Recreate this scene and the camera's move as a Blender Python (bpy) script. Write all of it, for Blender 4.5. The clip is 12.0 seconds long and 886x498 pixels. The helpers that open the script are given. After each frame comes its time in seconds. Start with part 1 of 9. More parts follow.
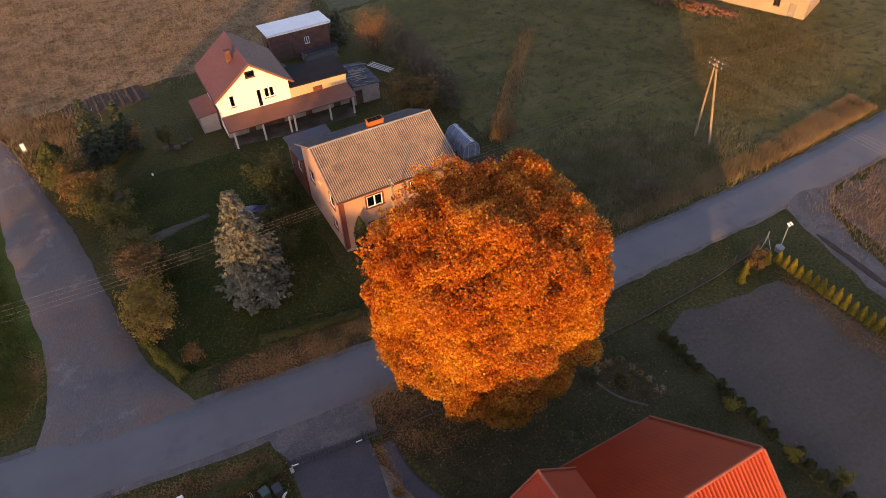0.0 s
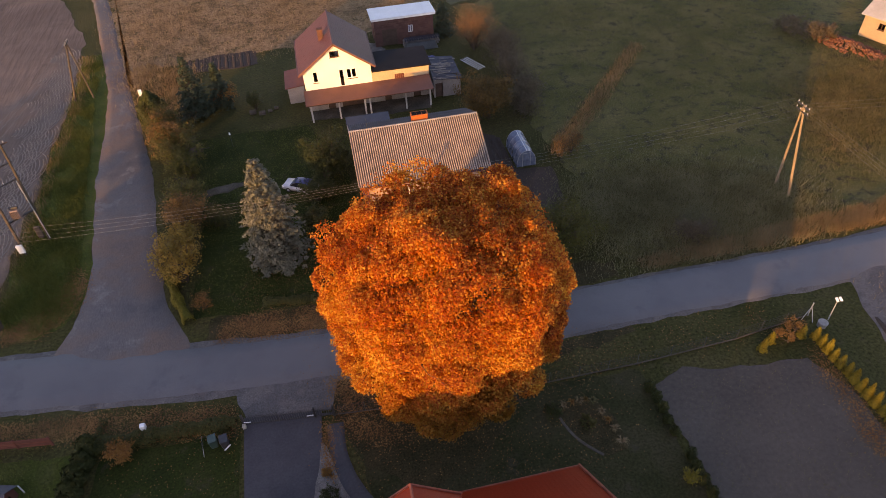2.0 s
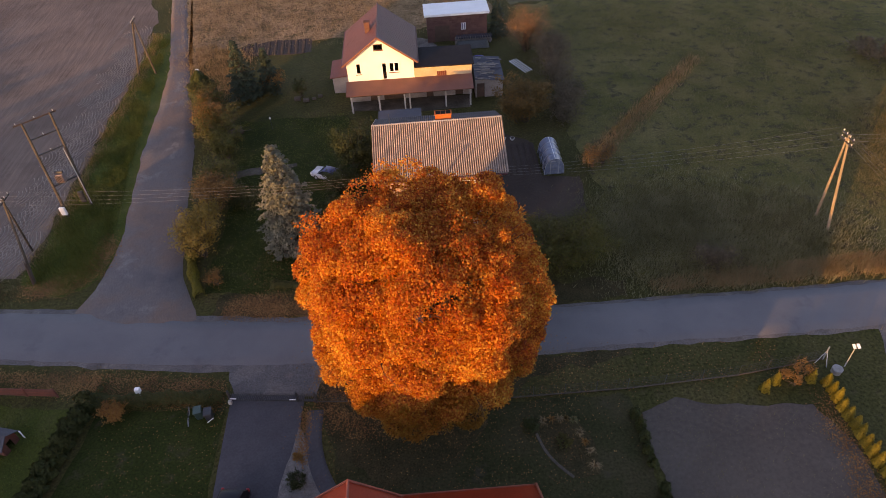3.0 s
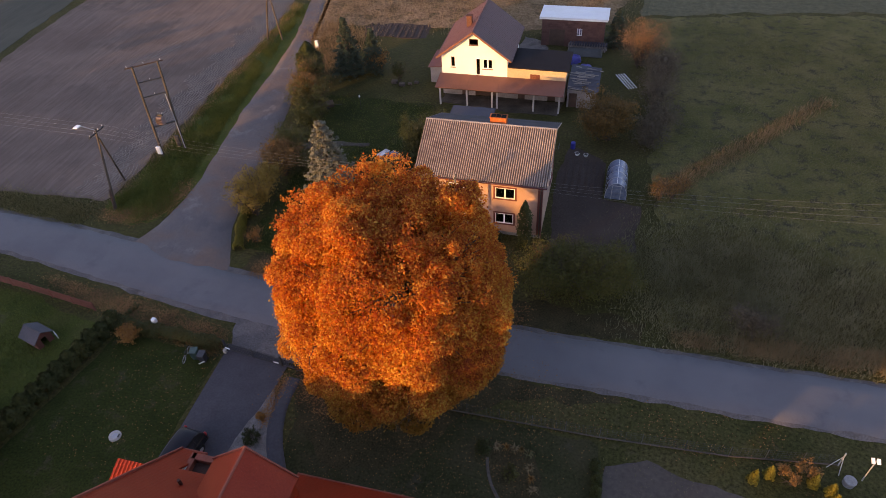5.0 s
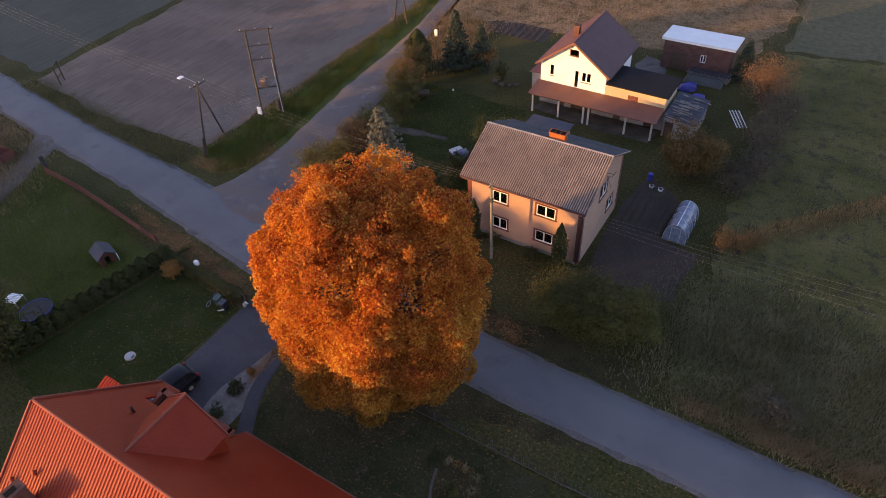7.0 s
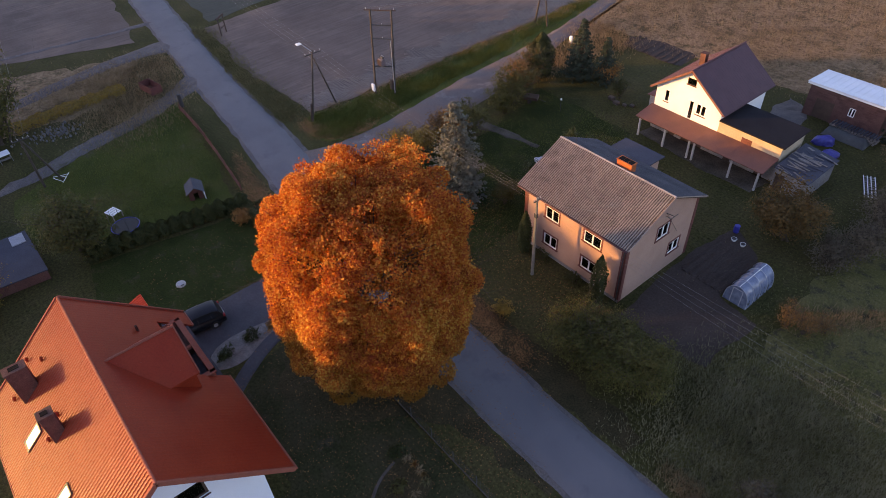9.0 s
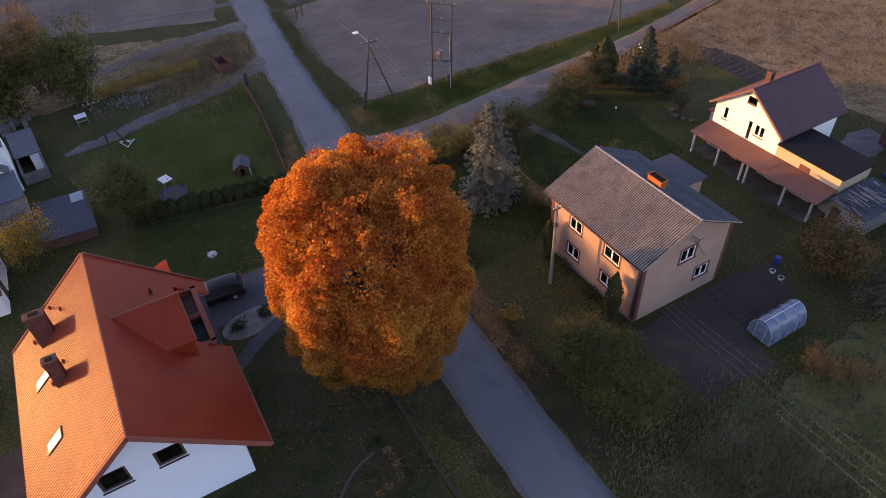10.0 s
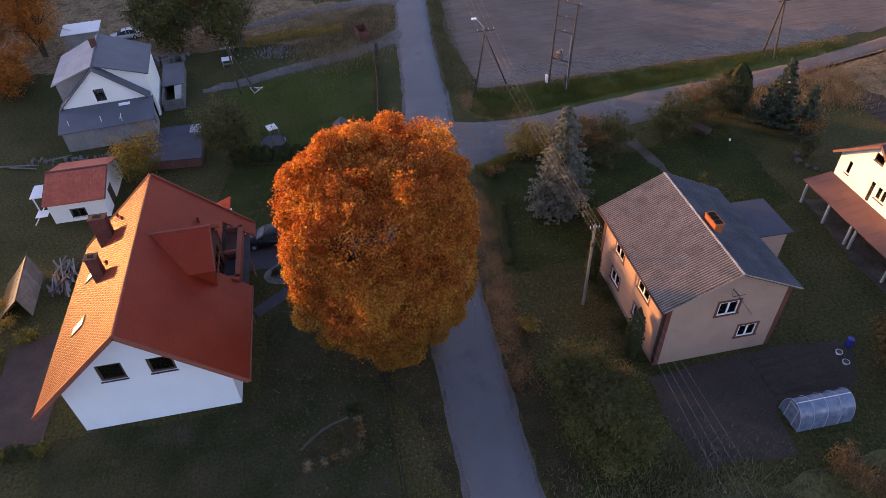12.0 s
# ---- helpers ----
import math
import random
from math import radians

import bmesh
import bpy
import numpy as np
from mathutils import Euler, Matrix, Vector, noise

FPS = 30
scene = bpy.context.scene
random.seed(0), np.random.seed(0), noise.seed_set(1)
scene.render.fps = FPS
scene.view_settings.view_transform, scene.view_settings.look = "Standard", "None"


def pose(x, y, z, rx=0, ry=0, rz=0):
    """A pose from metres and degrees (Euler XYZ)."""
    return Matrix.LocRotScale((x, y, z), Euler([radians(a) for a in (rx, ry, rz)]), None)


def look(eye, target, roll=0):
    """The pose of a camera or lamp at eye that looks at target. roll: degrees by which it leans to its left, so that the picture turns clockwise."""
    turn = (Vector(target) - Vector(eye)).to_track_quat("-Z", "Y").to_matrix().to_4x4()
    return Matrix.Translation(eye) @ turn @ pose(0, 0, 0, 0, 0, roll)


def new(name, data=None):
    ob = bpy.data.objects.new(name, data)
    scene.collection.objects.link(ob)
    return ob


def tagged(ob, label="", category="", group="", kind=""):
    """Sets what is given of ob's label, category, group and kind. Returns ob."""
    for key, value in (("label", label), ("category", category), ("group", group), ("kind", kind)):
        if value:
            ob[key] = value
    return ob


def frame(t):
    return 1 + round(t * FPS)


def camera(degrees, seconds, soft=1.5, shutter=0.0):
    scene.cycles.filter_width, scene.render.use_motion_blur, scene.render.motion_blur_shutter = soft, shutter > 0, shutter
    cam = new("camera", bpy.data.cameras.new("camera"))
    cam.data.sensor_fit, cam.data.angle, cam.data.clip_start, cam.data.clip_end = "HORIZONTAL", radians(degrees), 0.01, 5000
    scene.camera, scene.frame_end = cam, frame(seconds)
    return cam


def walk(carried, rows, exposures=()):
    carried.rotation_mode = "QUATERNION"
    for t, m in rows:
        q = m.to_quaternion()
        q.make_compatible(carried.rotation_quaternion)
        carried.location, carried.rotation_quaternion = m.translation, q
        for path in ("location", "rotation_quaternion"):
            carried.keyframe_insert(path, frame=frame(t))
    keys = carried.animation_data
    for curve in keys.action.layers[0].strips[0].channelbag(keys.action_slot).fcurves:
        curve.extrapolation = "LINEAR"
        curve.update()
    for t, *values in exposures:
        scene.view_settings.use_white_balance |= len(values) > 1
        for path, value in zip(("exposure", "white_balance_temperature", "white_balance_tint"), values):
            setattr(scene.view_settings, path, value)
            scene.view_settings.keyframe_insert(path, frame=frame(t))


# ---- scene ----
cam = camera(68.5, 12.0, soft=0.65)
PATH = [
    (0, (0.956, 0.012, 43.834), (1.619, 1.31, 42.465), -2.6),
    (0.5, (3.749, -1.311, 43.892), (4.312, 0.034, 42.522), -3.0),
    (1, (6.67, -2.417, 43.961), (7.127, -1.033, 42.591), -3.1),
    (1.5, (9.544, -3.267, 43.976), (9.896, -1.85, 42.608), -3.3),
    (2, (12.539, -3.873, 43.956), (12.787, -2.434, 42.59), -3.4),
    (2.5, (15.533, -4.224, 43.968), (15.673, -2.77, 42.601), -3.6),
    (3, (18.609, -4.297, 43.98), (18.636, -2.837, 42.614), -3.7),
    (5, (30.316, -2.383, 43.53), (29.889, -0.978, 42.173), -4.2),
    (5.5, (32.913, -1.455, 43.408), (32.385, -0.08, 42.055), -4.2),
    (6, (35.442, -0.399, 43.346), (34.82, 0.939, 41.996), -4.1),
    (6.5, (37.781, 0.885, 43.337), (37.059, 2.173, 41.989), -4.0),
    (7, (40.009, 2.496, 43.342), (39.179, 3.719, 41.995), -3.8),
    (9, (47.807, 9.864, 43.07), (46.625, 10.769, 41.734), -3.2),
    (9.5, (49.394, 12.176, 43.048), (48.145, 12.984, 41.712), -3.3),
    (10, (50.895, 14.709, 42.99), (49.58, 15.404, 41.653), -3.4),
    (10.5, (52.203, 17.198, 42.902), (50.836, 17.784, 41.566), -3.5),
    (11, (53.244, 19.722, 42.756), (51.829, 20.188, 41.421), -3.3),
    (11.5, (54.085, 22.243, 42.608), (52.637, 22.597, 41.274), -3.2),
    (12, (54.749, 24.778, 42.453), (53.279, 25.017, 41.117), -2.9),
]
walk(cam, [(t, look(eye, target, roll)) for t, eye, target, roll in PATH],
     [(0.0, 2.5, 10600, 44), (6.0, 2.5, 9200, 44), (12.0, 2.55, 8300, 46)])

# ---- light ----
SUN_WAY = Vector((0.651, 0.759, 0.0)).normalized()      # the way the sunlight travels over the ground
SUN_SIDE = Vector((SUN_WAY.y, -SUN_WAY.x, 0.0))
SUN_UP = 5.8
world = bpy.data.worlds.new("world")
scene.world = world
world.use_nodes = True
wn = world.node_tree
sky = wn.nodes.new("ShaderNodeTexSky")
sky.sky_type = "NISHITA"
sky.sun_disc = False
sky.sun_elevation = radians(SUN_UP)
sky.sun_rotation = math.atan2(-SUN_WAY.x, -SUN_WAY.y)
sky.air_density = 1.0
sky.dust_density = 1.0
sky.ozone_density = 3.0
wn.links.new(sky.outputs[0], wn.nodes["Background"].inputs[0])
wn.nodes["Background"].inputs[1].default_value = 0.15

sun_data = bpy.data.lights.new("sun", "SUN")
sun_data.energy = 1.3
sun_data.angle = radians(0.6)
sun_data.color = (1.0, 0.69, 0.22)
sun = new("sun", sun_data)
sun.matrix_world = look(Vector((-60, -70, 20)), Vector((-60, -70, 20)) + SUN_WAY * math.cos(radians(SUN_UP)) - Vector((0, 0, math.sin(radians(SUN_UP)))))

# ---- materials ----
def material(name):
    m = bpy.data.materials.new(name)
    m.use_nodes = True
    return m, m.node_tree.nodes, m.node_tree.links, m.node_tree.nodes["Principled BSDF"]


def ramp_of(nodes, links, source, colours, lo=0.3, hi=0.7):
    r = nodes.new("ShaderNodeValToRGB")
    e = r.color_ramp.elements
    n = len(colours)
    while len(e) < n:
        e.new(0.5)
    for i, c in enumerate(colours):
        e[i].position = lo + (hi - lo) * i / max(1, n - 1)
        e[i].color = (*c, 1)
    links.new(source, r.inputs[0])
    return r.outputs[0]


def mix_colour(nodes, links, kind, fac, a, b):
    m = nodes.new("ShaderNodeMix")
    m.data_type, m.blend_type = "RGBA", kind
    if isinstance(fac, float):
        m.inputs[0].default_value = fac
    else:
        links.new(fac, m.inputs[0])
    for socket, v in ((m.inputs[6], a), (m.inputs[7], b)):
        if isinstance(v, tuple):
            socket.default_value = (*v, 1)
        else:
            links.new(v, socket)
    return m.outputs[2]


def noise_at(nodes, links, where, scale, detail=4.0, rough=0.55, stretch=None):
    if stretch:
        mp = nodes.new("ShaderNodeMapping")
        mp.inputs[3].default_value = stretch
        links.new(where, mp.inputs[0])
        where = mp.outputs[0]
    n = nodes.new("ShaderNodeTexNoise")
    n.inputs["Scale"].default_value = scale
    n.inputs["Detail"].default_value = detail
    n.inputs["Roughness"].default_value = rough
    links.new(where, n.inputs["Vector"])
    return n.outputs[0]


def surface(name, colours, scale=0.6, fine=9.0, grain=0.5, rough=0.85, bump=0.15, metal=0.0, stretch=None, vary=0.0,
            spots=None, spot_scale=1.5, spot_cut=0.62, local=False, dist=0.03):
    """Two scales of variation in world or object space, an optional layer of stains, and fine relief."""
    m, nodes, links, b = material(name)
    if local:
        where = nodes.new("ShaderNodeTexCoord").outputs["Object"]
    else:
        where = nodes.new("ShaderNodeNewGeometry").outputs["Position"]
    big = noise_at(nodes, links, where, scale, 5.0, 0.6)
    small = noise_at(nodes, links, where, fine, 5.0, 0.65, stretch)
    c = ramp_of(nodes, links, big, colours)
    if spots:
        s = noise_at(nodes, links, where, spot_scale, 6.0, 0.7)
        f = ramp_of(nodes, links, s, ((0, 0, 0), (1, 1, 1)), spot_cut, spot_cut + 0.12)
        c = mix_colour(nodes, links, "MIX", f, c, spots)
    g = ramp_of(nodes, links, small, ((1 - grain,) * 3, (1 + grain * 0.6,) * 3), 0.25, 0.75)
    c = mix_colour(nodes, links, "MULTIPLY", 1.0, c, g)
    if vary:
        info = nodes.new("ShaderNodeObjectInfo")
        v = ramp_of(nodes, links, info.outputs["Random"], ((1 - vary,) * 3, (1 + vary,) * 3), 0.0, 1.0)
        c = mix_colour(nodes, links, "MULTIPLY", 1.0, c, v)
    links.new(c, b.inputs["Base Color"])
    b.inputs["Roughness"].default_value = rough
    b.inputs["Metallic"].default_value = metal
    if rough > 0.84:
        b.inputs["Specular IOR Level"].default_value = 0.12
    bp = nodes.new("ShaderNodeBump")
    bp.inputs["Strength"].default_value = min(1.0, bump * 3)
    bp.inputs["Distance"].default_value = dist
    links.new(small, bp.inputs["Height"])
    links.new(bp.outputs[0], b.inputs["Normal"])
    return m


def foliage(name, colours, patch=0.35, low=None, low_z=(4.0, 12.0), shine=0.35, rough=0.6, speckle=0.5, high=None, high_z=(11.0, 18.0)):
    """Leaves: each one its own tone, drifting in patches, tinted towards bottom and top if asked, light shining partly
    through.
    """
    m, nodes, links, b = material(name)
    geo = nodes.new("ShaderNodeNewGeometry")
    own = geo.outputs["Random Per Island"]
    drift = noise_at(nodes, links, geo.outputs["Position"], patch, 3.0, 0.6)
    mixed = nodes.new("ShaderNodeMath")
    mixed.operation = "MULTIPLY_ADD"
    links.new(own, mixed.inputs[0])
    mixed.inputs[1].default_value = speckle
    half = nodes.new("ShaderNodeMath")
    half.operation = "MULTIPLY_ADD"
    links.new(drift, half.inputs[0])
    half.inputs[1].default_value = 1.3 if speckle < 0.6 else 1.15
    half.inputs[2].default_value = -0.4 if speckle < 0.6 else -0.43
    links.new(half.outputs[0], mixed.inputs[2])
    c = ramp_of(nodes, links, mixed.outputs[0], colours, 0.1, 0.9)
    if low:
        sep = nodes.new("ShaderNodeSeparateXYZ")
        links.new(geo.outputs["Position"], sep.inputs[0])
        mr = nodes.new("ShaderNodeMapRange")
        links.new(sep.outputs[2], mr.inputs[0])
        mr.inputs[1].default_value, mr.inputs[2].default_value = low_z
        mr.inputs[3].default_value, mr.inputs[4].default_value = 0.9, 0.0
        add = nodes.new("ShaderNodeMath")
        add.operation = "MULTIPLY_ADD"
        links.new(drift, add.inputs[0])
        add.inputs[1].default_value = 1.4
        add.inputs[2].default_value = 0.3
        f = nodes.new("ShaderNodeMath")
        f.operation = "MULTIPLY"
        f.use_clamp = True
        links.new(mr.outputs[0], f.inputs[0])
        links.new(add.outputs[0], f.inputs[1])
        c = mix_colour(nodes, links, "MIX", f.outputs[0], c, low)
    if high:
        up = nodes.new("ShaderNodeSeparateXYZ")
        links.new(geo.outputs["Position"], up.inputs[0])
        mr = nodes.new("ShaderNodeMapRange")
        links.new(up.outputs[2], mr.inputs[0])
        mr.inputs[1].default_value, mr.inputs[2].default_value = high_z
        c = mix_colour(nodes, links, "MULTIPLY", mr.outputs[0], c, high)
    links.new(c, b.inputs["Base Color"])
    b.inputs["Roughness"].default_value = rough
    b.inputs["Specular IOR Level"].default_value = 0.2
    tr = nodes.new("ShaderNodeBsdfTranslucent")
    links.new(c, tr.inputs[0])
    mx = nodes.new("ShaderNodeMixShader")
    mx.inputs[0].default_value = shine
    links.new(b.outputs[0], mx.inputs[1])
    links.new(tr.outputs[0], mx.inputs[2])
    links.new(mx.outputs[0], nodes["Material Output"].inputs[0])
    return m


def glass(name, tint=(0.85, 0.87, 0.9), rough=0.05):
    m, nodes, links, b = material(name)
    b.inputs["Base Color"].default_value = (*tint, 1)
    b.inputs["Roughness"].default_value = rough
    b.inputs["IOR"].default_value = 1.5
    tr = nodes.new("ShaderNodeBsdfTransparent")
    tr.inputs[0].default_value = (*tint, 1)
    gl = nodes.new("ShaderNodeBsdfGlossy")
    gl.inputs["Roughness"].default_value = rough
    fr = nodes.new("ShaderNodeFresnel")
    fr.inputs[0].default_value = 2.3
    mx = nodes.new("ShaderNodeMixShader")
    links.new(fr.outputs[0], mx.inputs[0])
    links.new(tr.outputs[0], mx.inputs[1])
    links.new(gl.outputs[0], mx.inputs[2])
    links.new(mx.outputs[0], nodes["Material Output"].inputs[0])
    return m


def trough_tone(m, low, high, dark):
    """Darker along the troughs of a corrugated sheet, a little paler on its crests."""
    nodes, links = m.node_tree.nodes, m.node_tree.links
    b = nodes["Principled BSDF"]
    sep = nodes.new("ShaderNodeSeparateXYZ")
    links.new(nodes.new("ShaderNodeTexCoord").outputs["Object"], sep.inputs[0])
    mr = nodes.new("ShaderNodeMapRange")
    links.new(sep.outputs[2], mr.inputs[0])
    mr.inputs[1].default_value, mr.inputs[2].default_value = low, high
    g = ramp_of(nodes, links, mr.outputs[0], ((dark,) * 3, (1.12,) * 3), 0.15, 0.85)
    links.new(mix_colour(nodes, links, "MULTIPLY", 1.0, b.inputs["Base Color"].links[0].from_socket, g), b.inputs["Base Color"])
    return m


M = {}
M["grass"] = surface("mown_grass", ((0.036, 0.038, 0.011), (0.06, 0.055, 0.018), (0.085, 0.066, 0.026)), 0.12, 4.0, 0.8, 0.95, 0.4,
                     spots=(0.068, 0.055, 0.024), spot_scale=0.8, spot_cut=0.55, dist=0.1)
M["asphalt"] = surface("worn_asphalt", ((0.092, 0.088, 0.096), (0.112, 0.107, 0.114), (0.128, 0.12, 0.126)), 0.16, 14.0, 0.25, 0.8, 0.1,
                       spots=(0.088, 0.084, 0.092), spot_scale=0.3, spot_cut=0.56)
M["gravel"] = surface("gravel_track", ((0.085, 0.074, 0.072), (0.15, 0.128, 0.12), (0.105, 0.095, 0.095), (0.16, 0.125, 0.112)), 0.3, 8.0, 0.5, 0.95, 0.3,
                      spots=(0.19, 0.17, 0.16), spot_scale=0.55, spot_cut=0.58)
M["soil"] = surface("ploughed_soil", ((0.115, 0.08, 0.066), (0.15, 0.108, 0.09), (0.2, 0.135, 0.106)), 0.07, 1.6, 0.24, 0.95, 0.4, stretch=(1.2, 0.09, 1.0), spots=(0.118, 0.086, 0.072), spot_scale=0.1, spot_cut=0.5, dist=0.1)
M["winter_crop"] = surface("winter_crop", ((0.062, 0.064, 0.05), (0.082, 0.082, 0.064)), 0.08, 1.6, 0.2, 0.95, 0.3, stretch=(1.0, 0.1, 1.0), dist=0.1)
M["plot_soil"] = surface("dark_garden_soil", ((0.056, 0.04, 0.034), (0.076, 0.055, 0.046)), 0.4, 6.0, 0.4, 0.95, 0.4, dist=0.1)
M["dry_field"] = surface("dry_field", ((0.074, 0.058, 0.049), (0.1, 0.08, 0.068)), 0.14, 3.0, 0.25, 0.95, 0.12,
                         spots=(0.12, 0.1, 0.085), spot_scale=0.25, dist=0.06)
M["paving"] = surface("concrete_paving", ((0.056, 0.055, 0.062), (0.074, 0.072, 0.08)), 0.4, 6.0, 0.2, 0.85, 0.1)
M["terrace"] = surface("brick_paving", ((0.06, 0.042, 0.036), (0.09, 0.06, 0.05)), 0.6, 9.0, 0.35, 0.9, 0.2)
M["pebbles"] = surface("white_pebbles", ((0.13, 0.118, 0.11), (0.22, 0.2, 0.19)), 1.5, 14.0, 0.6, 0.9, 0.5)
M["tan_grass"] = surface("tall_dry_grass", ((0.11, 0.078, 0.04), (0.2, 0.13, 0.074), (0.27, 0.175, 0.105), (0.15, 0.1, 0.055)), 0.3, 2.0, 0.7, 0.95, 0.5, spots=(0.1, 0.078, 0.038), spot_scale=0.45, spot_cut=0.52, dist=0.25)
M["far_field"] = surface("far_stubble", ((0.085, 0.08, 0.045), (0.11, 0.10, 0.06)), 0.05, 1.2, 0.4, 0.95, 0.3, dist=0.1)
M["beige"] = surface("beige_render", ((0.375, 0.225, 0.172), (0.43, 0.265, 0.205)), 0.5, 12.0, 0.12, 0.9, 0.1, spots=(0.33, 0.215, 0.15), spot_scale=0.6)
M["maroon"] = surface("maroon_paint", ((0.12, 0.03, 0.025), (0.16, 0.04, 0.03)), 1.0, 14.0, 0.2, 0.7, 0.1)
M["eternit"] = surface("weathered_corrugated_cement", ((0.27, 0.205, 0.178), (0.36, 0.275, 0.235), (0.23, 0.185, 0.162)), 0.7, 10.0, 0.35, 0.92, 0.2,
                       spots=(0.13, 0.115, 0.10), spot_scale=1.8, spot_cut=0.62, vary=0.08)
M["eternit"] = trough_tone(M["eternit"], -0.05, 0.045, 0.36)
M["felt"] = surface("dark_roofing_felt", ((0.026, 0.03, 0.046), (0.04, 0.044, 0.062)), 0.5, 8.0, 0.25, 0.8, 0.15)
M["black_felt"] = surface("black_roofing_felt", ((0.012, 0.011, 0.014), (0.018, 0.017, 0.02)), 0.5, 8.0, 0.25, 0.85, 0.15)
M["white"] = surface("white_render", ((0.74, 0.73, 0.70), (0.80, 0.79, 0.76)), 0.4, 10.0, 0.06, 0.9, 0.06, spots=(0.66, 0.65, 0.62), spot_scale=0.5)
M["grey_render"] = surface("bare_grey_render", ((0.20, 0.185, 0.18), (0.30, 0.28, 0.27)), 0.5, 7.0, 0.3, 0.92, 0.15, spots=(0.16, 0.14, 0.13))
M["ochre"] = surface("ochre_render", ((0.40, 0.31, 0.21), (0.47, 0.37, 0.26)), 0.5, 8.0, 0.15, 0.9, 0.1, spots=(0.33, 0.26, 0.19))
M["brown_roof"] = surface("brown_metal_roof", ((0.078, 0.03, 0.036), (0.1, 0.038, 0.045)), 0.6, 10.0, 0.12, 0.55, 0.06)
M["brown_roof"].node_tree.nodes["Principled BSDF"].inputs["Specular IOR Level"].default_value = 0.25
M["porch_roof"] = surface("reddish_brown_sheet_roof", ((0.15, 0.055, 0.038), (0.19, 0.072, 0.05)), 0.6, 9.0, 0.2, 0.7, 0.08)
M["tile"] = surface("orange_clay_tile", ((0.275, 0.031, 0.014), (0.33, 0.043, 0.018)), 0.4, 9.0, 0.2, 0.42, 0.1, vary=0.1)
M["tile"].node_tree.nodes["Principled BSDF"].inputs["Specular IOR Level"].default_value = 0.12
M["hut_tile"] = surface("red_clay_tile", ((0.46, 0.075, 0.04), (0.55, 0.11, 0.055)), 0.8, 9.0, 0.25, 0.7, 0.1, vary=0.12)
M["tile_trim"] = surface("ridge_tile", ((0.26, 0.075, 0.052), (0.32, 0.095, 0.064)), 0.8, 9.0, 0.2, 0.86, 0.1)
M["brick"] = surface("chimney_brick", ((0.10, 0.048, 0.038), (0.15, 0.07, 0.054)), 2.0, 14.0, 0.4, 0.9, 0.3)
# Darkness inside the open flues, as black colour on solid slabs.
M["flue_dark"] = surface("dark_flue_opening", ((0.006, 0.005, 0.005), (0.012, 0.01, 0.01)), 2.0, 9.0, 0.3, 0.95, 0.1)
M["orange_brick"] = surface("bright_chimney_brick", ((0.4, 0.1, 0.035), (0.48, 0.13, 0.05)), 2.0, 14.0, 0.3, 0.85, 0.3)
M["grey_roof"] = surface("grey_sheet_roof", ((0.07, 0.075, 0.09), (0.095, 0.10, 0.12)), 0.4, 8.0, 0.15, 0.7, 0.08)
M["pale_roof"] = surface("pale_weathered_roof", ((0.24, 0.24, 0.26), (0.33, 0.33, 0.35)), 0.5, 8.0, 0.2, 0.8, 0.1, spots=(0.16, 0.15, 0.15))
M["metal_roof"] = surface("bright_sheet_metal", ((0.6, 0.62, 0.64), (0.68, 0.7, 0.72)), 0.5, 8.0, 0.12, 0.55, 0.05)
M["shed_brick"] = surface("dark_shed_brick", ((0.10, 0.05, 0.045), (0.14, 0.07, 0.06)), 0.8, 10.0, 0.35, 0.9, 0.2, vary=0.15)
M["old_wood"] = surface("grey_old_wood", ((0.16, 0.14, 0.125), (0.24, 0.21, 0.19)), 1.5, 10.0, 0.4, 0.9, 0.2, vary=0.2)
M["pole_wood"] = surface("weathered_pole", ((0.07, 0.056, 0.046), (0.11, 0.086, 0.07)), 1.0, 12.0, 0.3, 0.9, 0.2)
M["tank_paint"] = surface("weathered_tank_paint", ((0.16, 0.105, 0.1), (0.24, 0.18, 0.175)), 1.5, 9.0, 0.4, 0.7, 0.1)
M["pole_grey"] = surface("grey_pole", ((0.18, 0.165, 0.14), (0.25, 0.225, 0.19)), 1.0, 12.0, 0.3, 0.9, 0.2)
# Lighter copy of the pole wood: sunlight on one pole is in its colour.
M["pole_sunlit"] = surface("sunlit_pole", ((0.21, 0.16, 0.115), (0.29, 0.22, 0.155)), 1.0, 12.0, 0.3, 0.9, 0.2)
M["dark_wood"] = surface("dark_brown_wood", ((0.06, 0.032, 0.022), (0.09, 0.05, 0.035)), 1.5, 12.0, 0.35, 0.8, 0.2)
M["red_wood"] = surface("red_brown_stained_wood", ((0.13, 0.036, 0.024), (0.18, 0.052, 0.034)), 1.2, 10.0, 0.3, 0.8, 0.15, vary=0.15)
M["concrete"] = surface("pale_concrete", ((0.36, 0.34, 0.31), (0.45, 0.42, 0.38)), 0.8, 10.0, 0.2, 0.9, 0.1)
M["steel"] = surface("galvanised_steel", ((0.30, 0.31, 0.33), (0.40, 0.41, 0.43)), 2.0, 12.0, 0.15, 0.5, 0.05, metal=0.4)
M["dark_metal"] = surface("dark_painted_metal", ((0.03, 0.028, 0.028), (0.045, 0.04, 0.04)), 2.0, 12.0, 0.2, 0.6, 0.05)
M["white_plastic"] = surface("white_plastic", ((0.72, 0.72, 0.72), (0.78, 0.78, 0.78)), 2.0, 12.0, 0.06, 0.45, 0.03)
M["dark_paint"] = surface("black_car_paint", ((0.011, 0.011, 0.015), (0.015, 0.015, 0.02)), 1.0, 8.0, 0.1, 0.28, 0.0)
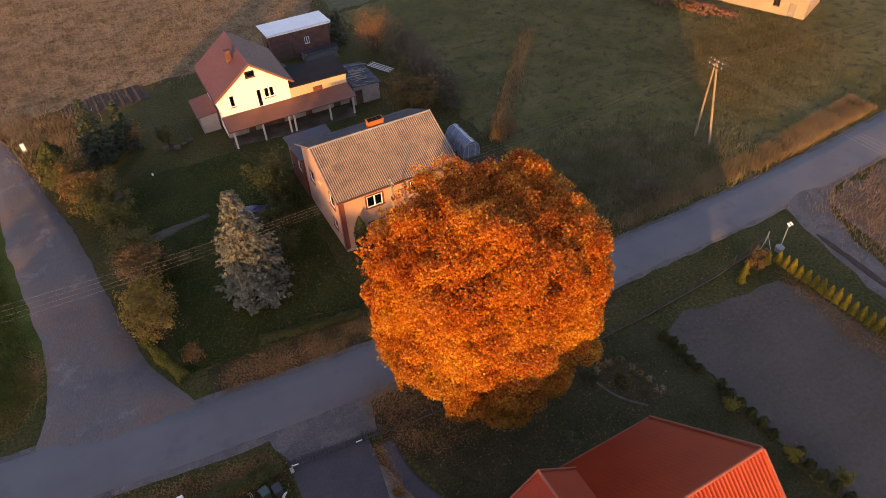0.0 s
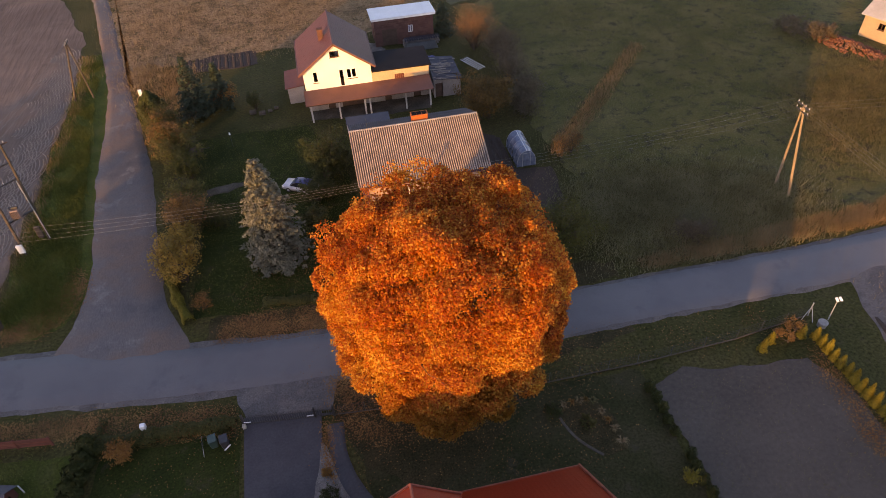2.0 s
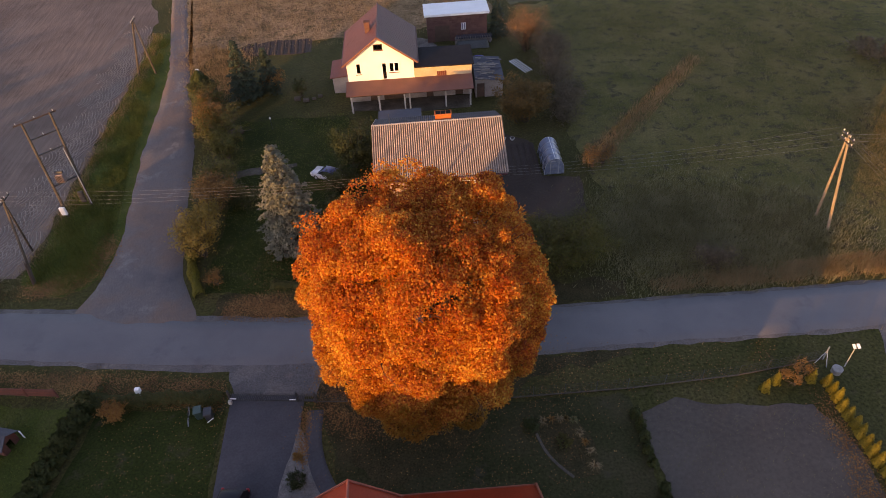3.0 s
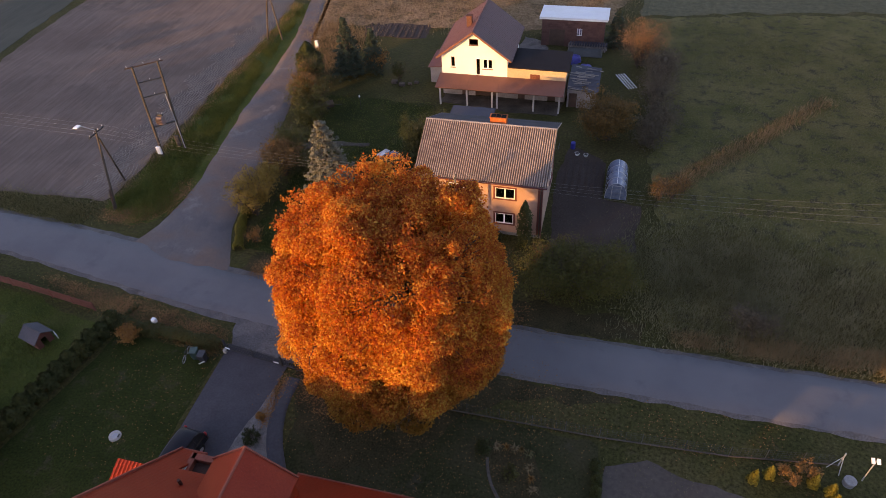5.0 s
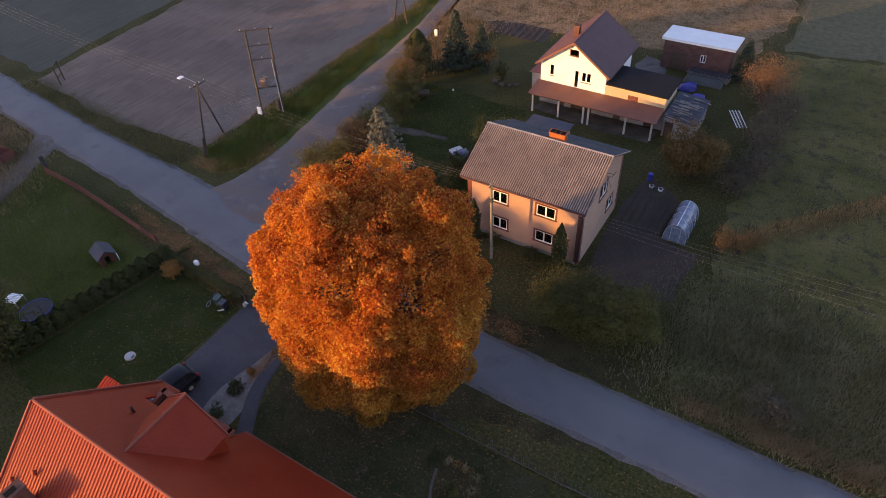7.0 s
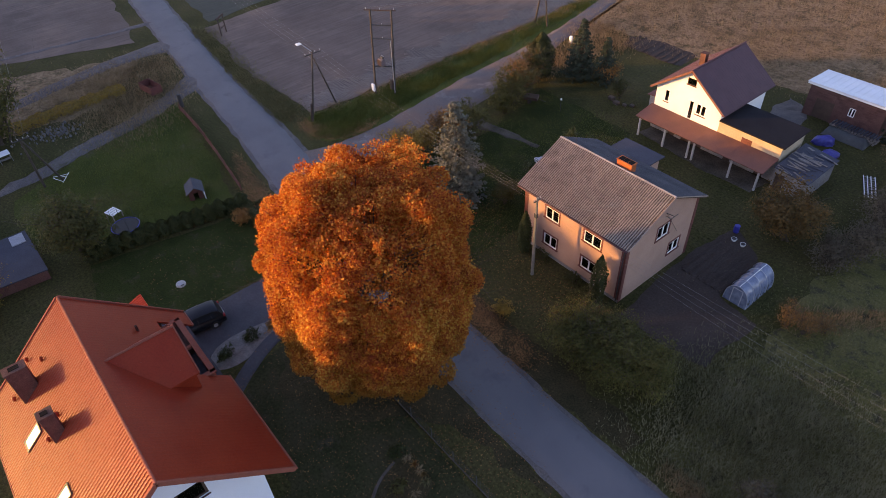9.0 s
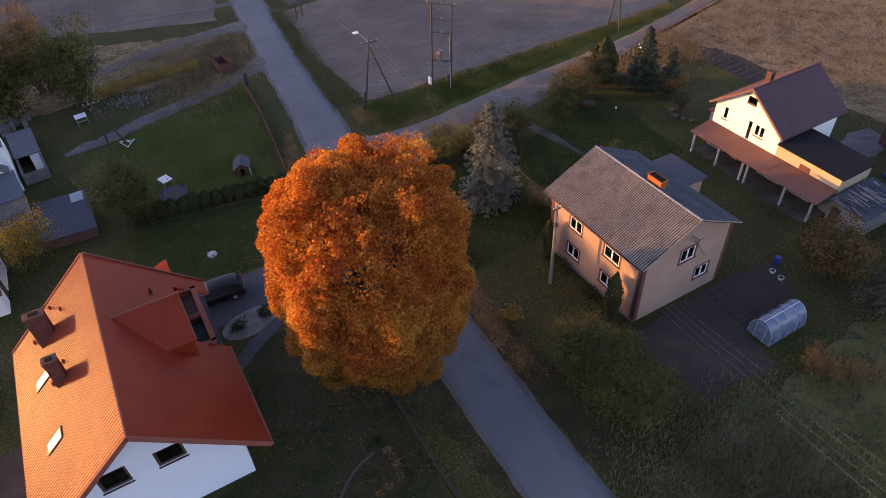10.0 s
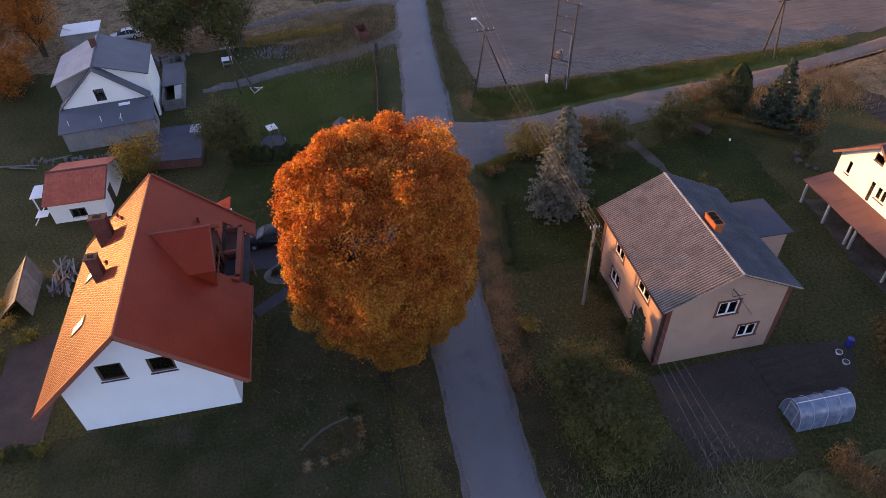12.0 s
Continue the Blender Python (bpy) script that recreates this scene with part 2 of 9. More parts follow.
M["dark_paint"].node_tree.nodes["Principled BSDF"].inputs["Specular IOR Level"].default_value = 0.2
M["silver_paint"] = surface("pale_car_paint", ((0.42, 0.44, 0.5), (0.46, 0.48, 0.54)), 1.0, 8.0, 0.05, 0.25, 0.0)
M["blue"] = surface("blue_plastic", ((0.02, 0.03, 0.22), (0.03, 0.045, 0.3)), 2.0, 9.0, 0.2, 0.5, 0.05)
M["rubber"] = surface("black_rubber", ((0.015, 0.015, 0.015), (0.022, 0.022, 0.022)), 3.0, 14.0, 0.2, 0.8, 0.05)
M["red_lens"] = surface("red_lens", ((0.4, 0.02, 0.02), (0.5, 0.03, 0.03)), 3.0, 9.0, 0.1, 0.3, 0.0)
M["insulator"] = surface("brown_porcelain", ((0.35, 0.31, 0.28), (0.45, 0.4, 0.37)), 3.0, 12.0, 0.2, 0.4, 0.0)
M["wire"] = surface("aluminium_wire", ((0.2, 0.185, 0.17), (0.25, 0.23, 0.21)), 1.0, 9.0, 0.1, 0.5, 0.0)
M["bark"] = surface("grey_brown_bark", ((0.07, 0.052, 0.04), (0.11, 0.085, 0.065)), 1.2, 9.0, 0.5, 0.95, 0.5)
M["glass"] = glass("window_glass")
M["curtain"] = surface("pale_curtain", ((0.42, 0.41, 0.4), (0.55, 0.54, 0.52)), 3.0, 12.0, 0.3, 0.9, 0.1)
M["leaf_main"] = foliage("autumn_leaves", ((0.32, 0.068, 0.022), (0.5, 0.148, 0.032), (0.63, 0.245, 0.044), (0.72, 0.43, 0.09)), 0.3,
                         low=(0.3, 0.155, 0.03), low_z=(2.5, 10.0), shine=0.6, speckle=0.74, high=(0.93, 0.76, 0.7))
M["leaf_rust"] = foliage("rusty_bush_leaves", ((0.07, 0.052, 0.02), (0.12, 0.07, 0.024), (0.2, 0.1, 0.03)), 0.4)
M["leaf_grey"] = foliage("grey_twig_leaves", ((0.07, 0.058, 0.042), (0.11, 0.088, 0.062), (0.15, 0.115, 0.078)), 0.4)
M["meadow"] = surface("rough_meadow", ((0.064, 0.064, 0.018), (0.11, 0.1, 0.034), (0.165, 0.13, 0.054)), 0.16, 5.0, 0.6, 0.95, 0.5,
                      spots=(0.06, 0.052, 0.03), spot_scale=0.7, spot_cut=0.5, dist=0.15)
M["lawn"] = surface("garden_lawn", ((0.018, 0.027, 0.006), (0.027, 0.037, 0.008), (0.042, 0.045, 0.013)), 0.3, 6.0, 0.7, 0.95, 0.4,
                    spots=(0.05, 0.044, 0.022), spot_scale=0.6, spot_cut=0.56, dist=0.06)
M["farm_render"] = surface("weathered_farm_render", ((0.30, 0.22, 0.165), (0.36, 0.27, 0.2)), 0.5, 8.0, 0.2, 0.9, 0.1, spots=(0.24, 0.18, 0.14))
M["tarp_blue"] = surface("blue_tarpaulin", ((0.03, 0.035, 0.2), (0.045, 0.05, 0.28)), 1.5, 6.0, 0.3, 0.5, 0.2)
# Blue of the skylight on these walls is mixed into the white.
M["skylit_white"] = surface("skylit_white_render", ((0.68, 0.72, 0.78), (0.73, 0.77, 0.83)), 0.4, 10.0, 0.06, 0.9, 0.06, spots=(0.62, 0.65, 0.7), spot_scale=0.5)
M["fresh_grass"] = surface("fresh_verge_grass", ((0.036, 0.052, 0.01), (0.058, 0.074, 0.014), (0.1, 0.092, 0.026)), 0.3, 6.0, 0.7, 0.95, 0.4, dist=0.08)
M["worn_lawn"] = surface("worn_lawn", ((0.026, 0.029, 0.011), (0.042, 0.04, 0.017), (0.062, 0.05, 0.026)), 0.3, 5.0, 0.6, 0.95, 0.4, spots=(0.066, 0.052, 0.034), spot_scale=0.35, spot_cut=0.58, dist=0.06)
M["yard_grass"] = surface("patchy_yard_grass", ((0.03, 0.048, 0.009), (0.058, 0.07, 0.014), (0.092, 0.08, 0.028)), 0.2, 5.0, 0.7, 0.95, 0.4, spots=(0.1, 0.085, 0.05), spot_scale=0.25, spot_cut=0.6, dist=0.08)
M["dirt"] = surface("trodden_dirt", ((0.045, 0.04, 0.03), (0.085, 0.07, 0.055), (0.12, 0.1, 0.085)), 0.5, 6.0, 0.5, 0.95, 0.3, dist=0.06)
M["track"] = surface("rutted_track", ((0.095, 0.092, 0.1), (0.135, 0.12, 0.118), (0.175, 0.12, 0.1), (0.115, 0.1, 0.1)), 0.11, 9.0, 0.4, 0.95, 0.3, stretch=(2.6, 0.5, 1.0),
                     spots=(0.19, 0.172, 0.17), spot_scale=0.3, spot_cut=0.57)
M["leaf_turning"] = foliage("turning_leaves", ((0.28, 0.13, 0.02), (0.4, 0.2, 0.024), (0.5, 0.28, 0.035)), 0.5, low=(0.07, 0.085, 0.02), low_z=(2.0, 5.6))
# Sunlight on the far orange trees is put into these brighter leaves.
M["leaf_sunlit"] = foliage("sunlit_orange_leaves", ((0.30, 0.08, 0.016), (0.44, 0.13, 0.022), (0.5, 0.2, 0.03)), 0.4)
M["leaf_olive"] = foliage("grey_olive_leaves", ((0.05, 0.056, 0.014), (0.085, 0.084, 0.022), (0.14, 0.112, 0.034)), 0.4)
M["rubble"] = surface("grey_rubble", ((0.12, 0.11, 0.108), (0.19, 0.178, 0.17)), 1.5, 9.0, 0.5, 0.92, 0.3)
M["rubble_red"] = surface("red_brick_rubble", ((0.1, 0.042, 0.03), (0.17, 0.07, 0.045), (0.13, 0.08, 0.06)), 0.8, 9.0, 0.5, 0.92, 0.3)
M["fence_kerb"] = surface("dark_weathered_kerb", ((0.075, 0.06, 0.05), (0.11, 0.088, 0.075)), 1.0, 9.0, 0.4, 0.92, 0.2)
M["needle_blue"] = foliage("blue_spruce_needles", ((0.07, 0.074, 0.054), (0.115, 0.115, 0.084), (0.165, 0.155, 0.11)), 0.6, shine=0.1)
M["needle_dark"] = foliage("dark_spruce_needles", ((0.022, 0.034, 0.02), (0.034, 0.05, 0.03), (0.05, 0.06, 0.03)), 0.6, shine=0.1)
M["thuja_gold"] = foliage("golden_thuja", ((0.09, 0.078, 0.012), (0.14, 0.115, 0.016), (0.18, 0.14, 0.02)), 0.6, shine=0.15)
M["thuja_green"] = foliage("dark_thuja", ((0.02, 0.03, 0.009), (0.034, 0.044, 0.013), (0.055, 0.06, 0.016)), 0.6, shine=0.15)
M["leaf_green"] = foliage("late_green_leaves", ((0.045, 0.052, 0.017), (0.075, 0.075, 0.024), (0.11, 0.09, 0.028)), 0.5)
M["leaf_yellow"] = foliage("yellowing_leaves", ((0.18, 0.12, 0.03), (0.29, 0.18, 0.04), (0.37, 0.2, 0.045)), 0.5)
M["leaf_orange"] = foliage("orange_shrub_leaves", ((0.18, 0.075, 0.025), (0.28, 0.12, 0.035), (0.34, 0.17, 0.05)), 0.5)
M["leaf_rosy"] = foliage("rosy_twig_leaves", ((0.15, 0.085, 0.05), (0.23, 0.12, 0.06), (0.3, 0.15, 0.07)), 0.5)
M["leaf_brown"] = foliage("brown_shrub_leaves", ((0.12, 0.066, 0.028), (0.19, 0.1, 0.036), (0.26, 0.14, 0.05)), 0.5)
M["leaf_litter"] = foliage("fallen_leaves", ((0.1, 0.038, 0.014), (0.2, 0.08, 0.025), (0.34, 0.17, 0.06)), 0.5, shine=0.0)
M["leaf_ground"] = surface("leaf_strewn_ground", ((0.034, 0.03, 0.014), (0.055, 0.042, 0.02), (0.078, 0.054, 0.026)), 0.5, 7.0, 0.8, 0.95, 0.4, spots=(0.04, 0.036, 0.02), spot_scale=0.9, dist=0.06)
M["blade_dry"] = foliage("dry_grass_blades", ((0.15, 0.098, 0.05), (0.25, 0.163, 0.09), (0.34, 0.228, 0.13)), 0.3, shine=0.25)
M["blade_green"] = foliage("meadow_grass_blades", ((0.08, 0.078, 0.03), (0.14, 0.122, 0.054), (0.20, 0.155, 0.08)), 0.15, shine=0.2)
M["blade_olive"] = foliage("olive_grass_blades", ((0.08, 0.066, 0.025), (0.14, 0.105, 0.042), (0.24, 0.165, 0.08)), 0.3, shine=0.2)
M["blade_pale"] = foliage("pale_tussock_blades", ((0.1, 0.095, 0.045), (0.17, 0.155, 0.085), (0.25, 0.215, 0.13)), 0.3, shine=0.2)
M["blade_fresh"] = foliage("green_verge_blades", ((0.05, 0.072, 0.016), (0.085, 0.105, 0.022), (0.15, 0.14, 0.035)), 0.15, shine=0.2)

# ---- building helpers ----
def mesh_of(name, bm, mats, smooth=False):
    me = bpy.data.meshes.new(name)
    bm.normal_update()
    bm.to_mesh(me)
    bm.free()
    for m in mats if isinstance(mats, (list, tuple)) else [mats]:
        me.materials.append(m)
    if smooth:
        me.shade_smooth()
    return me


def part(name, bm, mat, parent=None, label="", smooth=False):
    ob = new(name, mesh_of(name, bm, mat, smooth))
    ob.parent = parent
    return tagged(ob, label)


def thing(name, label, category, group="", at=None, kind=""):
    ob = new(name)
    ob.empty_display_size = 0.3
    if at is not None:
        ob.matrix_world = at
    return tagged(ob, label, category, group, kind)


def array_mesh(name, verts, quads, mat):
    """A mesh from arrays: verts (n, 3), quads (m, 3 or 4)."""
    verts, quads = np.asarray(verts, dtype=np.float32), np.asarray(quads, dtype=np.int32)
    me = bpy.data.meshes.new(name)
    me.vertices.add(len(verts))
    me.vertices.foreach_set("co", verts.ravel())
    me.loops.add(quads.size)
    me.loops.foreach_set("vertex_index", quads.ravel())
    me.polygons.add(len(quads))
    me.polygons.foreach_set("loop_start", np.arange(len(quads), dtype=np.int32) * quads.shape[1])
    me.update(calc_edges=True)
    me.shade_flat()
    me.materials.append(mat)
    return me


def hexa(bm, a):
    """A solid from eight corners: four below, four above, both turning the same way."""
    v = [bm.verts.new(p) for p in a]
    for f in ((3, 2, 1, 0), (4, 5, 6, 7), (0, 1, 5, 4), (1, 2, 6, 5), (2, 3, 7, 6), (3, 0, 4, 7)):
        bm.faces.new([v[i] for i in f])


def block(bm, x0, x1, y0, y1, z0, z1):
    hexa(bm, [(x0, y0, z0), (x1, y0, z0), (x1, y1, z0), (x0, y1, z0), (x0, y0, z1), (x1, y0, z1), (x1, y1, z1), (x0, y1, z1)])


def solid(x0, x1, y0, y1, z0, z1, bevel=0.0):
    bm = bmesh.new()
    block(bm, x0, x1, y0, y1, z0, z1)
    if bevel:
        bmesh.ops.bevel(bm, geom=bm.edges[:], offset=bevel, segments=1, affect="EDGES")
    return bm


def tube(bm, p, q, r0, r1=None, sides=6, caps=True):
    p, q = Vector(p), Vector(q)
    r1 = r0 if r1 is None else r1
    d = (q - p).normalized()
    s = d.orthogonal().normalized()
    t = d.cross(s)
    rings = []
    for c, r in ((p, r0), (q, r1)):
        rings.append([bm.verts.new(c + r * (math.cos(a) * s + math.sin(a) * t)) for a in (2 * math.pi * i / sides for i in range(sides))])
    for i in range(sides):
        j = (i + 1) % sides
        bm.faces.new((rings[0][i], rings[0][j], rings[1][j], rings[1][i]))
    if caps:
        bm.faces.new(rings[0][::-1])
        bm.faces.new(rings[1])


def beam(p, q, r0, r1=None, sides=8):
    bm = bmesh.new()
    tube(bm, p, q, r0, r1, sides)
    return bm


def plank(p, q, w, h):
    """A squared timber from p to q, w wide and h high."""
    p, q = Vector(p), Vector(q)
    d = (q - p).normalized()
    s = d.cross(Vector((0, 0, 1)))
    s = (s if s.length > 0.01 else Vector((1, 0, 0))).normalized() * w / 2
    u = s.cross(d).normalized() * h / 2
    bm = bmesh.new()
    hexa(bm, [p - s - u, p + s - u, q + s - u, q - s - u, p - s + u, p + s + u, q + s + u, q - s + u])
    return bm


def sheet(corners, thick):
    """A slab of even thickness under four corners (turning left seen from outside)."""
    c = [Vector(p) for p in corners]
    n = (c[1] - c[0]).cross(c[3] - c[0]).normalized() * thick
    bm = bmesh.new()
    hexa(bm, [p - n for p in c] + c)
    return bm


def wall(name, axis, at, thick, u0, u1, z0, top, mat, parent, holes=(), breaks=(), label="", trim=True):
    """A wall along x or y with its outer or inner face at `at`, reaching to at + thick. top(u) is its upper edge; holes are (u0, u1, z0, z1)."""
    bm = bmesh.new()
    if axis == "y" and trim:
        u0, u1 = u0 + abs(thick), u1 - abs(thick)
    cuts = sorted({u0, u1, *breaks, *(h[0] for h in holes), *(h[1] for h in holes)})
    cuts = [c for c in cuts if u0 - 1e-6 <= c <= u1 + 1e-6]

    def piece(a, b, za, zb, ta, tb):
        if axis == "x":
            hexa(bm, [(a, at, za), (b, at, zb), (b, at + thick, zb), (a, at + thick, za), (a, at, ta), (b, at, tb), (b, at + thick, tb), (a, at + thick, ta)])
        else:
            hexa(bm, [(at, a, za), (at, b, zb), (at + thick, b, zb), (at + thick, a, za), (at, a, ta), (at, b, tb), (at + thick, b, tb), (at + thick, a, ta)])
    for a, b in zip(cuts, cuts[1:]):
        here = sorted(h for h in holes if h[0] <= a + 1e-6 and h[1] >= b - 1e-6)
        z = z0
        for h in sorted(here, key=lambda h: h[2]):
            if h[2] > z + 1e-4:
                piece(a, b, z, z, h[2], h[2])
            z = h[3]
        piece(a, b, z, z, top(a), top(b))
    bmesh.ops.remove_doubles(bm, verts=bm.verts[:], dist=0.0005)
    bmesh.ops.recalc_face_normals(bm, faces=bm.faces[:])
    return part(name, bm, mat, parent, label)


def window(parent, axis, at, out, u0, u1, z0, z1, frame_mat, leaves=2, sill=None, border=None, wide=0.0, deep=0.08, name="window", bar=0.07, label=""):
    """A window set in an opening: frame, one pane a leaf, sill and painted border. out: +1 or -1, the outward side along the wall's normal."""
    def box(bm, a, b, c, d, n0, n1):
        lo, hi = sorted((at + out * n0, at + out * n1))
        block(bm, *((a, b, lo, hi) if axis == "x" else (lo, hi, a, b)), c, d)
    bm = bmesh.new()
    f = bar
    box(bm, u0, u1, z0, z0 + f, -deep, -deep + 0.07)
    box(bm, u0, u1, z1 - f, z1, -deep, -deep + 0.07)
    for k in range(leaves + 1):
        c = u0 + (u1 - u0) * k / leaves
        a, b = max(u0, c - f * (0.75 if 0 < k < leaves else 1)), min(u1, c + f * (0.75 if 0 < k < leaves else 1))
        box(bm, a, b, z0 + f, z1 - f, -deep, -deep + 0.07)
    w = part(name, bm, frame_mat, parent, label)
    for k in range(leaves):
        bm = bmesh.new()
        a, b = u0 + (u1 - u0) * k / leaves, u0 + (u1 - u0) * (k + 1) / leaves
        box(bm, a + 0.04, b - 0.04, z0 + 0.04, z1 - 0.04, -deep + 0.02, -deep + 0.035)
        part("pane", bm, M["glass"], w)
    for a, b in ((u0 + 0.05, u0 + (u1 - u0) * 0.46), (u1 - (u1 - u0) * 0.46, u1 - 0.05)):
        bm = bmesh.new()
        box(bm, a, b, z0 + 0.1, z1 - 0.05, -deep - 0.12, -deep - 0.1)
        part("curtain", bm, M["curtain"], w)
    if sill:
        bm = bmesh.new()
        box(bm, u0 - 0.06 - wide, u1 + 0.06 + wide, z0 - 0.06, z0 - 0.004, -deep, 0.10)
        part("sill", bm, sill, w)
    if border:
        bm = bmesh.new()
        e = wide
        box(bm, u0 - e, u0, z0 - e, z1 + e, 0.0, 0.025)
        box(bm, u1, u1 + e, z0 - e, z1 + e, 0.0, 0.025)
        box(bm, u0, u1, z1, z1 + e, 0.0, 0.025)
        box(bm, u0, u1, z0 - e, z0 - 0.065, 0.0, 0.025)
        part("border", bm, border, w)
    return w


def outline(corners, step=0.6, rough=0.15, seed=0, scale=0.35):
    """A closed outline through the corners with an uneven, worn edge."""
    pts = []
    n = len(corners)
    for i in range(n):
        a, b = Vector((*corners[i][:2], 0)), Vector((*corners[(i + 1) % n][:2], 0))
        k = max(1, int((b - a).length / step))
        side = (b - a).normalized().cross(Vector((0, 0, 1)))
        for j in range(k):
            p = a.lerp(b, j / k)
            w = noise.noise(Vector((p.x * scale, p.y * scale, seed * 7.3))) + 0.6 * noise.noise(Vector((p.x * scale * 3.1, p.y * scale * 3.1, seed * 3.7)))
            pts.append(p + side * w * rough * 2)
    return pts


def patch(name, corners, z, mat, label, category, step=0.6, rough=0.15, seed=0, kind="structure"):
    """A thin flat layer of ground of its own kind, with an uneven edge that dips into the ground."""
    bm = bmesh.new()
    bm.faces.new([bm.verts.new((p.x, p.y, z)) for p in outline(corners, step, rough, seed)])
    bm.normal_update()
    for f in bm.faces:
        if f.normal.z < 0:
            f.normal_flip()
    bmesh.ops.triangulate(bm, faces=bm.faces[:])
    ring = [e for e in bm.edges if e.is_boundary]
    ext = bmesh.ops.extrude_edge_only(bm, edges=ring)
    for v in ext["geom"]:
        if isinstance(v, bmesh.types.BMVert):
            v.co.z = -0.05
    return tagged(part(name, bm, mat), label, category, kind=kind)


def strip(name, line, widths, z, mat, label, category, rough=0.12, seed=0, step=0.8, crown=0.04):
    """A road or track along a line, its width given at each corner, slightly arched, with worn edges."""
    pts, ws = [], []
    for i in range(len(line) - 1):
        a, b = Vector((*line[i], 0)), Vector((*line[i + 1], 0))
        k = max(1, int((b - a).length / step))
        for j in range(k):
            pts.append(a.lerp(b, j / k))
            ws.append(widths[i] + (widths[i + 1] - widths[i]) * j / k)
    pts.append(Vector((*line[-1], 0)))
    ws.append(widths[-1])
    for _ in range(12):
        pts = [pts[0]] + [(pts[i - 1] + 2 * pts[i] + pts[i + 1]) / 4 for i in range(1, len(pts) - 1)] + [pts[-1]]
    bm = bmesh.new()
    rows = []
    for i, p in enumerate(pts):
        d = (pts[min(i + 1, len(pts) - 1)] - pts[max(i - 1, 0)]).normalized()
        s = d.cross(Vector((0, 0, 1)))
        row = []
        for k, f in enumerate((-1, -0.97, -0.5, 0, 0.5, 0.97, 1)):
            w = ws[i] / 2 * f
            if abs(f) > 0.9:
                w += rough * 2 * (noise.noise(Vector((p.x * 0.5, p.y * 0.5, seed + 5 * math.copysign(1, f)))) + 0.5 * noise.noise(Vector((p.x * 1.9, p.y * 1.9, seed))))
            h = -0.05 if abs(f) == 1 else z + crown * (1 - f * f)
            row.append(bm.verts.new((p.x + s.x * w, p.y + s.y * w, h)))
        rows.append(row)
    for a, b in zip(rows, rows[1:]):
        for k in range(6):
            bm.faces.new((a[k], a[k + 1], b[k + 1], b[k]))
    bmesh.ops.recalc_face_normals(bm, faces=bm.faces[:])
    return tagged(part(name, bm, mat, smooth=True), label, category, kind="structure")


rng = np.random.default_rng(7)


def unit(v):
    return v / np.maximum(np.linalg.norm(v, axis=1, keepdims=True), 1e-9)


def leaf_cards(points, outward, size, tilt=0.7, long=1.3, gen=None, jitter=0.35):
    """Small bent leaves at the points, facing roughly outward: arrays of corners and faces."""
    gen = gen or rng
    n = len(points)
    nrm = unit(outward + gen.normal(0, tilt, (n, 3)))
    ref = gen.normal(0, 1, (n, 3))
    a = unit(np.cross(nrm, ref))
    b = np.cross(nrm, a)
    s = (size * (1 + gen.uniform(-jitter, jitter, n)))[:, None] / 2
    v = np.empty((n, 4, 3), dtype=np.float32)
    v[:, 0] = points - a * s * long
    v[:, 1] = points + b * s - nrm * s * 0.25
    v[:, 2] = points + a * s * long
    v[:, 3] = points - b * s - nrm * s * 0.25
    return v.reshape(-1, 3), np.arange(4 * n, dtype=np.int32).reshape(n, 4)


def stalks(points, height, width, gen=None, lean=0.35):
    """Upright grass blades, one narrow triangle each."""
    gen = gen or rng
    n = len(points)
    ang = gen.uniform(0, 2 * np.pi, n)
    d = np.stack([np.cos(ang), np.sin(ang), np.zeros(n)], 1)
    h = height * (1 + gen.uniform(-0.4, 0.4, n))
    v = np.empty((n, 3, 3), dtype=np.float32)
    v[:, 0] = points - d * width / 2
    v[:, 1] = points + d * width / 2
    tip = gen.normal(0, lean, (n, 2)) * h[:, None]
    v[:, 2, :2] = points[:, :2] + tip
    v[:, 2, 2] = points[:, 2] + h
    return v.reshape(-1, 3), np.arange(3 * n, dtype=np.int32).reshape(n, 3)


def inside(x, y, corners):
    """Which of the points lie inside a polygon."""
    hit = np.zeros(len(x), dtype=bool)
    n = len(corners)
    for i in range(n):
        (x0, y0), (x1, y1) = corners[i][:2], corners[(i + 1) % n][:2]
        if y0 == y1:
            continue
        c = (y0 > y) != (y1 > y)
        hit ^= c & (x < (x1 - x0) * (y - y0) / (y1 - y0) + x0)
    return hit


def scatter(corners, count, gen=None, clump=0.0):
    gen = gen or rng
    xs, ys = [c[0] for c in corners], [c[1] for c in corners]
    out = np.empty((0, 2))
    for _ in range(60):
        p = np.stack([gen.uniform(min(xs), max(xs), count * 2), gen.uniform(min(ys), max(ys), count * 2)], 1)
        if clump:
            w = np.sin(p[:, 0] * clump * 1.7 + 3 * np.sin(p[:, 1] * clump * 0.6)) * np.sin(p[:, 1] * clump * 1.3 + 2 * np.sin(p[:, 0] * clump * 0.9))
            p = p[gen.uniform(-1.1, 0.7, len(p)) < w]
        out = np.concatenate([out, p[inside(p[:, 0], p[:, 1], corners)]])
        if len(out) >= count:
            break
    out = out[:count]
    return np.concatenate([out, np.zeros((len(out), 1))], 1)

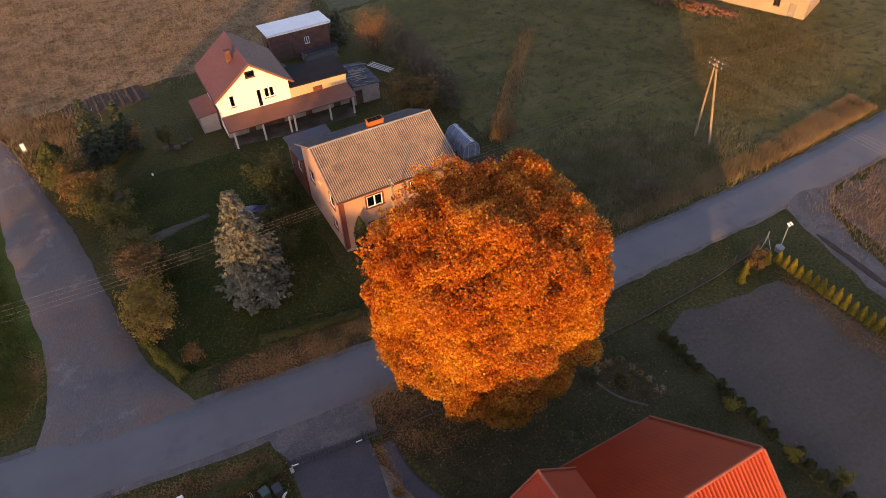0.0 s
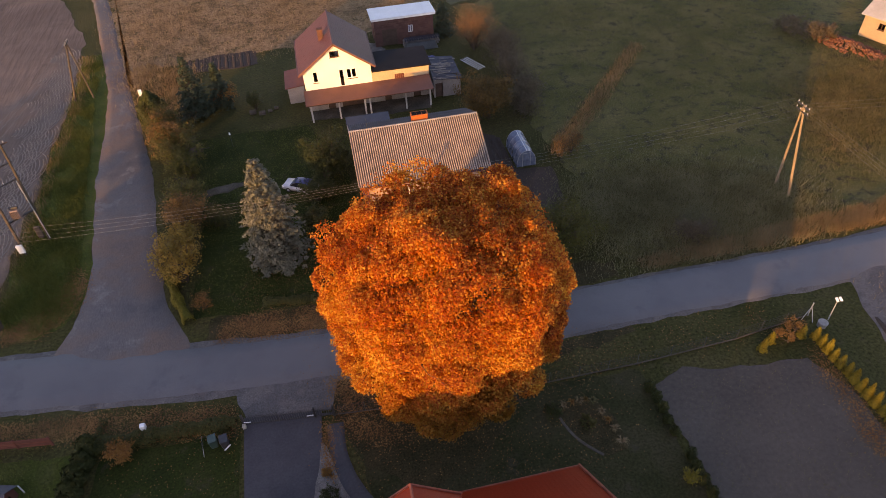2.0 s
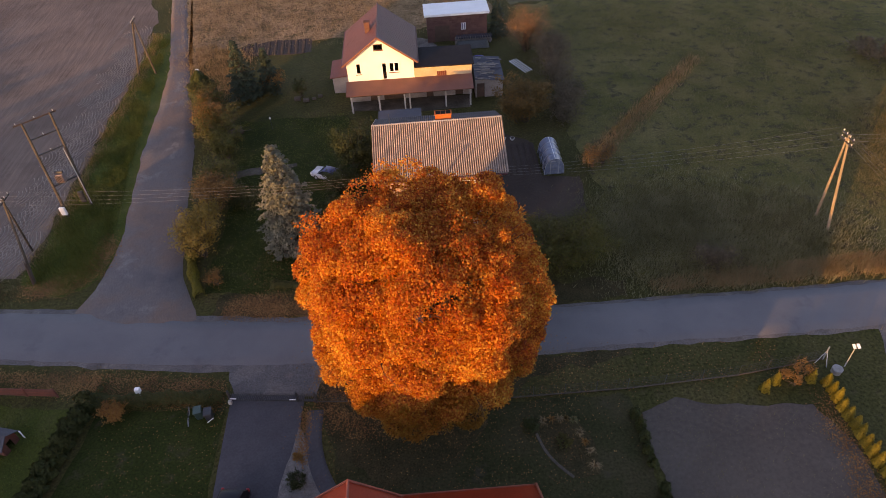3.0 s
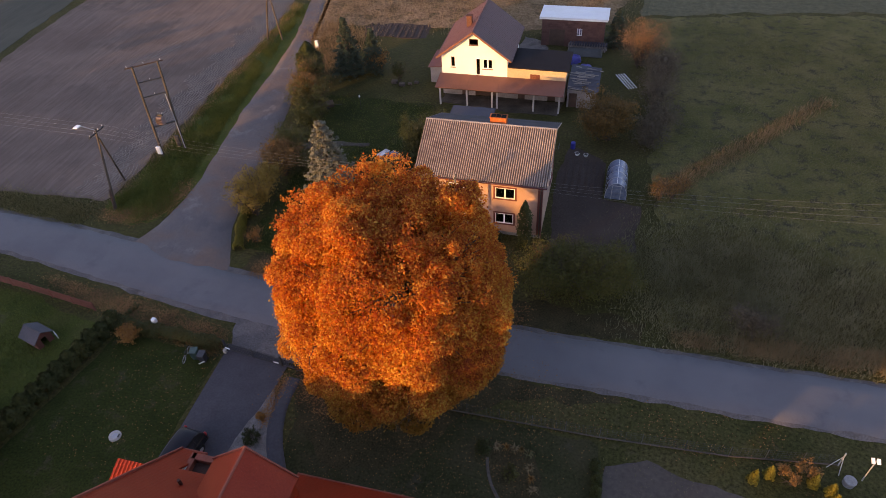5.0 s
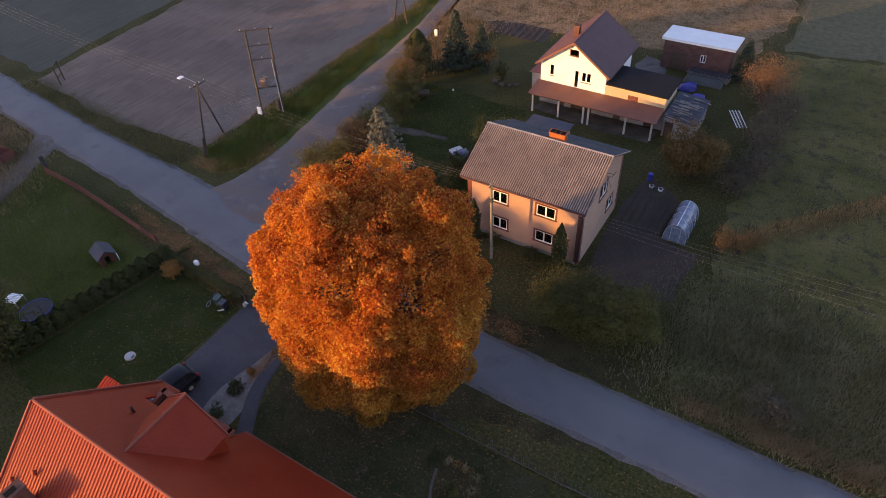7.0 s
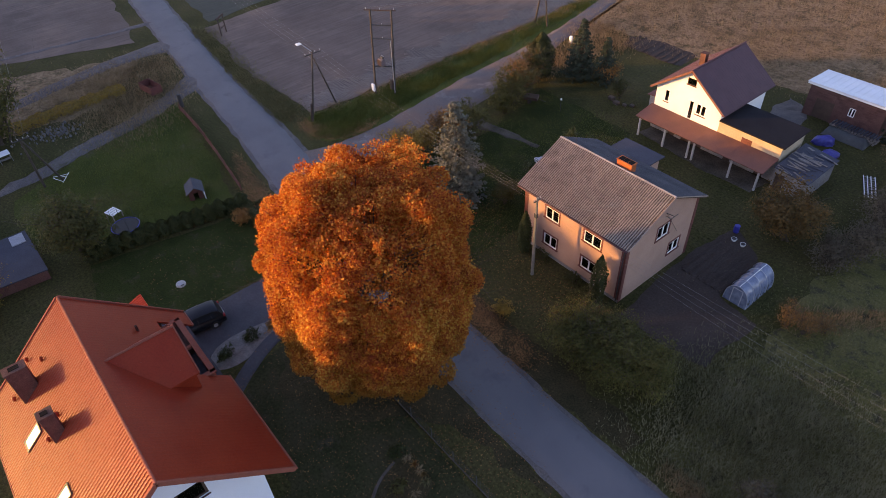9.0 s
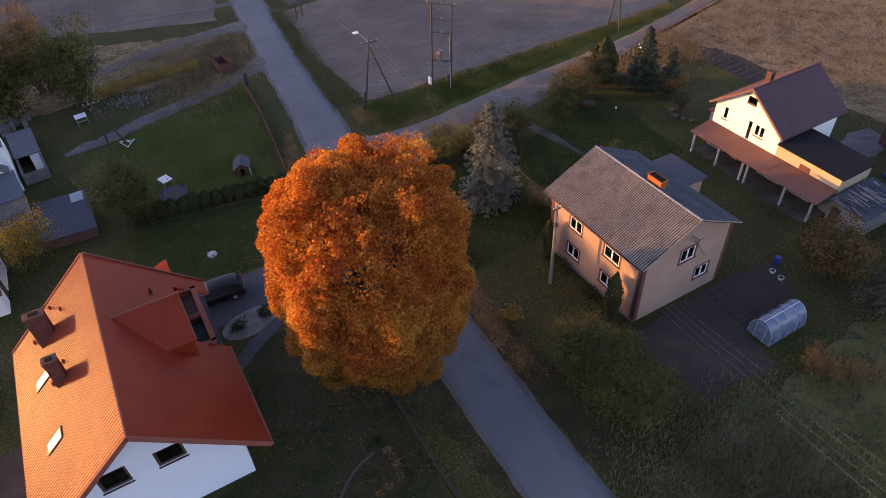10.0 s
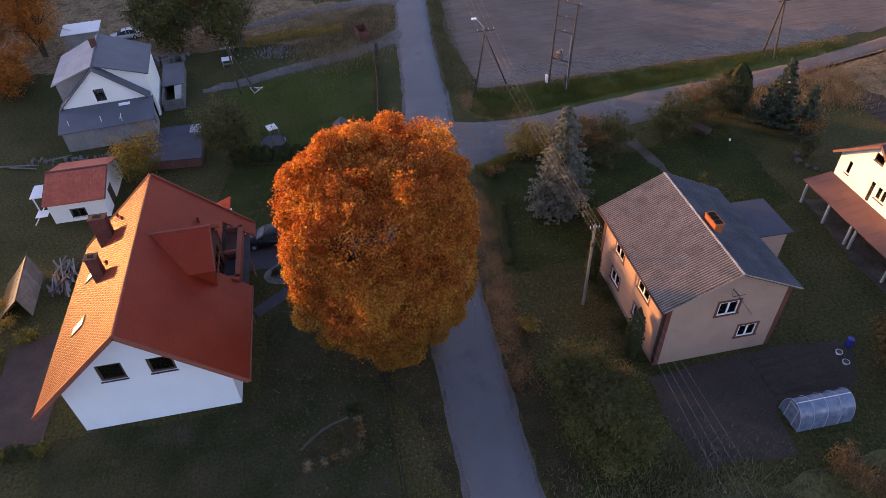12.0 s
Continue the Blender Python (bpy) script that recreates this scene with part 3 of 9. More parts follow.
# ---- ground ----
def build_ground():
    bm = bmesh.new()
    n, half = 40, 900.0
    grid = [[bm.verts.new((20 + half * (2 * i / n - 1), 40 + half * (2 * j / n - 1), -0.01)) for i in range(n + 1)] for j in range(n + 1)]
    for j in range(n):
        for i in range(n):
            bm.faces.new((grid[j][i], grid[j][i + 1], grid[j + 1][i + 1], grid[j + 1][i]))
    tagged(part("ground", bm, M["grass"]), "dull green autumn grass on flat village ground", "ground", kind="structure")


build_ground()
strip("road", [(160, 36), (80, 32.6), (60, 31.5), (45, 31.5), (28, 31.6), (8, 32.1), (-4, 33.2), (-14, 34.9), (-24, 36.2), (-38, 37.3), (-56, 39.4), (-90, 43.5), (-200, 58)],
      [5.0, 5.0, 4.8, 4.8, 4.8, 4.7, 5.0, 5.6, 5.3, 5.0, 5.0, 5.0, 5.0], 0.035, M["asphalt"], "worn grey asphalt village road with crumbling edges", "road", seed=1)
strip("road_shoulder", [(160, 36), (80, 32.6), (60, 31.5), (45, 31.5), (28, 31.6), (8, 32.1), (-4, 33.2), (-14, 34.9), (-24, 36.2), (-38, 37.3), (-56, 39.4), (-90, 43.5), (-200, 58)],
      [6.0, 6.0, 5.7, 5.6, 5.6, 5.9, 6.4, 6.6, 6.2, 5.9, 5.9, 5.9, 5.9], 0.008, M["gravel"], "pale gravel shoulder along the road", "road", seed=31, rough=0.12)
strip("dirt_track", [(-9.6, 33.5), (-9.9, 41), (-10.6, 48), (-11.6, 56), (-12.8, 64), (-14.6, 75), (-16.6, 86), (-19.4, 98), (-24, 118), (-36, 160), (-60, 240)],
      [15.0, 8.4, 6.4, 6.6, 6.4, 4.4, 2.9, 2.7, 2.6, 2.6, 2.6], 0.016, M["track"], "pale gravel dirt track branching off the road", "track", seed=2, rough=0.12)
strip("farm_path", [(-43.5, 37.5), (-40.4, 32.7), (-36.8, 25.2), (-34.8, 17.1), (-32.2, 10), (-31.6, 6.5)], [5.0, 3.4, 3.0, 2.6, 2.2, 1.2], 0.012, M["gravel"], "rutted dirt path over the grass", "track", seed=3, rough=0.25)
strip("field_path", [(-56, 39.4), (-57.5, 34), (-56.2, 26), (-54.8, 18.5), (-52, 13), (-56, 5), (-62, 0)], [6.0, 3.6, 3.0, 2.8, 2.4, 2.2, 2.0], 0.012, M["gravel"], "pale wheel track along the field", "track", seed=4, rough=0.25)
strip("field_wheel_track", [(-68, 41), (-68, 33), (-69.4, 25), (-70.6, 17), (-74, 6)], [1.6, 1.2, 1.1, 1.1, 1.1], 0.012, M["gravel"], "pale wheel track at the field's edge", "track", seed=9, rough=0.2)
strip("side_lane", [(59.5, 31), (57.0, 27.5), (55.4, 22), (53.6, 14), (51.8, 4), (49, -14)], [8.0, 4.6, 3.2, 3.0, 2.8, 2.6], 0.016, M["gravel"], "sandy side lane with wheel ruts", "track", seed=5, rough=0.2)
strip("lane_rut", [(54.6, 24.6), (54.5, 21), (54.2, 17.5), (53.4, 12), (52.4, 6)], [0.3, 0.7, 0.8, 0.7, 0.3], 0.05, M["plot_soil"], "dark wet rut along the side lane", "track", seed=61, rough=0.12)
strip("yard_track", [(-6, 57.3), (-2.5, 58), (0.6, 58.8), (3.4, 59)], [2.2, 1.5, 1.2, 0.7], 0.014, M["dirt"], "pale dirt drive into the yard", "track", seed=6, rough=0.25)

WEST_FIELD = [(-22.6, 43.2), (-22.2, 50), (-22.4, 64), (-22.6, 83), (-24.6, 105), (-34, 130), (-52, 190), (-68, 190), (-63.5, 100), (-62, 76), (-59, 44.6), (-40, 42.4)]
patch("ploughed_field", WEST_FIELD, 0.02, M["soil"], "bare ploughed field with curved furrow marks", "field", 1.2, 0.3, 11)
patch("far_ploughed_field", [(-61.2, 46.2), (-64.2, 76), (-66.0, 100), (-72, 190), (-300, 190), (-300, 75), (-120, 52)], 0.02, M["winter_crop"], "distant dull grey-green field", "field", 2.0, 0.4, 12)
patch("south_field", [(-62, 34), (-66, 22), (-72, 8), (-82, -10), (-220, -30), (-220, 50), (-100, 40)], 0.02, M["soil"], "bare field beyond the farm track", "field", 2.0, 0.4, 13)
# The golden tone stands in for sunlight on this ground.
patch("west_grass", [(-43.5, -14), (-44.6, 10), (-44, 24), (-56, 33), (-62, 18), (-72, -2), (-84, -30), (-60, -40), (-46, -28)], 0.004, M["tan_grass"], "dry grass behind the far yard, coloured golden for sunlight", "meadow", 1.0, 0.8, 47)
NORTH_GRASS = [(-15, 84), (-11.5, 91), (0, 92), (10, 91.5), (18, 93), (30, 97), (33, 110), (30, 150), (-30, 170), (-23, 120)]
patch("dry_meadow", NORTH_GRASS, 0.02, M["tan_grass"], "rough meadow of tall dry tan grass", "meadow", 1.0, 0.6, 14)
patch("stubble_field", [(34, 100), (60, 104), (110, 108), (200, 110), (200, 300), (25, 300), (33, 140)], 0.02, M["far_field"], "pale olive stubble field with faint rows", "field", 1.5, 0.6, 15)
EAST_FIELD = [(33.6, 22.6), (36.4, 23.6), (41, 22.6), (46.6, 22.2), (48.0, 18), (48.2, 8), (47.6, -25), (33.4, -25), (33.5, 8)]
patch("bare_plot", EAST_FIELD, 0.02, M["dry_field"], "bare grey-brown building plot with thin weeds", "field", 0.7, 0.2, 16)
patch("brown_field", [(60, 27.5), (80, 29.6), (150, 32), (150, -60), (53, -60), (55, 6), (58, 20)], 0.02, M["soil"], "brown tilled field beside the lane", "field", 1.2, 0.4, 17)
PLOT = [(26.6, 45.2), (30, 44.8), (34.9, 45.6), (35.2, 52.6), (31.2, 53.4), (30.6, 60), (27, 63), (26.2, 56)]
patch("garden_plot", PLOT, 0.02, M["plot_soil"], "dark dug garden soil beside the beige house", "garden plot", 0.6, 0.2, 18)
patch("kitchen_plot", [(-7.5, 87.5), (-1.9, 87.6), (2.6, 88.0), (2.3, 92.4), (-3.3, 92.6), (-8.4, 91.0)], 0.024, M["plot_soil"], "dug vegetable rows at the meadow's edge", "garden plot", 0.8, 0.2, 19)
patch("rough_meadow", [(37.2, 36.8), (60, 37.2), (100, 40), (140, 60), (140, 107), (60, 103), (34.5, 99), (36, 84), (36.2, 62), (36.8, 46)], 0.002, M["meadow"], "rough olive-brown meadow", "meadow", 1.2, 0.7, 43)
patch("front_lawn", [(-9.2, 26.6), (1.0, 26.2), (1.1, 12), (0, 9), (-12, 11.4)], 0.002, M["lawn"], "mown dark green front lawn", "lawn", 0.8, 0.1, 44)
patch("yard_lawn", [(-13.4, 12.4), (-11.4, 27.2), (-38, 31.6), (-34.6, 24), (-32.6, 16), (-29, 8), (-20, 8)], 0.002, M["yard_grass"], "patchy green lawn of the yard", "lawn", 0.8, 0.3, 45)
patch("house_lawn", [(-3.4, 39), (12.8, 38.4), (12.8, 57), (9, 69), (-6.4, 69.5), (-3.2, 58)], 0.002, M["lawn"], "dull green lawn between the houses", "lawn", 0.8, 0.3, 46)
patch("track_verge_ground", [(-13.7, 42.4), (-13.9, 50), (-14.8, 58), (-16.2, 70), (-17.4, 84), (-19.4, 98), (-23.6, 98), (-22.6, 84), (-22.2, 66), (-21.8, 50), (-22.0, 42.6), (-17, 39.9)], 0.006, M["fresh_grass"], "fresh green grass beside the track", "verge", 0.8, 0.4, 48)
patch("side_lawn", [(8.8, 24.4), (33, 24.2), (33, 0), (22.6, -1), (22.4, 14.9), (12.6, 15.2), (10.5, 18.4)], 0.0, M["worn_lawn"], "worn dull lawn beside the white gable", "lawn", 0.8, 0.3, 49)
patch("driveway", [(1.3, 27.4), (7.3, 26.6), (7.0, 18), (6.6, 11), (1.4, 11), (1.45, 18)], 0.03, M["paving"], "grey paved driveway behind the gate", "driveway", 0.8, 0.02, 20)
patch("gate_apron", [(0.6, 30.4), (9.2, 30.4), (8.2, 26.4), (1.2, 27.2)], 0.024, M["gravel"], "worn gravel apron before the gate", "driveway", 0.5, 0.2, 21)
strip("garden_path", [(8.3, 25.2), (8.2, 22.6), (9.0, 19.6), (10.9, 16.6), (12.6, 14.4)], [1.3, 1.3, 1.3, 1.3, 1.3], 0.03, M["paving"], "narrow grey paved garden path", "path", seed=8, rough=0.02, step=0.4)
BED = [(7.7 + 1.62 * math.cos(a) - 0.25 * math.sin(a), 17.75 + 2.7 * math.sin(a)) for a in np.linspace(-3.6, 1.0, 15)] + [(7.9, 21.2), (7.5, 23.4), (7.1, 23.9), (6.9, 22.0)]
patch("pebble_bed", BED, 0.035, M["pebbles"], "flower bed covered with pale pebbles", "flower bed", 0.4, 0.06, 22)
patch("tree_ground", [(7.8, 29.3), (8.6, 26.2), (10.2, 20.5), (14, 18.5), (19, 20), (22.5, 24), (27, 27), (34, 28.2), (34, 28.9), (24, 29.0), (18, 29.4)], 0.004, M["leaf_ground"], "dark leaf-strewn ground under the tree", "ground", 0.7, 0.5, 41)
patch("verge_ground", [(-2.2, 36.0), (6, 34.9), (26, 34.3), (36, 34.3), (36, 36.6), (26, 37.6), (16, 37.4), (8, 38.1), (-1.5, 38.6)], 0.004, M["leaf_ground"], "brown leaf-strewn verge along the road", "verge", 0.7, 0.35, 42)
patch("terrace", [(10.5, -1.2), (22.5, -1.2), (22.5, -6), (12, -6.4)], 0.03, M["terrace"], "reddish paved terrace behind the house", "terrace", 0.8, 0.04, 24)
patch("flower_patch", [(25.4, 22.9), (28.4, 22.8), (29.4, 20.6), (29.2, 18.2), (27.4, 18.0), (25.6, 20.2)], 0.02, M["leaf_ground"], "faded flower bed in the lawn", "flower bed", 0.5, 0.15, 25)
patch("yard_dirt", [(12.5, 69.6), (19, 68.8), (24.5, 69.0), (25.2, 72.2), (9.5, 72.2), (9.2, 69.8)], 0.02, M["dirt"], "trodden brown dirt under the porch", "yard", 0.6, 0.2, 26)
patch("shed_yard", [(17.5, 84.5), (21.5, 84.2), (21, 89), (17.2, 90.5)], 0.02, M["gravel"], "stony yard beside the shed", "yard", 0.6, 0.3, 27)


def furrow_marks():
    """Pale curved ridges where the plough turned along the field's edge."""
    bm = bmesh.new()
    gen = np.random.default_rng(9)

    def ridge(pts, w, h):
        last = None
        for i, p in enumerate(pts):
            q = pts[min(i + 1, len(pts) - 1)] - pts[max(i - 1, 0)]
            s = Vector((-q.y, q.x, 0)).normalized() * w * (0.7 + 0.6 * abs(noise.noise(p * 0.8)))
            row = [bm.verts.new(p - s), bm.verts.new(p + Vector((0, 0, h))), bm.verts.new(p + s)]
            if last:
                bm.faces.new((last[0], last[1], row[1], row[0]))
                bm.faces.new((last[1], last[2], row[2], row[1]))
            last = row
    for g in range(24):
        cx, cy = -28.6 + 1.0 * math.sin(g * 2.1), 45.6 + 2.3 * g
        for k in range(11):
            r = 1.3 + 0.4 * k + gen.uniform(-0.05, 0.05)
            a0, a1 = -0.62 + gen.uniform(-0.25, 0.2), 0.6 + gen.uniform(-0.25, 0.2)
            ridge([Vector((cx + r * math.cos(a), cy + 0.95 * r * math.sin(a), 0.022)) for a in np.linspace(a0, a1, 12)], 0.075, 0.05)
    tagged(part("furrow_marks", bm, M["pale_soil"]), "curved pale ridges left by the plough", "furrows", kind="stuff")


M["pale_soil"] = surface("dry_soil_ridge", ((0.22, 0.168, 0.14), (0.28, 0.215, 0.18)), 0.3, 4.0, 0.4, 0.95, 0.4, dist=0.1)
furrow_marks()

# ---- beige house ----
def wave_sheet(name, wide, long, waves, amp, mat):
    """One corrugated roofing sheet, lying in x (across) and y (up the slope)."""
    bm = bmesh.new()
    n = waves * 6
    rows = []
    for y, dz in ((0.0, 0.0), (long, 0.0)):
        rows.append([bm.verts.new((wide * i / n, y, dz + amp * math.cos(2 * math.pi * i / 6))) for i in range(n + 1)])
    for i in range(n):
        bm.faces.new((rows[0][i], rows[0][i + 1], rows[1][i + 1], rows[1][i]))
    return mesh_of(name, bm, mat, True)


def slope_frame(origin, along, up):
    """A frame on a roof slope: x along the eave, y up the slope, z outward."""
    a, u = Vector(along).normalized(), Vector(up).normalized()
    n = a.cross(u).normalized()
    return Matrix(((a.x, u.x, n.x, origin[0]), (a.y, u.y, n.y, origin[1]), (a.z, u.z, n.z, origin[2]), (0, 0, 0, 1)))


def beige_house():
    h = thing("beige_house", "two-storey beige rendered house with maroon trim and corrugated grey roof", "house")
    x0, x1, y0, y1, ridge_y, ridge_z, eave_z = 13.9, 25.7, 46.0, 56.0, 50.95, 9.5, 6.78
    rise = (ridge_z - eave_z) / (ridge_y - 45.4)
    under = lambda y: ridge_z - 0.14 - rise * abs(y - ridge_y)
    front = [(16.6, 18.2, 4.45, 5.75), (16.6, 18.2, 1.3, 2.6), (21.2, 23.1, 4.5, 5.75), (21.2, 23.0, 1.4, 2.65)]
    east = [(50.25, 51.85, 4.8, 6.2), (52.7, 54.2, 1.75, 3.05)]
    west = [(47.6, 48.7, 4.3, 5.6), (53.4, 54.4, 3.6, 4.9), (47.8, 48.6, 1.6, 2.6)]
    wall("front_wall", "x", y0, 0.3, x0, x1, 0, lambda u: under(y0), M["beige"], h, front)
    wall("back_wall", "x", y1, -0.3, x0, x1, 0, lambda u: under(y1), M["beige"], h)
    wall("gable_wall", "y", x1, -0.3, y0, y1, 0, under, M["beige"], h, east, (ridge_y,))
    wall("gable_wall", "y", x0, 0.3, y0, y1, 0, under, M["beige"], h, west, (ridge_y,))
    for a, b, c, d in front:
        window(h, "x", y0, -1, a, b, c, d, M["white_plastic"], 2, M["maroon"], M["maroon"], 0.17, name="window", bar=0.09)
    for a, b, c, d in east:
        window(h, "y", x1, 1, a, b, c, d, M["white_plastic"], 2, M["maroon"], M["maroon"], 0.2, name="window", bar=0.09)
    for a, b, c, d in west:
        window(h, "y", x0, -1, a, b, c, d, M["white_plastic"], 1, M["maroon"], M["maroon"], 0.17, name="window")
    for x in (x0, x1):
        s = 1 if x == x1 else -1
        bm = bmesh.new()
        block(bm, *sorted((x + s * 0.03, x - s * 0.42)), y0 - 0.03, y0 + 0.0, 0.02, under(y0) - 0.05)
        block(bm, *sorted((x, x + s * 0.03)), y0 - 0.03, y0 + 0.42, 0.02, under(y0) - 0.05)
        part("corner_stripe", bm, M["maroon"], h, "maroon painted corner stripe")
    part("back_corner_stripe", solid(x1, x1 + 0.03, y1 - 0.35, y1 + 0.03, 0.02, under(y1) - 0.05), M["maroon"], h)
    bm = bmesh.new()
    block(bm, x0 - 0.03, x1 + 0.03, y0 - 0.032, y0, 0.0, 0.35)
    part("plinth", bm, M["grey_render"], h)
    part("fascia", solid(13.5, 26.1, 45.42, 45.47, eave_z - 0.3, eave_z - 0.08), M["maroon"], h, "maroon eaves board")
    g = bmesh.new()
    tube(g, (13.5, 45.34, eave_z - 0.1), (26.15, 45.34, eave_z - 0.1), 0.07, sides=8)
    part("gutter", g, M["brown_roof"], h)
    g = bmesh.new()
    tube(g, (25.55, 45.42, eave_z - 0.15), (25.55, 45.9, eave_z - 0.75), 0.05)
    tube(g, (25.55, 45.9, eave_z - 0.75), (25.55, 45.9, 0.1), 0.05)
    part("downpipe", g, M["dark_metal"], h)
    # roof deck, then the corrugated sheets
    slope = math.hypot(ridge_y - 45.4, ridge_z - eave_z)
    deck = bmesh.new()
    for s, e in ((1, 45.45), (-1, 56.45)):
        a = [(13.5, e, eave_z - 0.06), (26.15, e, eave_z - 0.06), (26.15, ridge_y, ridge_z - 0.06), (13.5, ridge_y, ridge_z - 0.06)]
        hexa(deck, [(x, y, z - 0.08) for x, y, z in a] + a)
    bmesh.ops.recalc_face_normals(deck, faces=deck.faces[:])
    roof = part("roof", deck, M["dark_wood"], h, "weathered corrugated cement roof")
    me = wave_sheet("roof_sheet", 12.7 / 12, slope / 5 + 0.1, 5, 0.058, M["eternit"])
    me_back = wave_sheet("roof_sheet", 12.7 / 12, slope / 5 + 0.1, 5, 0.05, M["shaded_eternit"])
    for side in (0, 1):
        for c in range(12):
            for r in range(5):
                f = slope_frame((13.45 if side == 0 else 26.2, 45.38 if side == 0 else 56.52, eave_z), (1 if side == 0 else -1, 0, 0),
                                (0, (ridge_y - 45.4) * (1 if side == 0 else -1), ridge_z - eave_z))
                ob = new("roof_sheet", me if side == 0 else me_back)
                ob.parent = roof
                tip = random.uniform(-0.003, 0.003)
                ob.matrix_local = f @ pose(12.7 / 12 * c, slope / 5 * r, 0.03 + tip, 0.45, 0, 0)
    rc = bmesh.new()
    tube(rc, (-0.03, 0, 0.0), (12.8 / 12 + 0.03, 0, 0.012), 0.085, 0.09, 10)
    cap = mesh_of("ridge_tile", rc, M["pale_roof"])
    for k in range(12):
        ob = new("ridge_tile", cap)
        ob.parent = roof
        ob.matrix_local = pose(13.4 + 12.8 * k / 12, ridge_y, ridge_z + 0.01)
    for x in (13.44, 26.2):
        bm = bmesh.new()
        for s, e in ((1, 45.4), (-1, 56.5)):
            tube(bm, (x, e, eave_z + 0.03), (x, ridge_y, ridge_z + 0.03), 0.05, sides=6)
        part("verge", bm, M["eternit"], roof)
    ch = part("chimney", solid(19.7, 21.3, 51.3, 52.0, 8.6, 9.95, 0.02), M["orange_brick"], h, "bright orange-red brick chimney")
    part("chimney_cap", solid(19.64, 21.36, 51.24, 52.06, 9.95, 10.03, 0.02), M["orange_brick"], ch)
    for x in (20.0, 20.5, 21.0):
        part("flue", solid(x - 0.23, x + 0.23, 51.36, 51.94, 10.0, 10.05), M["flue_dark"], ch)
    # flat-roofed rear annex
    wall("annex_wall", "y", 18.0, -0.25, 56.0, 61.2, 0, lambda u: 4.75, M["beige"], h)
    wall("annex_wall", "y", 13.75, 0.25, 56.0, 61.2, 0, lambda u: 4.75, M["maroon"], h, [(57.2, 58.2, 2.6, 3.8)])
    window(h, "y", 13.75, -1, 57.2, 58.2, 2.6, 3.8, M["white_plastic"], 1)
    wall("annex_wall", "x", 61.2, -0.25, 13.75, 18.0, 0, lambda u: 4.75, M["beige"], h)
    part("annex_roof", sheet([(13.45, 56.02, 5.0), (18.35, 56.02, 5.0), (18.35, 61.5, 4.86), (13.45, 61.5, 4.86)], 0.12), M["felt"], h, "dark bitumen felt roof")
    # wires' bracket and small fittings on the gable
    br = bmesh.new()
    tube(br, (25.7, 50.9, 7.6), (26.5, 50.9, 7.7), 0.03)
    tube(br, (26.5, 50.4, 7.7), (26.5, 51.4, 7.7), 0.03)
    tube(br, (26.5, 50.4, 7.7), (25.7, 50.9, 7.3), 0.02)
    part("wire_bracket", br, M["dark_metal"], h)
    part("cable", beam((25.73, 51.0, 7.5), (25.73, 53.4, 4.2), 0.018, sides=5), M["dark_metal"], h)
    d = bmesh.new()
    bmesh.ops.create_cone(d, cap_ends=True, segments=18, radius1=0.32, radius2=0.28, depth=0.05, matrix=pose(13.55, 50.2, 5.9, 0, 70, 0))
    tube(d, (13.9, 50.2, 5.8), (13.6, 50.2, 5.9), 0.025)
    part("satellite_dish", d, M["white_plastic"], h)
    m = bmesh.new()
    tube(m, (15.2, 51.0, 9.5), (15.2, 51.0, 10.7), 0.016)
    part("aerial", m, M["dark_metal"], roof)


# Shade on the beige house's back slope is put into this darker, bluer cement.
M["shaded_eternit"] = surface("shaded_corrugated_cement", ((0.06, 0.062, 0.074), (0.095, 0.095, 0.106)), 0.5, 9.0, 0.3, 0.92, 0.2, spots=(0.06, 0.06, 0.062), spot_scale=1.4, vary=0.08)
beige_house()


# ---- clay tile roofs ----
def pantile_arrays(wide, long, roll=0.04, lip=0.04):
    """One S-shaped clay tile: a trough and a roll, with a lip at its lower edge."""
    prof = [(0.0, 0.0), (0.25, -0.22 * roll), (0.5, 0.0), (0.68, roll), (0.85, roll), (1.0, 0.0)]
    v, f = [], []
    for y, dz in ((0.0, -0.03 if lip > 0 else -0.014), (0.0, lip), (long, -0.012)):
        v += [(wide * p, y, z + dz) for p, z in prof]
    k = len(prof)
    for r in (0, 1):
        for i in range(k - 1):
            f.append((r * k + i, r * k + i + 1, (r + 1) * k + i + 1, (r + 1) * k + i))
    return np.array(v), np.array(f)


def lay_tiles(frame_m, width, length, wide, course, mat, roof, near, keep, shared, roll=0.04):
    """Tiles over a slope; those for which near(x, y) holds are objects of their own, the rest one joined part."""
    v, f = pantile_arrays(wide, course + 0.07, roll, 0.04 if roll > 0.03 else 0.0)
    cols, rows = int(width / wide), int(length / course)
    wide_fit, course_fit = width / cols, length / rows
    R, T = np.array(frame_m.to_3x3()), np.array(frame_m.translation)
    allv, allf, base = [], [], 0
    gen = np.random.default_rng(5)
    for r in range(rows):
        for c in range(cols):
            o = np.array((c * wide_fit, r * course_fit, 0.03))
            if not keep(o[0], o[1]):
                continue
            if near(o[0], o[1]):
                ob = new("roof_tile", shared)
                ob.parent = roof
                ob.matrix_local = frame_m @ pose(o[0], o[1], 0.03 + gen.uniform(-0.003, 0.003), gen.uniform(-0.4, 0.4), 0, gen.uniform(-0.5, 0.5))
                continue
            w = v + o + np.array((0, 0, gen.uniform(-0.004, 0.004)))
            allv.append(w @ R.T + T)
            allf.append(f + base)
            base += len(v)
    me = array_mesh("tile_field", np.concatenate(allv), np.concatenate(allf), mat)
    ob = new("tile_field", me)
    ob.parent = roof
    tagged(ob, kind="stuff")


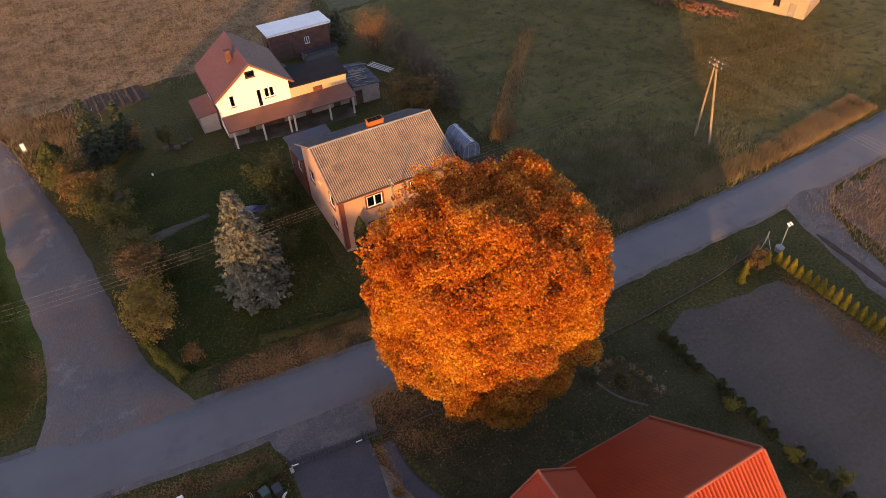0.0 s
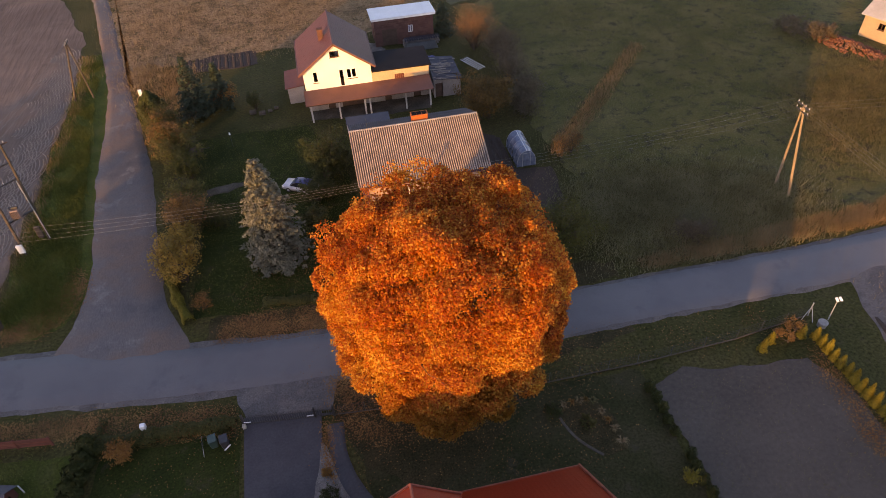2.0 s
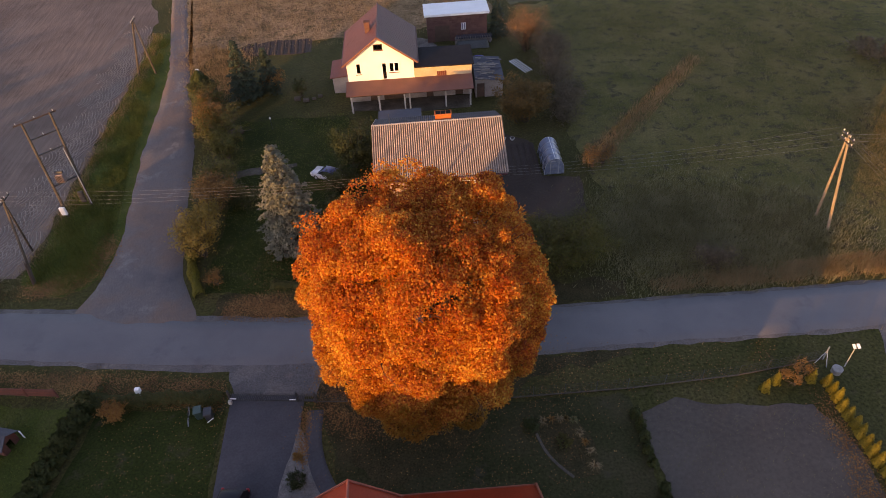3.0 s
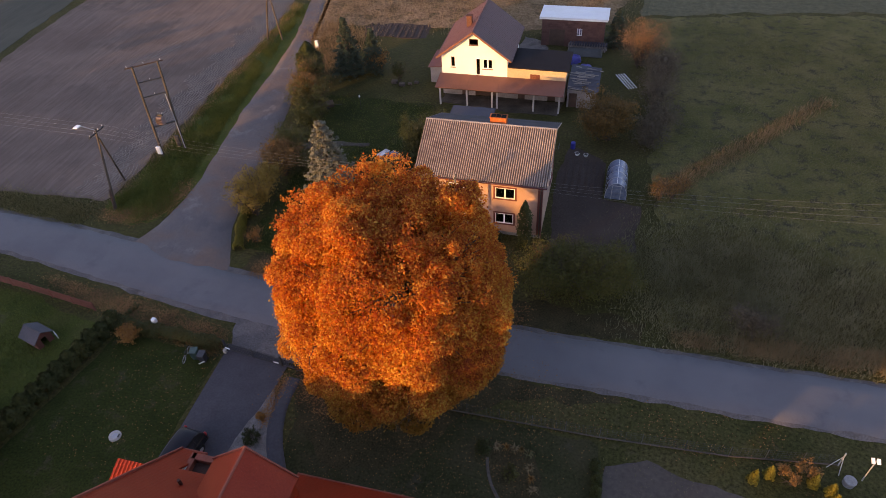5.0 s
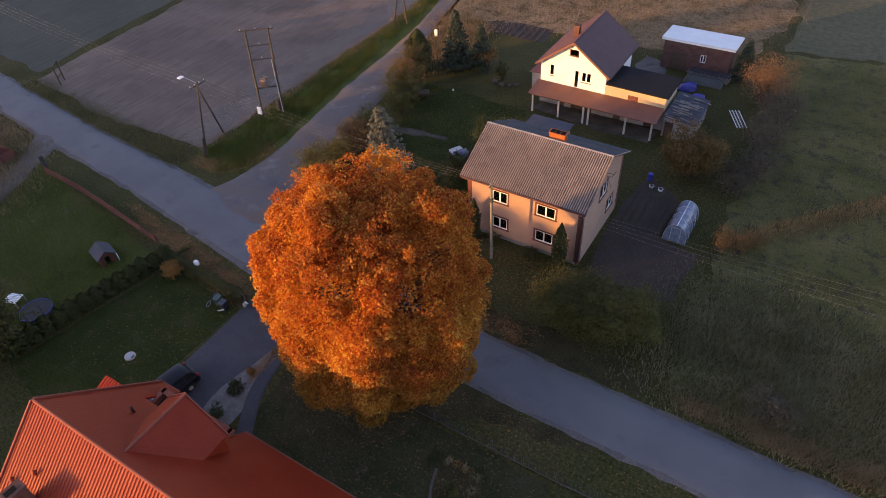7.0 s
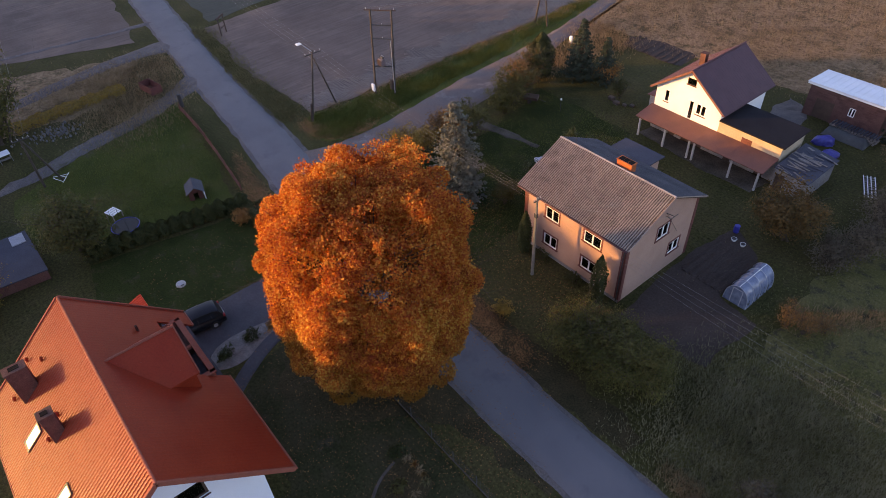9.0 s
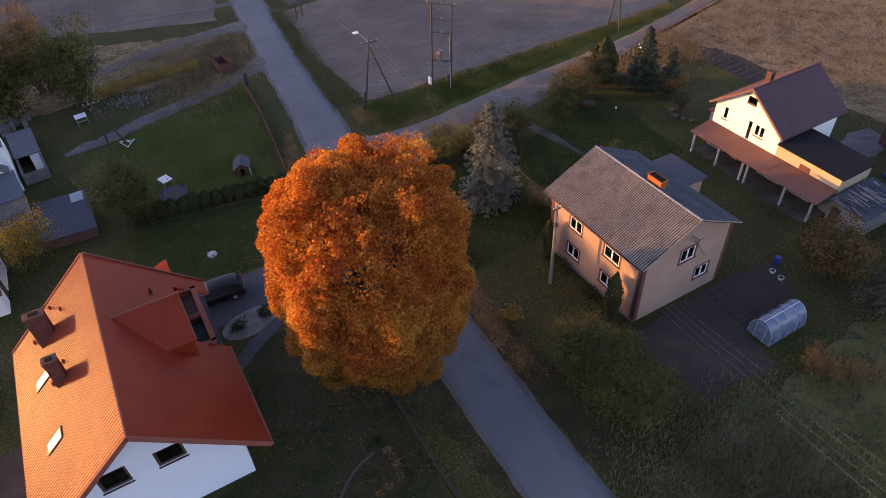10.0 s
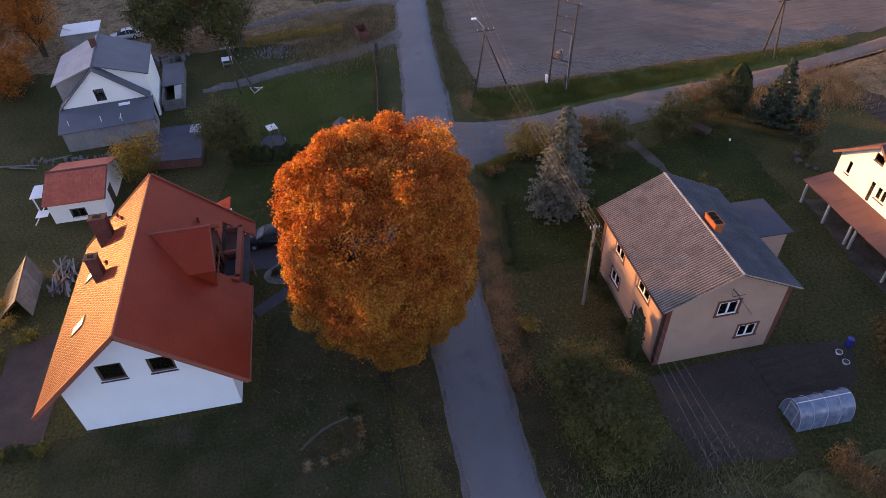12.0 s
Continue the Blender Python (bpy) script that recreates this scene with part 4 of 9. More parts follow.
def tile_mesh(wide, course, mat):
    v, f = pantile_arrays(wide, course + 0.07)
    return array_mesh("roof_tile", v, f, mat)


def orange_house():
    h = thing("orange_roof_house", "white rendered house with a steep orange clay tile roof", "house")
    x0, x1, y0, y1, ridge_y, ridge_z = 6.1, 22.0, 1.9, 13.55, 8.15, 11.38
    s_eave, n_eave, eave_z = 0.58, 15.19, 4.75
    rs, rn = (ridge_z - eave_z) / (ridge_y - s_eave), (ridge_z - eave_z) / (n_eave - ridge_y)
    under = lambda y: (ridge_z - rs * (ridge_y - y) if y < ridge_y else ridge_z - rn * (y - ridge_y)) - 0.2
    east = [(4.92, 6.75, 5.18, 6.92), (8.38, 10.2, 5.2, 6.8)]
    wall("gable_wall", "y", x1, -0.35, y0, y1, 0, under, M["skylit_white"], h, east, (ridge_y,))
    wall("gable_wall", "y", x0, 0.35, y0, y1, 0, under, M["skylit_white"], h, (), (ridge_y,))
    wall("back_wall", "x", y0, 0.35, x0, x1, 0, lambda u: under(y0), M["skylit_white"], h)
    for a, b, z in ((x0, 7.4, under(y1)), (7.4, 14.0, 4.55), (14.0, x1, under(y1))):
        wall("front_wall", "x", y1, -0.35, a, b, 0, lambda u: z, M["skylit_white"], h)
    for a, b, c, d in east:
        window(h, "y", x1, 1, a, b, c, d, M["dark_wood"], 1, M["brown_roof"], None, deep=0.16, bar=0.17)
    # A dark panel imitates the shadow below the roof overhang.
    bm = bmesh.new()
    for a, b in ((7.0, 8.15), (8.15, 9.0)):
        hexa(bm, [(x1, a, 9.2), (x1 + 0.04, a, 9.2), (x1 + 0.04, b, 9.2), (x1, b, 9.2),
                  (x1, a, under(a)), (x1 + 0.04, a, under(a)), (x1 + 0.04, b, under(b)), (x1, b, under(b))])
    part("gable_board", bm, M["dark_wood"], h, "dark panel for the overhang's shadow under the ridge")
    # roof slabs: the north slope leaves room for the balcony
    bx0, bx1, by = 7.4, 14.0, 13.0
    X0, X1 = 5.6, 23.87
    nz = lambda y: ridge_z - rn * (y - ridge_y)
    deck = bmesh.new()
    quads = [[(X0, s_eave, eave_z), (X1, s_eave, eave_z), (X1, ridge_y, ridge_z), (X0, ridge_y, ridge_z)]]
    for a, b, e in ((X0, bx0, n_eave), (bx0, bx1, by), (bx1, X1, n_eave)):
        quads.append([(b, e, nz(e)), (a, e, nz(e)), (a, ridge_y, ridge_z), (b, ridge_y, ridge_z)])
    for q in quads:
        hexa(deck, [(x, y, z - 0.18) for x, y, z in q] + q)
    bmesh.ops.recalc_face_normals(deck, faces=deck.faces[:])
    roof = part("roof", deck, M["tile"], h, "steep orange clay tile roof")
    tm = tile_mesh(0.25, 0.31, M["tile"])
    ls, ln = math.hypot(ridge_y - s_eave, ridge_z - eave_z), math.hypot(n_eave - ridge_y, ridge_z - eave_z)
    fs = slope_frame((X0, s_eave, eave_z), (1, 0, 0), (0, ridge_y - s_eave, ridge_z - eave_z))
    lay_tiles(fs, X1 - X0, ls, 0.25, 0.31, M["tile"], roof, lambda x, y: x > 16.0, lambda x, y: True, tm)
    fn = slope_frame((X1, n_eave, eave_z), (-1, 0, 0), (0, ridge_y - n_eave, ridge_z - eave_z))
    per = ln / (n_eave - ridge_y)
    lay_tiles(fn, X1 - X0, ln, 0.3, 0.35, M["tile"], roof, lambda x, y: False,
              lambda x, y: not (bx0 - 0.05 < X1 - x < bx1 + 0.35 and n_eave - y / per > by), tm, 0.002)
    # ridge, verge and eaves trim
    k = 48
    rc = bmesh.new()
    tube(rc, (-0.03, 0, 0.03), ((X1 - X0) / k + 0.03, 0, 0.04), 0.095, 0.1, 10)
    cap = mesh_of("ridge_tile", rc, M["tile_trim"])
    for i in range(k):
        ob = new("ridge_tile", cap)
        ob.parent = roof
        ob.matrix_local = pose(X0 + (X1 - X0) * i / k, ridge_y, ridge_z)
    for x in (X0 - 0.02, X1 + 0.02):
        bm = bmesh.new()
        for e, z in ((s_eave, eave_z), (n_eave, eave_z)):
            q = plank((x, e, z + 0.0), (x, ridge_y, ridge_z + 0.0), 0.12, 0.34)
            me = bpy.data.meshes.new("t")
            q.to_mesh(me)
            q.free()
            bm.from_mesh(me)
            bpy.data.meshes.remove(me)
        part("verge_trim", bm, M["tile_trim"], roof, "pinkish verge tiles")
    for e, a, b in ((s_eave - 0.08, X0, X1), (n_eave + 0.08, bx1, X1), (n_eave + 0.08, X0, bx0)):
        bm = bmesh.new()
        tube(bm, (a, e, eave_z - 0.08), (b, e, eave_z - 0.08), 0.08, sides=8)
        part("gutter", bm, M["tile_trim"], h)
    # dormer with its own gable roof
    dx, dz, dw, de = 12.95, 10.75, 2.75, 8.45
    dback = lambda z: ridge_y + (ridge_z - z) / rn
    for s in (-1, 1):
        a = [(dx, dback(dz) - 0.2, dz), (dx + s * dw, dback(de) - 0.1, de), (dx + s * dw, 13.3, de), (dx, 13.3, dz)]
        bm = bmesh.new()
        hexa(bm, [(x, y, z - 0.14) for x, y, z in a] + a)
        bmesh.ops.recalc_face_normals(bm, faces=bm.faces[:])
        d = part("dormer_slope", bm, M["tile"], roof, "tiled slope of the dormer")
        wd, cs = 13.3 - dback(de), math.hypot(dw, dz - de)
        org = (dx + s * dw, 13.3, de) if s > 0 else (dx + s * dw, dback(dz) - 0.2, de)
        al = (0, -1, 0) if s > 0 else (0, 1, 0)
        fr = slope_frame(org, al, (-s * dw, 0, dz - de))
        v, f = pantile_arrays(0.3, 0.42, 0.016)
        R, T = np.array(fr.to_3x3()), np.array(fr.translation)
        av, af, base = [], [], 0
        total = 13.3 - dback(dz) + 0.2
        for r in range(int(cs / 0.35)):
            for c in range(int(total / 0.3)):
                o = np.array((c * 0.3, r * 0.35, 0.03))
                yy = 13.3 - o[0] if s > 0 else dback(dz) - 0.2 + o[0]
                zz = de + (dz - de) * o[1] / cs
                if yy < dback(zz) - 0.15:
                    continue
                av.append((v + o) @ R.T + T)
                af.append(f + base)
                base += len(v)
        ob = new("tile_field", array_mesh("tile_field", np.concatenate(av), np.concatenate(af), M["tile"]))
        ob.parent = roof
        tagged(ob, kind="stuff")
    for s in (-1, 1):
        x = dx + s * (dw - 0.25)
        cheek = bmesh.new()
        prof = [(dback(de) - 0.1, de - 0.14), (13.1, de - 0.14), (13.1, nz(13.1) - 0.1), (dback(de) - 0.1, nz(dback(de)) - 0.3)]
        rows = [[cheek.verts.new((x + o, y, z)) for y, z in prof] for o in (-0.06, 0.06)]
        cheek.faces.new(rows[0])
        cheek.faces.new(rows[1][::-1])
        for i in range(4):
            j = (i + 1) % 4
            cheek.faces.new((rows[0][i], rows[0][j], rows[1][j], rows[1][i]))
        bmesh.ops.recalc_face_normals(cheek, faces=cheek.faces[:])
        part("dormer_cheek", cheek, M["tile"], h)
    step = (13.35 - dback(dz)) / 12
    rc = bmesh.new()
    tube(rc, (0, -0.03, 0.03), (0, step + 0.03, 0.04), 0.085, 0.09, 10)
    cap = mesh_of("ridge_tile", rc, M["tile_trim"])
    for i in range(12):
        ob = new("ridge_tile", cap)
        ob.parent = roof
        ob.matrix_local = pose(dx, dback(dz) + step * i, dz)
    dtop = lambda x: dz - 0.16 - (dz - de) * abs(x - dx) / dw
    wall("dormer_front", "x", by, -0.2, dx - dw + 0.3, dx + dw - 0.3, 4.8, dtop, M["dark_wood"], h, [(11.4, 14.5, 5.2, 7.8)], (dx,))
    window(h, "x", by, 1, 11.4, 14.5, 5.2, 7.8, M["dark_wood"], 3, name="balcony_door")
    bm = bmesh.new()
    for s in (-1, 1):
        q = plank((dx + s * dw, 13.33, de), (dx, 13.33, dz), 0.08, 0.26)
        me = bpy.data.meshes.new("t")
        q.to_mesh(me)
        q.free()
        bm.from_mesh(me)
        bpy.data.meshes.remove(me)
    part("dormer_verge", bm, M["tile_trim"], roof)
    part("balcony_floor", solid(bx0, bx1, by, n_eave - 0.3, 4.56, 4.95), M["paving"], h, "dark recessed balcony floor")
    for a, b, c, d, n in ((bx0, bx1, 14.2, 14.45, "balcony_parapet"), (bx0 - 0.12, bx0 + 0.12, by, 14.45, "balcony_cheek"), (bx1 - 0.12, bx1 + 0.12, by, 14.45, "balcony_cheek")):
        part(n, solid(a, b, c, d, 4.56, 5.95), M["tile_trim"], h)
        part("parapet_cap", solid(a - 0.08, b + 0.08, c - 0.08, d + 0.1, 5.95, 6.08, 0.02), M["tile_trim"], h, "tile-coloured parapet capping")
    part("balcony_beam", solid(10.5, 10.72, by, 14.2, 5.8, 6.04, 0.02), M["tile_trim"], h)
    part("balcony_lining", solid(bx0 + 0.12, 10.5, by + 0.02, 14.2, 4.96, 5.5), M["brick"], h, "brown lined end of the balcony")
    for x in (7.7, 13.7):
        part("porch_post", beam((x, 14.4, 0), (x, 14.4, 4.57), 0.065), M["tile_trim"], h)
    # chimneys, roof windows, vents
    for cx, cy, wx, wy, top in ((8.95, 4.0, 0.75, 1.3, 10.2), (14.2, 4.6, 0.7, 0.85, 10.4)):
        ch = part("chimney", solid(cx - wx / 2, cx + wx / 2, cy - wy / 2, cy + wy / 2, 6.4, top, 0.02), M["brick"], h, "dull red brick chimney")
        part("chimney_cap", solid(cx - wx / 2 - 0.06, cx + wx / 2 + 0.06, cy - wy / 2 - 0.06, cy + wy / 2 + 0.06, top, top + 0.1, 0.02), M["brick"], ch)
        part("flue", solid(cx - wx / 4, cx + wx / 4, cy - wy / 4, cy + wy / 4, top + 0.09, top + 0.13), M["flue_dark"], ch)
    for sx, sy in ((12.1, 3.1), (18.06, 3.35)):
        fr = slope_frame((sx, sy, eave_z + rs * (sy - s_eave)), (1, 0, 0), (0, 1, rs))
        bm = bmesh.new()
        for a, b, c, d in ((-0.5, 0.5, -0.85, -0.72), (-0.5, 0.5, 0.72, 0.85), (-0.5, -0.38, -0.72, 0.72), (0.38, 0.5, -0.72, 0.72)):
            block(bm, a, b, c, d, 0.0, 0.16)
        bm.transform(fr)
        w = part("roof_window", bm, M["dark_metal"], roof, "sunlit roof window")
        bm = solid(-0.39, 0.39, -0.73, 0.73, 0.1, 0.13)
        bm.transform(fr)
        part("pane", bm, M["sky_glass"], w)
    for sx, sy in ((8.23, 5.49), (7.96, 2.8), (13.16, 4.98), (13.82, 3.88), (6.7, 4.6)):
        z = eave_z + rs * (sy - s_eave)
        bm = bmesh.new()
        tube(bm, (sx, sy, z - 0.1), (sx, sy, z + 0.35), 0.09)
        bmesh.ops.create_cone(bm, cap_ends=True, segments=10, radius1=0.17, radius2=0.05, depth=0.14, matrix=pose(sx, sy, z + 0.42))
        part("roof_vent", bm, M["tile"], roof, "small tile-coloured roof vent")
    bm = bmesh.new()
    tube(bm, (9.0, 11.5, 7.9), (9.0, 11.5, 8.8), 0.1)
    part("roof_vent", bm, M["brick"], roof)
    # low tiled roof at the west end
    q = [(2.4, 10.4, 4.7), (5.55, 10.4, 4.7), (5.55, 13.2, 5.8), (2.4, 13.2, 5.8)]
    low = part("porch_roof", sheet(q, 0.12), M["tile"], h, "small tiled side porch roof")
    fr = slope_frame(q[0], (1, 0, 0), (0, 2.8, 1.1))
    for c in range(12):
        for r in range(9):
            ob = new("roof_tile", tm)
            ob.parent = low
            ob.matrix_local = fr @ pose(c * 0.26, r * 0.33, 0.03)
    wall("porch_wall", "x", 13.0, -0.25, 2.6, 6.1, 0, lambda u: 4.6, M["skylit_white"], h)
    wall("porch_wall", "y", 2.6, 0.25, 10.6, 12.75, 0, lambda u: 4.6 + (u - 10.4) * 0.39, M["skylit_white"], h, trim=False)


M["sky_glass"] = surface("roof_window_glass", ((0.92, 0.92, 0.92), (0.96, 0.96, 0.96)), 1.0, 6.0, 0.03, 0.42, 0.0, metal=1.0)
orange_house()


# ---- white house ----
def white_house():
    h = thing("white_house", "white gabled house with a brown metal roof and a long porch", "house")
    x0, x1, y0, y1, rx, rz, ez = 9.3, 17.8, 72.3, 81.6, 13.55, 8.9, 5.35
    rise = (rz - ez) / (rx - 8.75)
    under = lambda x: rz - 0.16 - rise * abs(x - rx)
    up = [(10.45, 11.1, 3.9, 5.4), (13.7, 14.4, 2.9, 5.3), (14.65, 15.95, 3.9, 5.25), (12.95, 14.1, 7.0, 7.8)]
    low = [(9.9, 11.0, 0.9, 2.0), (11.8, 12.7, 0.0, 2.1), (13.6, 16.4, 0.0, 2.2)]
    wall("gable_wall", "x", y0, 0.3, x0, x1, 2.6, under, M["white"], h, up, (rx,), "white rendered upper gable")
    wall("ground_wall", "x", y0, 0.3, x0, x1, 0, lambda u: 2.6, M["grey_render"], h, low, label="bare grey rendered ground floor")
    wall("back_wall", "x", y1, -0.3, x0, x1, 0, under, M["white"], h, (), (rx,))
    for x, t in ((x0, 0.3), (x1, -0.3)):
        wall("side_wall", "y", x, t, y0, y1, 0, lambda u: under(x0), M["white"], h)
    window(h, "x", y0, -1, 10.45, 11.1, 3.9, 5.4, M["white_plastic"], 1, M["maroon"], bar=0.1)
    window(h, "x", y0, -1, 13.7, 14.4, 2.9, 5.3, M["white_plastic"], 1, name="balcony_door", bar=0.13)
    window(h, "x", y0, -1, 14.65, 15.95, 3.9, 5.25, M["white_plastic"], 2, M["maroon"], bar=0.12)
    window(h, "x", y0, -1, 12.95, 14.1, 7.0, 7.8, M["dark_wood"], 1, M["maroon"])
    window(h, "x", y0, -1, 9.9, 11.0, 0.9, 2.0, M["dark_wood"], 2, M["concrete"])
    part("front_door", solid(11.85, 12.65, y0 + 0.08, y0 + 0.16, 0.02, 2.08), M["dark_wood"], h, "dark ground-floor door")
    for k in range(10):
        part("gate_board", solid(13.62 + 0.278 * k, 13.62 + 0.278 * k + 0.262, y0 + 0.08, y0 + 0.13, 0.03, 2.18), M["dark_wood"], h)
    for s, e in ((-1, 8.75), (1, 18.35)):
        a = [(e, 71.75, ez), (e, 82.1, ez), (rx, 82.1, rz), (rx, 71.75, rz)]
        bm = bmesh.new()
        hexa(bm, [(x, y, z - 0.12) for x, y, z in a] + a)
        bmesh.ops.recalc_face_normals(bm, faces=bm.faces[:])
        slab = part("roof_slope", bm, M["brown_roof"], h, "brown ribbed metal roof slope")
        for k in range(26):
            y = 71.85 + 10.2 * k / 25
            part("roof_rib", plank((e, y, ez + 0.006), (rx, y, rz + 0.006), 0.03, 0.014), M["brown_roof"], slab)
        part("verge_board", plank((e, 71.72, ez - 0.05), (rx, 71.72, rz - 0.05), 0.05, 0.24), M["porch_roof"], h)
        part("gutter", beam((e + s * 0.06, 71.8, ez - 0.08), (e + s * 0.06, 82.05, ez - 0.08), 0.07), M["brown_roof"], h)
    part("ridge_cap", beam((rx, 71.7, rz + 0.03), (rx, 82.15, rz + 0.03), 0.11), M["brown_roof"], h)
    ch = part("chimney", solid(11.95, 12.6, 75.6, 76.2, 7.3, 9.15, 0.02), M["brick"], h, "red brick chimney")
    part("chimney_cap", solid(11.88, 12.67, 75.53, 76.27, 9.15, 9.25, 0.02), M["brick"], ch)
    # plastered side wing with a black flat roof
    wing = [(20.7, 21.95, 2.75, 3.6)]
    wall("wing_wall", "x", y0, 0.3, x1, 25.2, 2.5, lambda u: 4.35, M["ochre"], h, wing, label="ochre rendered upper wing")
    wall("wing_ground_wall", "x", y0, 0.3, x1, 25.2, 0, lambda u: 2.5, M["grey_render"], h, [(19.2, 20.1, 0, 2.0), (21.0, 22.2, 0.8, 1.9), (23.0, 24.0, 0.0, 2.0)])
    wall("wing_wall", "y", 25.2, -0.3, y0, 77.0, 0, lambda u: 4.35, M["ochre"], h)
    wall("wing_wall", "x", 77.0, -0.3, x1, 25.2, 0, lambda u: 4.35, M["ochre"], h)
    part("wing_roof", sheet([(17.85, 72.05, 4.5), (25.5, 72.05, 4.42), (25.5, 77.3, 4.5), (17.85, 77.3, 4.58)], 0.14), M["black_felt"], h, "black felt flat roof")
    for k in range(5):
        part("shutter_board", solid(20.72 + 0.245 * k, 20.72 + 0.245 * k + 0.225, y0 - 0.03, y0 + 0.02, 2.78, 3.58 - 0.03 * (k % 2)), M["red_wood"], h, "brown board over a window" if k == 0 else "")
    for a, b, c, d in ((19.2, 20.1, 0.02, 1.98), (23.0, 24.0, 0.02, 1.98)):
        part("side_door", solid(a + 0.03, b - 0.03, y0 + 0.1, y0 + 0.16, c, d), M["dark_wood"], h)
    window(h, "x", y0, -1, 21.0, 22.2, 0.8, 1.9, M["dark_wood"], 2)
    # porch
    pr = part("porch_roof", sheet([(9.0, 69.35, 2.5), (25.2, 69.35, 2.42), (25.2, y0, 2.95), (9.0, y0, 2.98)], 0.07), M["porch_roof"], h, "long reddish-brown sheet porch roof")
    for k in range(17):
        x = 9.05 + k
        part("roof_seam", plank((x, 69.36, 2.52 - 0.005 * k), (x, y0 - 0.01, 2.99 - 0.002 * k), 0.03, 0.012), M["porch_roof"], pr)
    part("porch_beam", solid(9.1, 25.1, 69.5, 69.62, 2.26, 2.42), M["dark_wood"], h)
    for x in (9.6, 13.1, 16.35, 17.0, 21.6, 24.75):
        part("porch_post", solid(x - 0.1, x + 0.1, 69.46, 69.66, 0, 2.27), M["concrete"], h, "pale concrete porch post")


def small_outbuildings():
    n = thing("ruined_lean_to", "grey lean-to with a collapsing patched board roof", "shed")
    wall("front_wall", "x", 71.2, 0.25, 25.55, 29.1, 0, lambda u: 2.75 - (u - 25.5) * 0.1, M["grey_render"], n, [(25.75, 26.75, 0, 2.0)])
    wall("side_wall", "y", 29.1, -0.25, 71.2, 77.0, 0, lambda u: 2.4, M["grey_render"], n)
    wall("side_wall", "y", 25.55, 0.2, 71.2, 77.0, 0, lambda u: 2.75, M["grey_render"], n)
    wall("back_wall", "x", 77.0, -0.25, 25.55, 29.1, 0, lambda u: 2.5, M["grey_render"], n)
    part("door", solid(25.78, 26.72, 71.32, 71.38, 0.02, 1.97), M["dark_wood"], n)
    part("roof", sheet([(25.5, 70.9, 2.75), (29.3, 70.9, 2.42), (29.3, 77.2, 2.5), (25.5, 77.2, 2.9)], 0.06), M["felt"], n, "sagging grey roof covering")
    for k in range(34):
        y, a = random.uniform(71.0, 77.0), random.uniform(25.4, 27.6)
        b = a + random.uniform(0.8, 2.2)
        turn = random.uniform(-0.5, 0.5)
        part("roof_board", plank((a, y, 2.84 - (a - 25.5) * 0.09), (b, y + turn, 2.86 - (b - 25.5) * 0.09 + random.uniform(0, 0.08)), random.uniform(0.08, 0.26), 0.04), M["old_wood" if k % 3 else "felt"], n)
    # low red-roofed store beside the white house
    r = thing("low_store", "low grey store with a dull red sheet roof", "shed")
    for axis, at, t, a, b in (("x", 75.0, 0.2, 6.9, 9.0), ("x", 79.6, -0.2, 6.9, 9.0), ("y", 6.9, 0.2, 75.2, 79.4), ("y", 9.0, -0.2, 75.2, 79.4)):
        wall("wall", axis, at, t, a, b, 0, lambda u: 2.25, M["grey_render"], r, trim=False)
    part("roof", sheet([(6.6, 74.8, 2.3), (9.1, 74.8, 2.55), (9.1, 79.9, 2.55), (6.6, 79.9, 2.3)], 0.08), M["maroon"], r, "dull red sheet roof")
    # brick shed with a bright metal roof
    s = thing("brick_shed", "dark brick shed with a pale metal roof", "shed")
    wall("front_wall", "x", 88.0, 0.3, 20.1, 28.9, 0, lambda u: 4.0, M["shed_brick"], s, [(25.1, 25.8, 1.7, 2.75), (21.2, 23.4, 0, 2.5)])
    wall("back_wall", "x", 92.3, -0.3, 20.1, 28.9, 0, lambda u: 3.9, M["shed_brick"], s)
    wall("side_wall", "y", 20.1, 0.3, 88.0, 92.3, 0, lambda u: 3.95, M["shed_brick"], s, [(88.8, 90.2, 0.0, 2.6)])
    wall("side_wall", "y", 28.9, -0.3, 88.0, 92.3, 0, lambda u: 3.95, M["shed_brick"], s)
    window(s, "x", 88.0, -1, 25.1, 25.8, 1.7, 2.75, M["white_plastic"], 2)
    part("door", solid(21.2, 23.4, 88.1, 88.18, 0.02, 2.48), M["dark_wood"], s)
    roof = part("roof", sheet([(19.7, 87.7, 4.35), (29.3, 87.7, 4.35), (29.3, 92.7, 4.0), (19.7, 92.7, 4.0)], 0.1), M["metal_roof"], s, "pale sheet-metal roof")
    for k in range(14):
        x = 19.75 + 9.5 * k / 13
        part("roof_seam", plank((x, 87.72, 4.37), (x, 92.68, 4.02), 0.04, 0.04), M["metal_roof"], roof)
    part("fascia", solid(19.75, 29.25, 87.72, 87.78, 4.02, 4.24), M["white_plastic"], s)
    c = 0
    for row in range(12):
        for k in range(11):
            a = 20.16 + 0.8 * k + (0.4 if row % 2 else 0)
            b = a + 0.76
            z = 0.3 * row + 0.1
            if b > 28.85 or (b > 21.1 and a < 23.5 and z < 2.6) or (b > 25.0 and a < 25.9 and 1.4 < z < 2.8):
                continue
            part("block", solid(a, b, 87.97, 88.0, z, z + 0.27), M["shed_brick"], s)


white_house()
small_outbuildings()


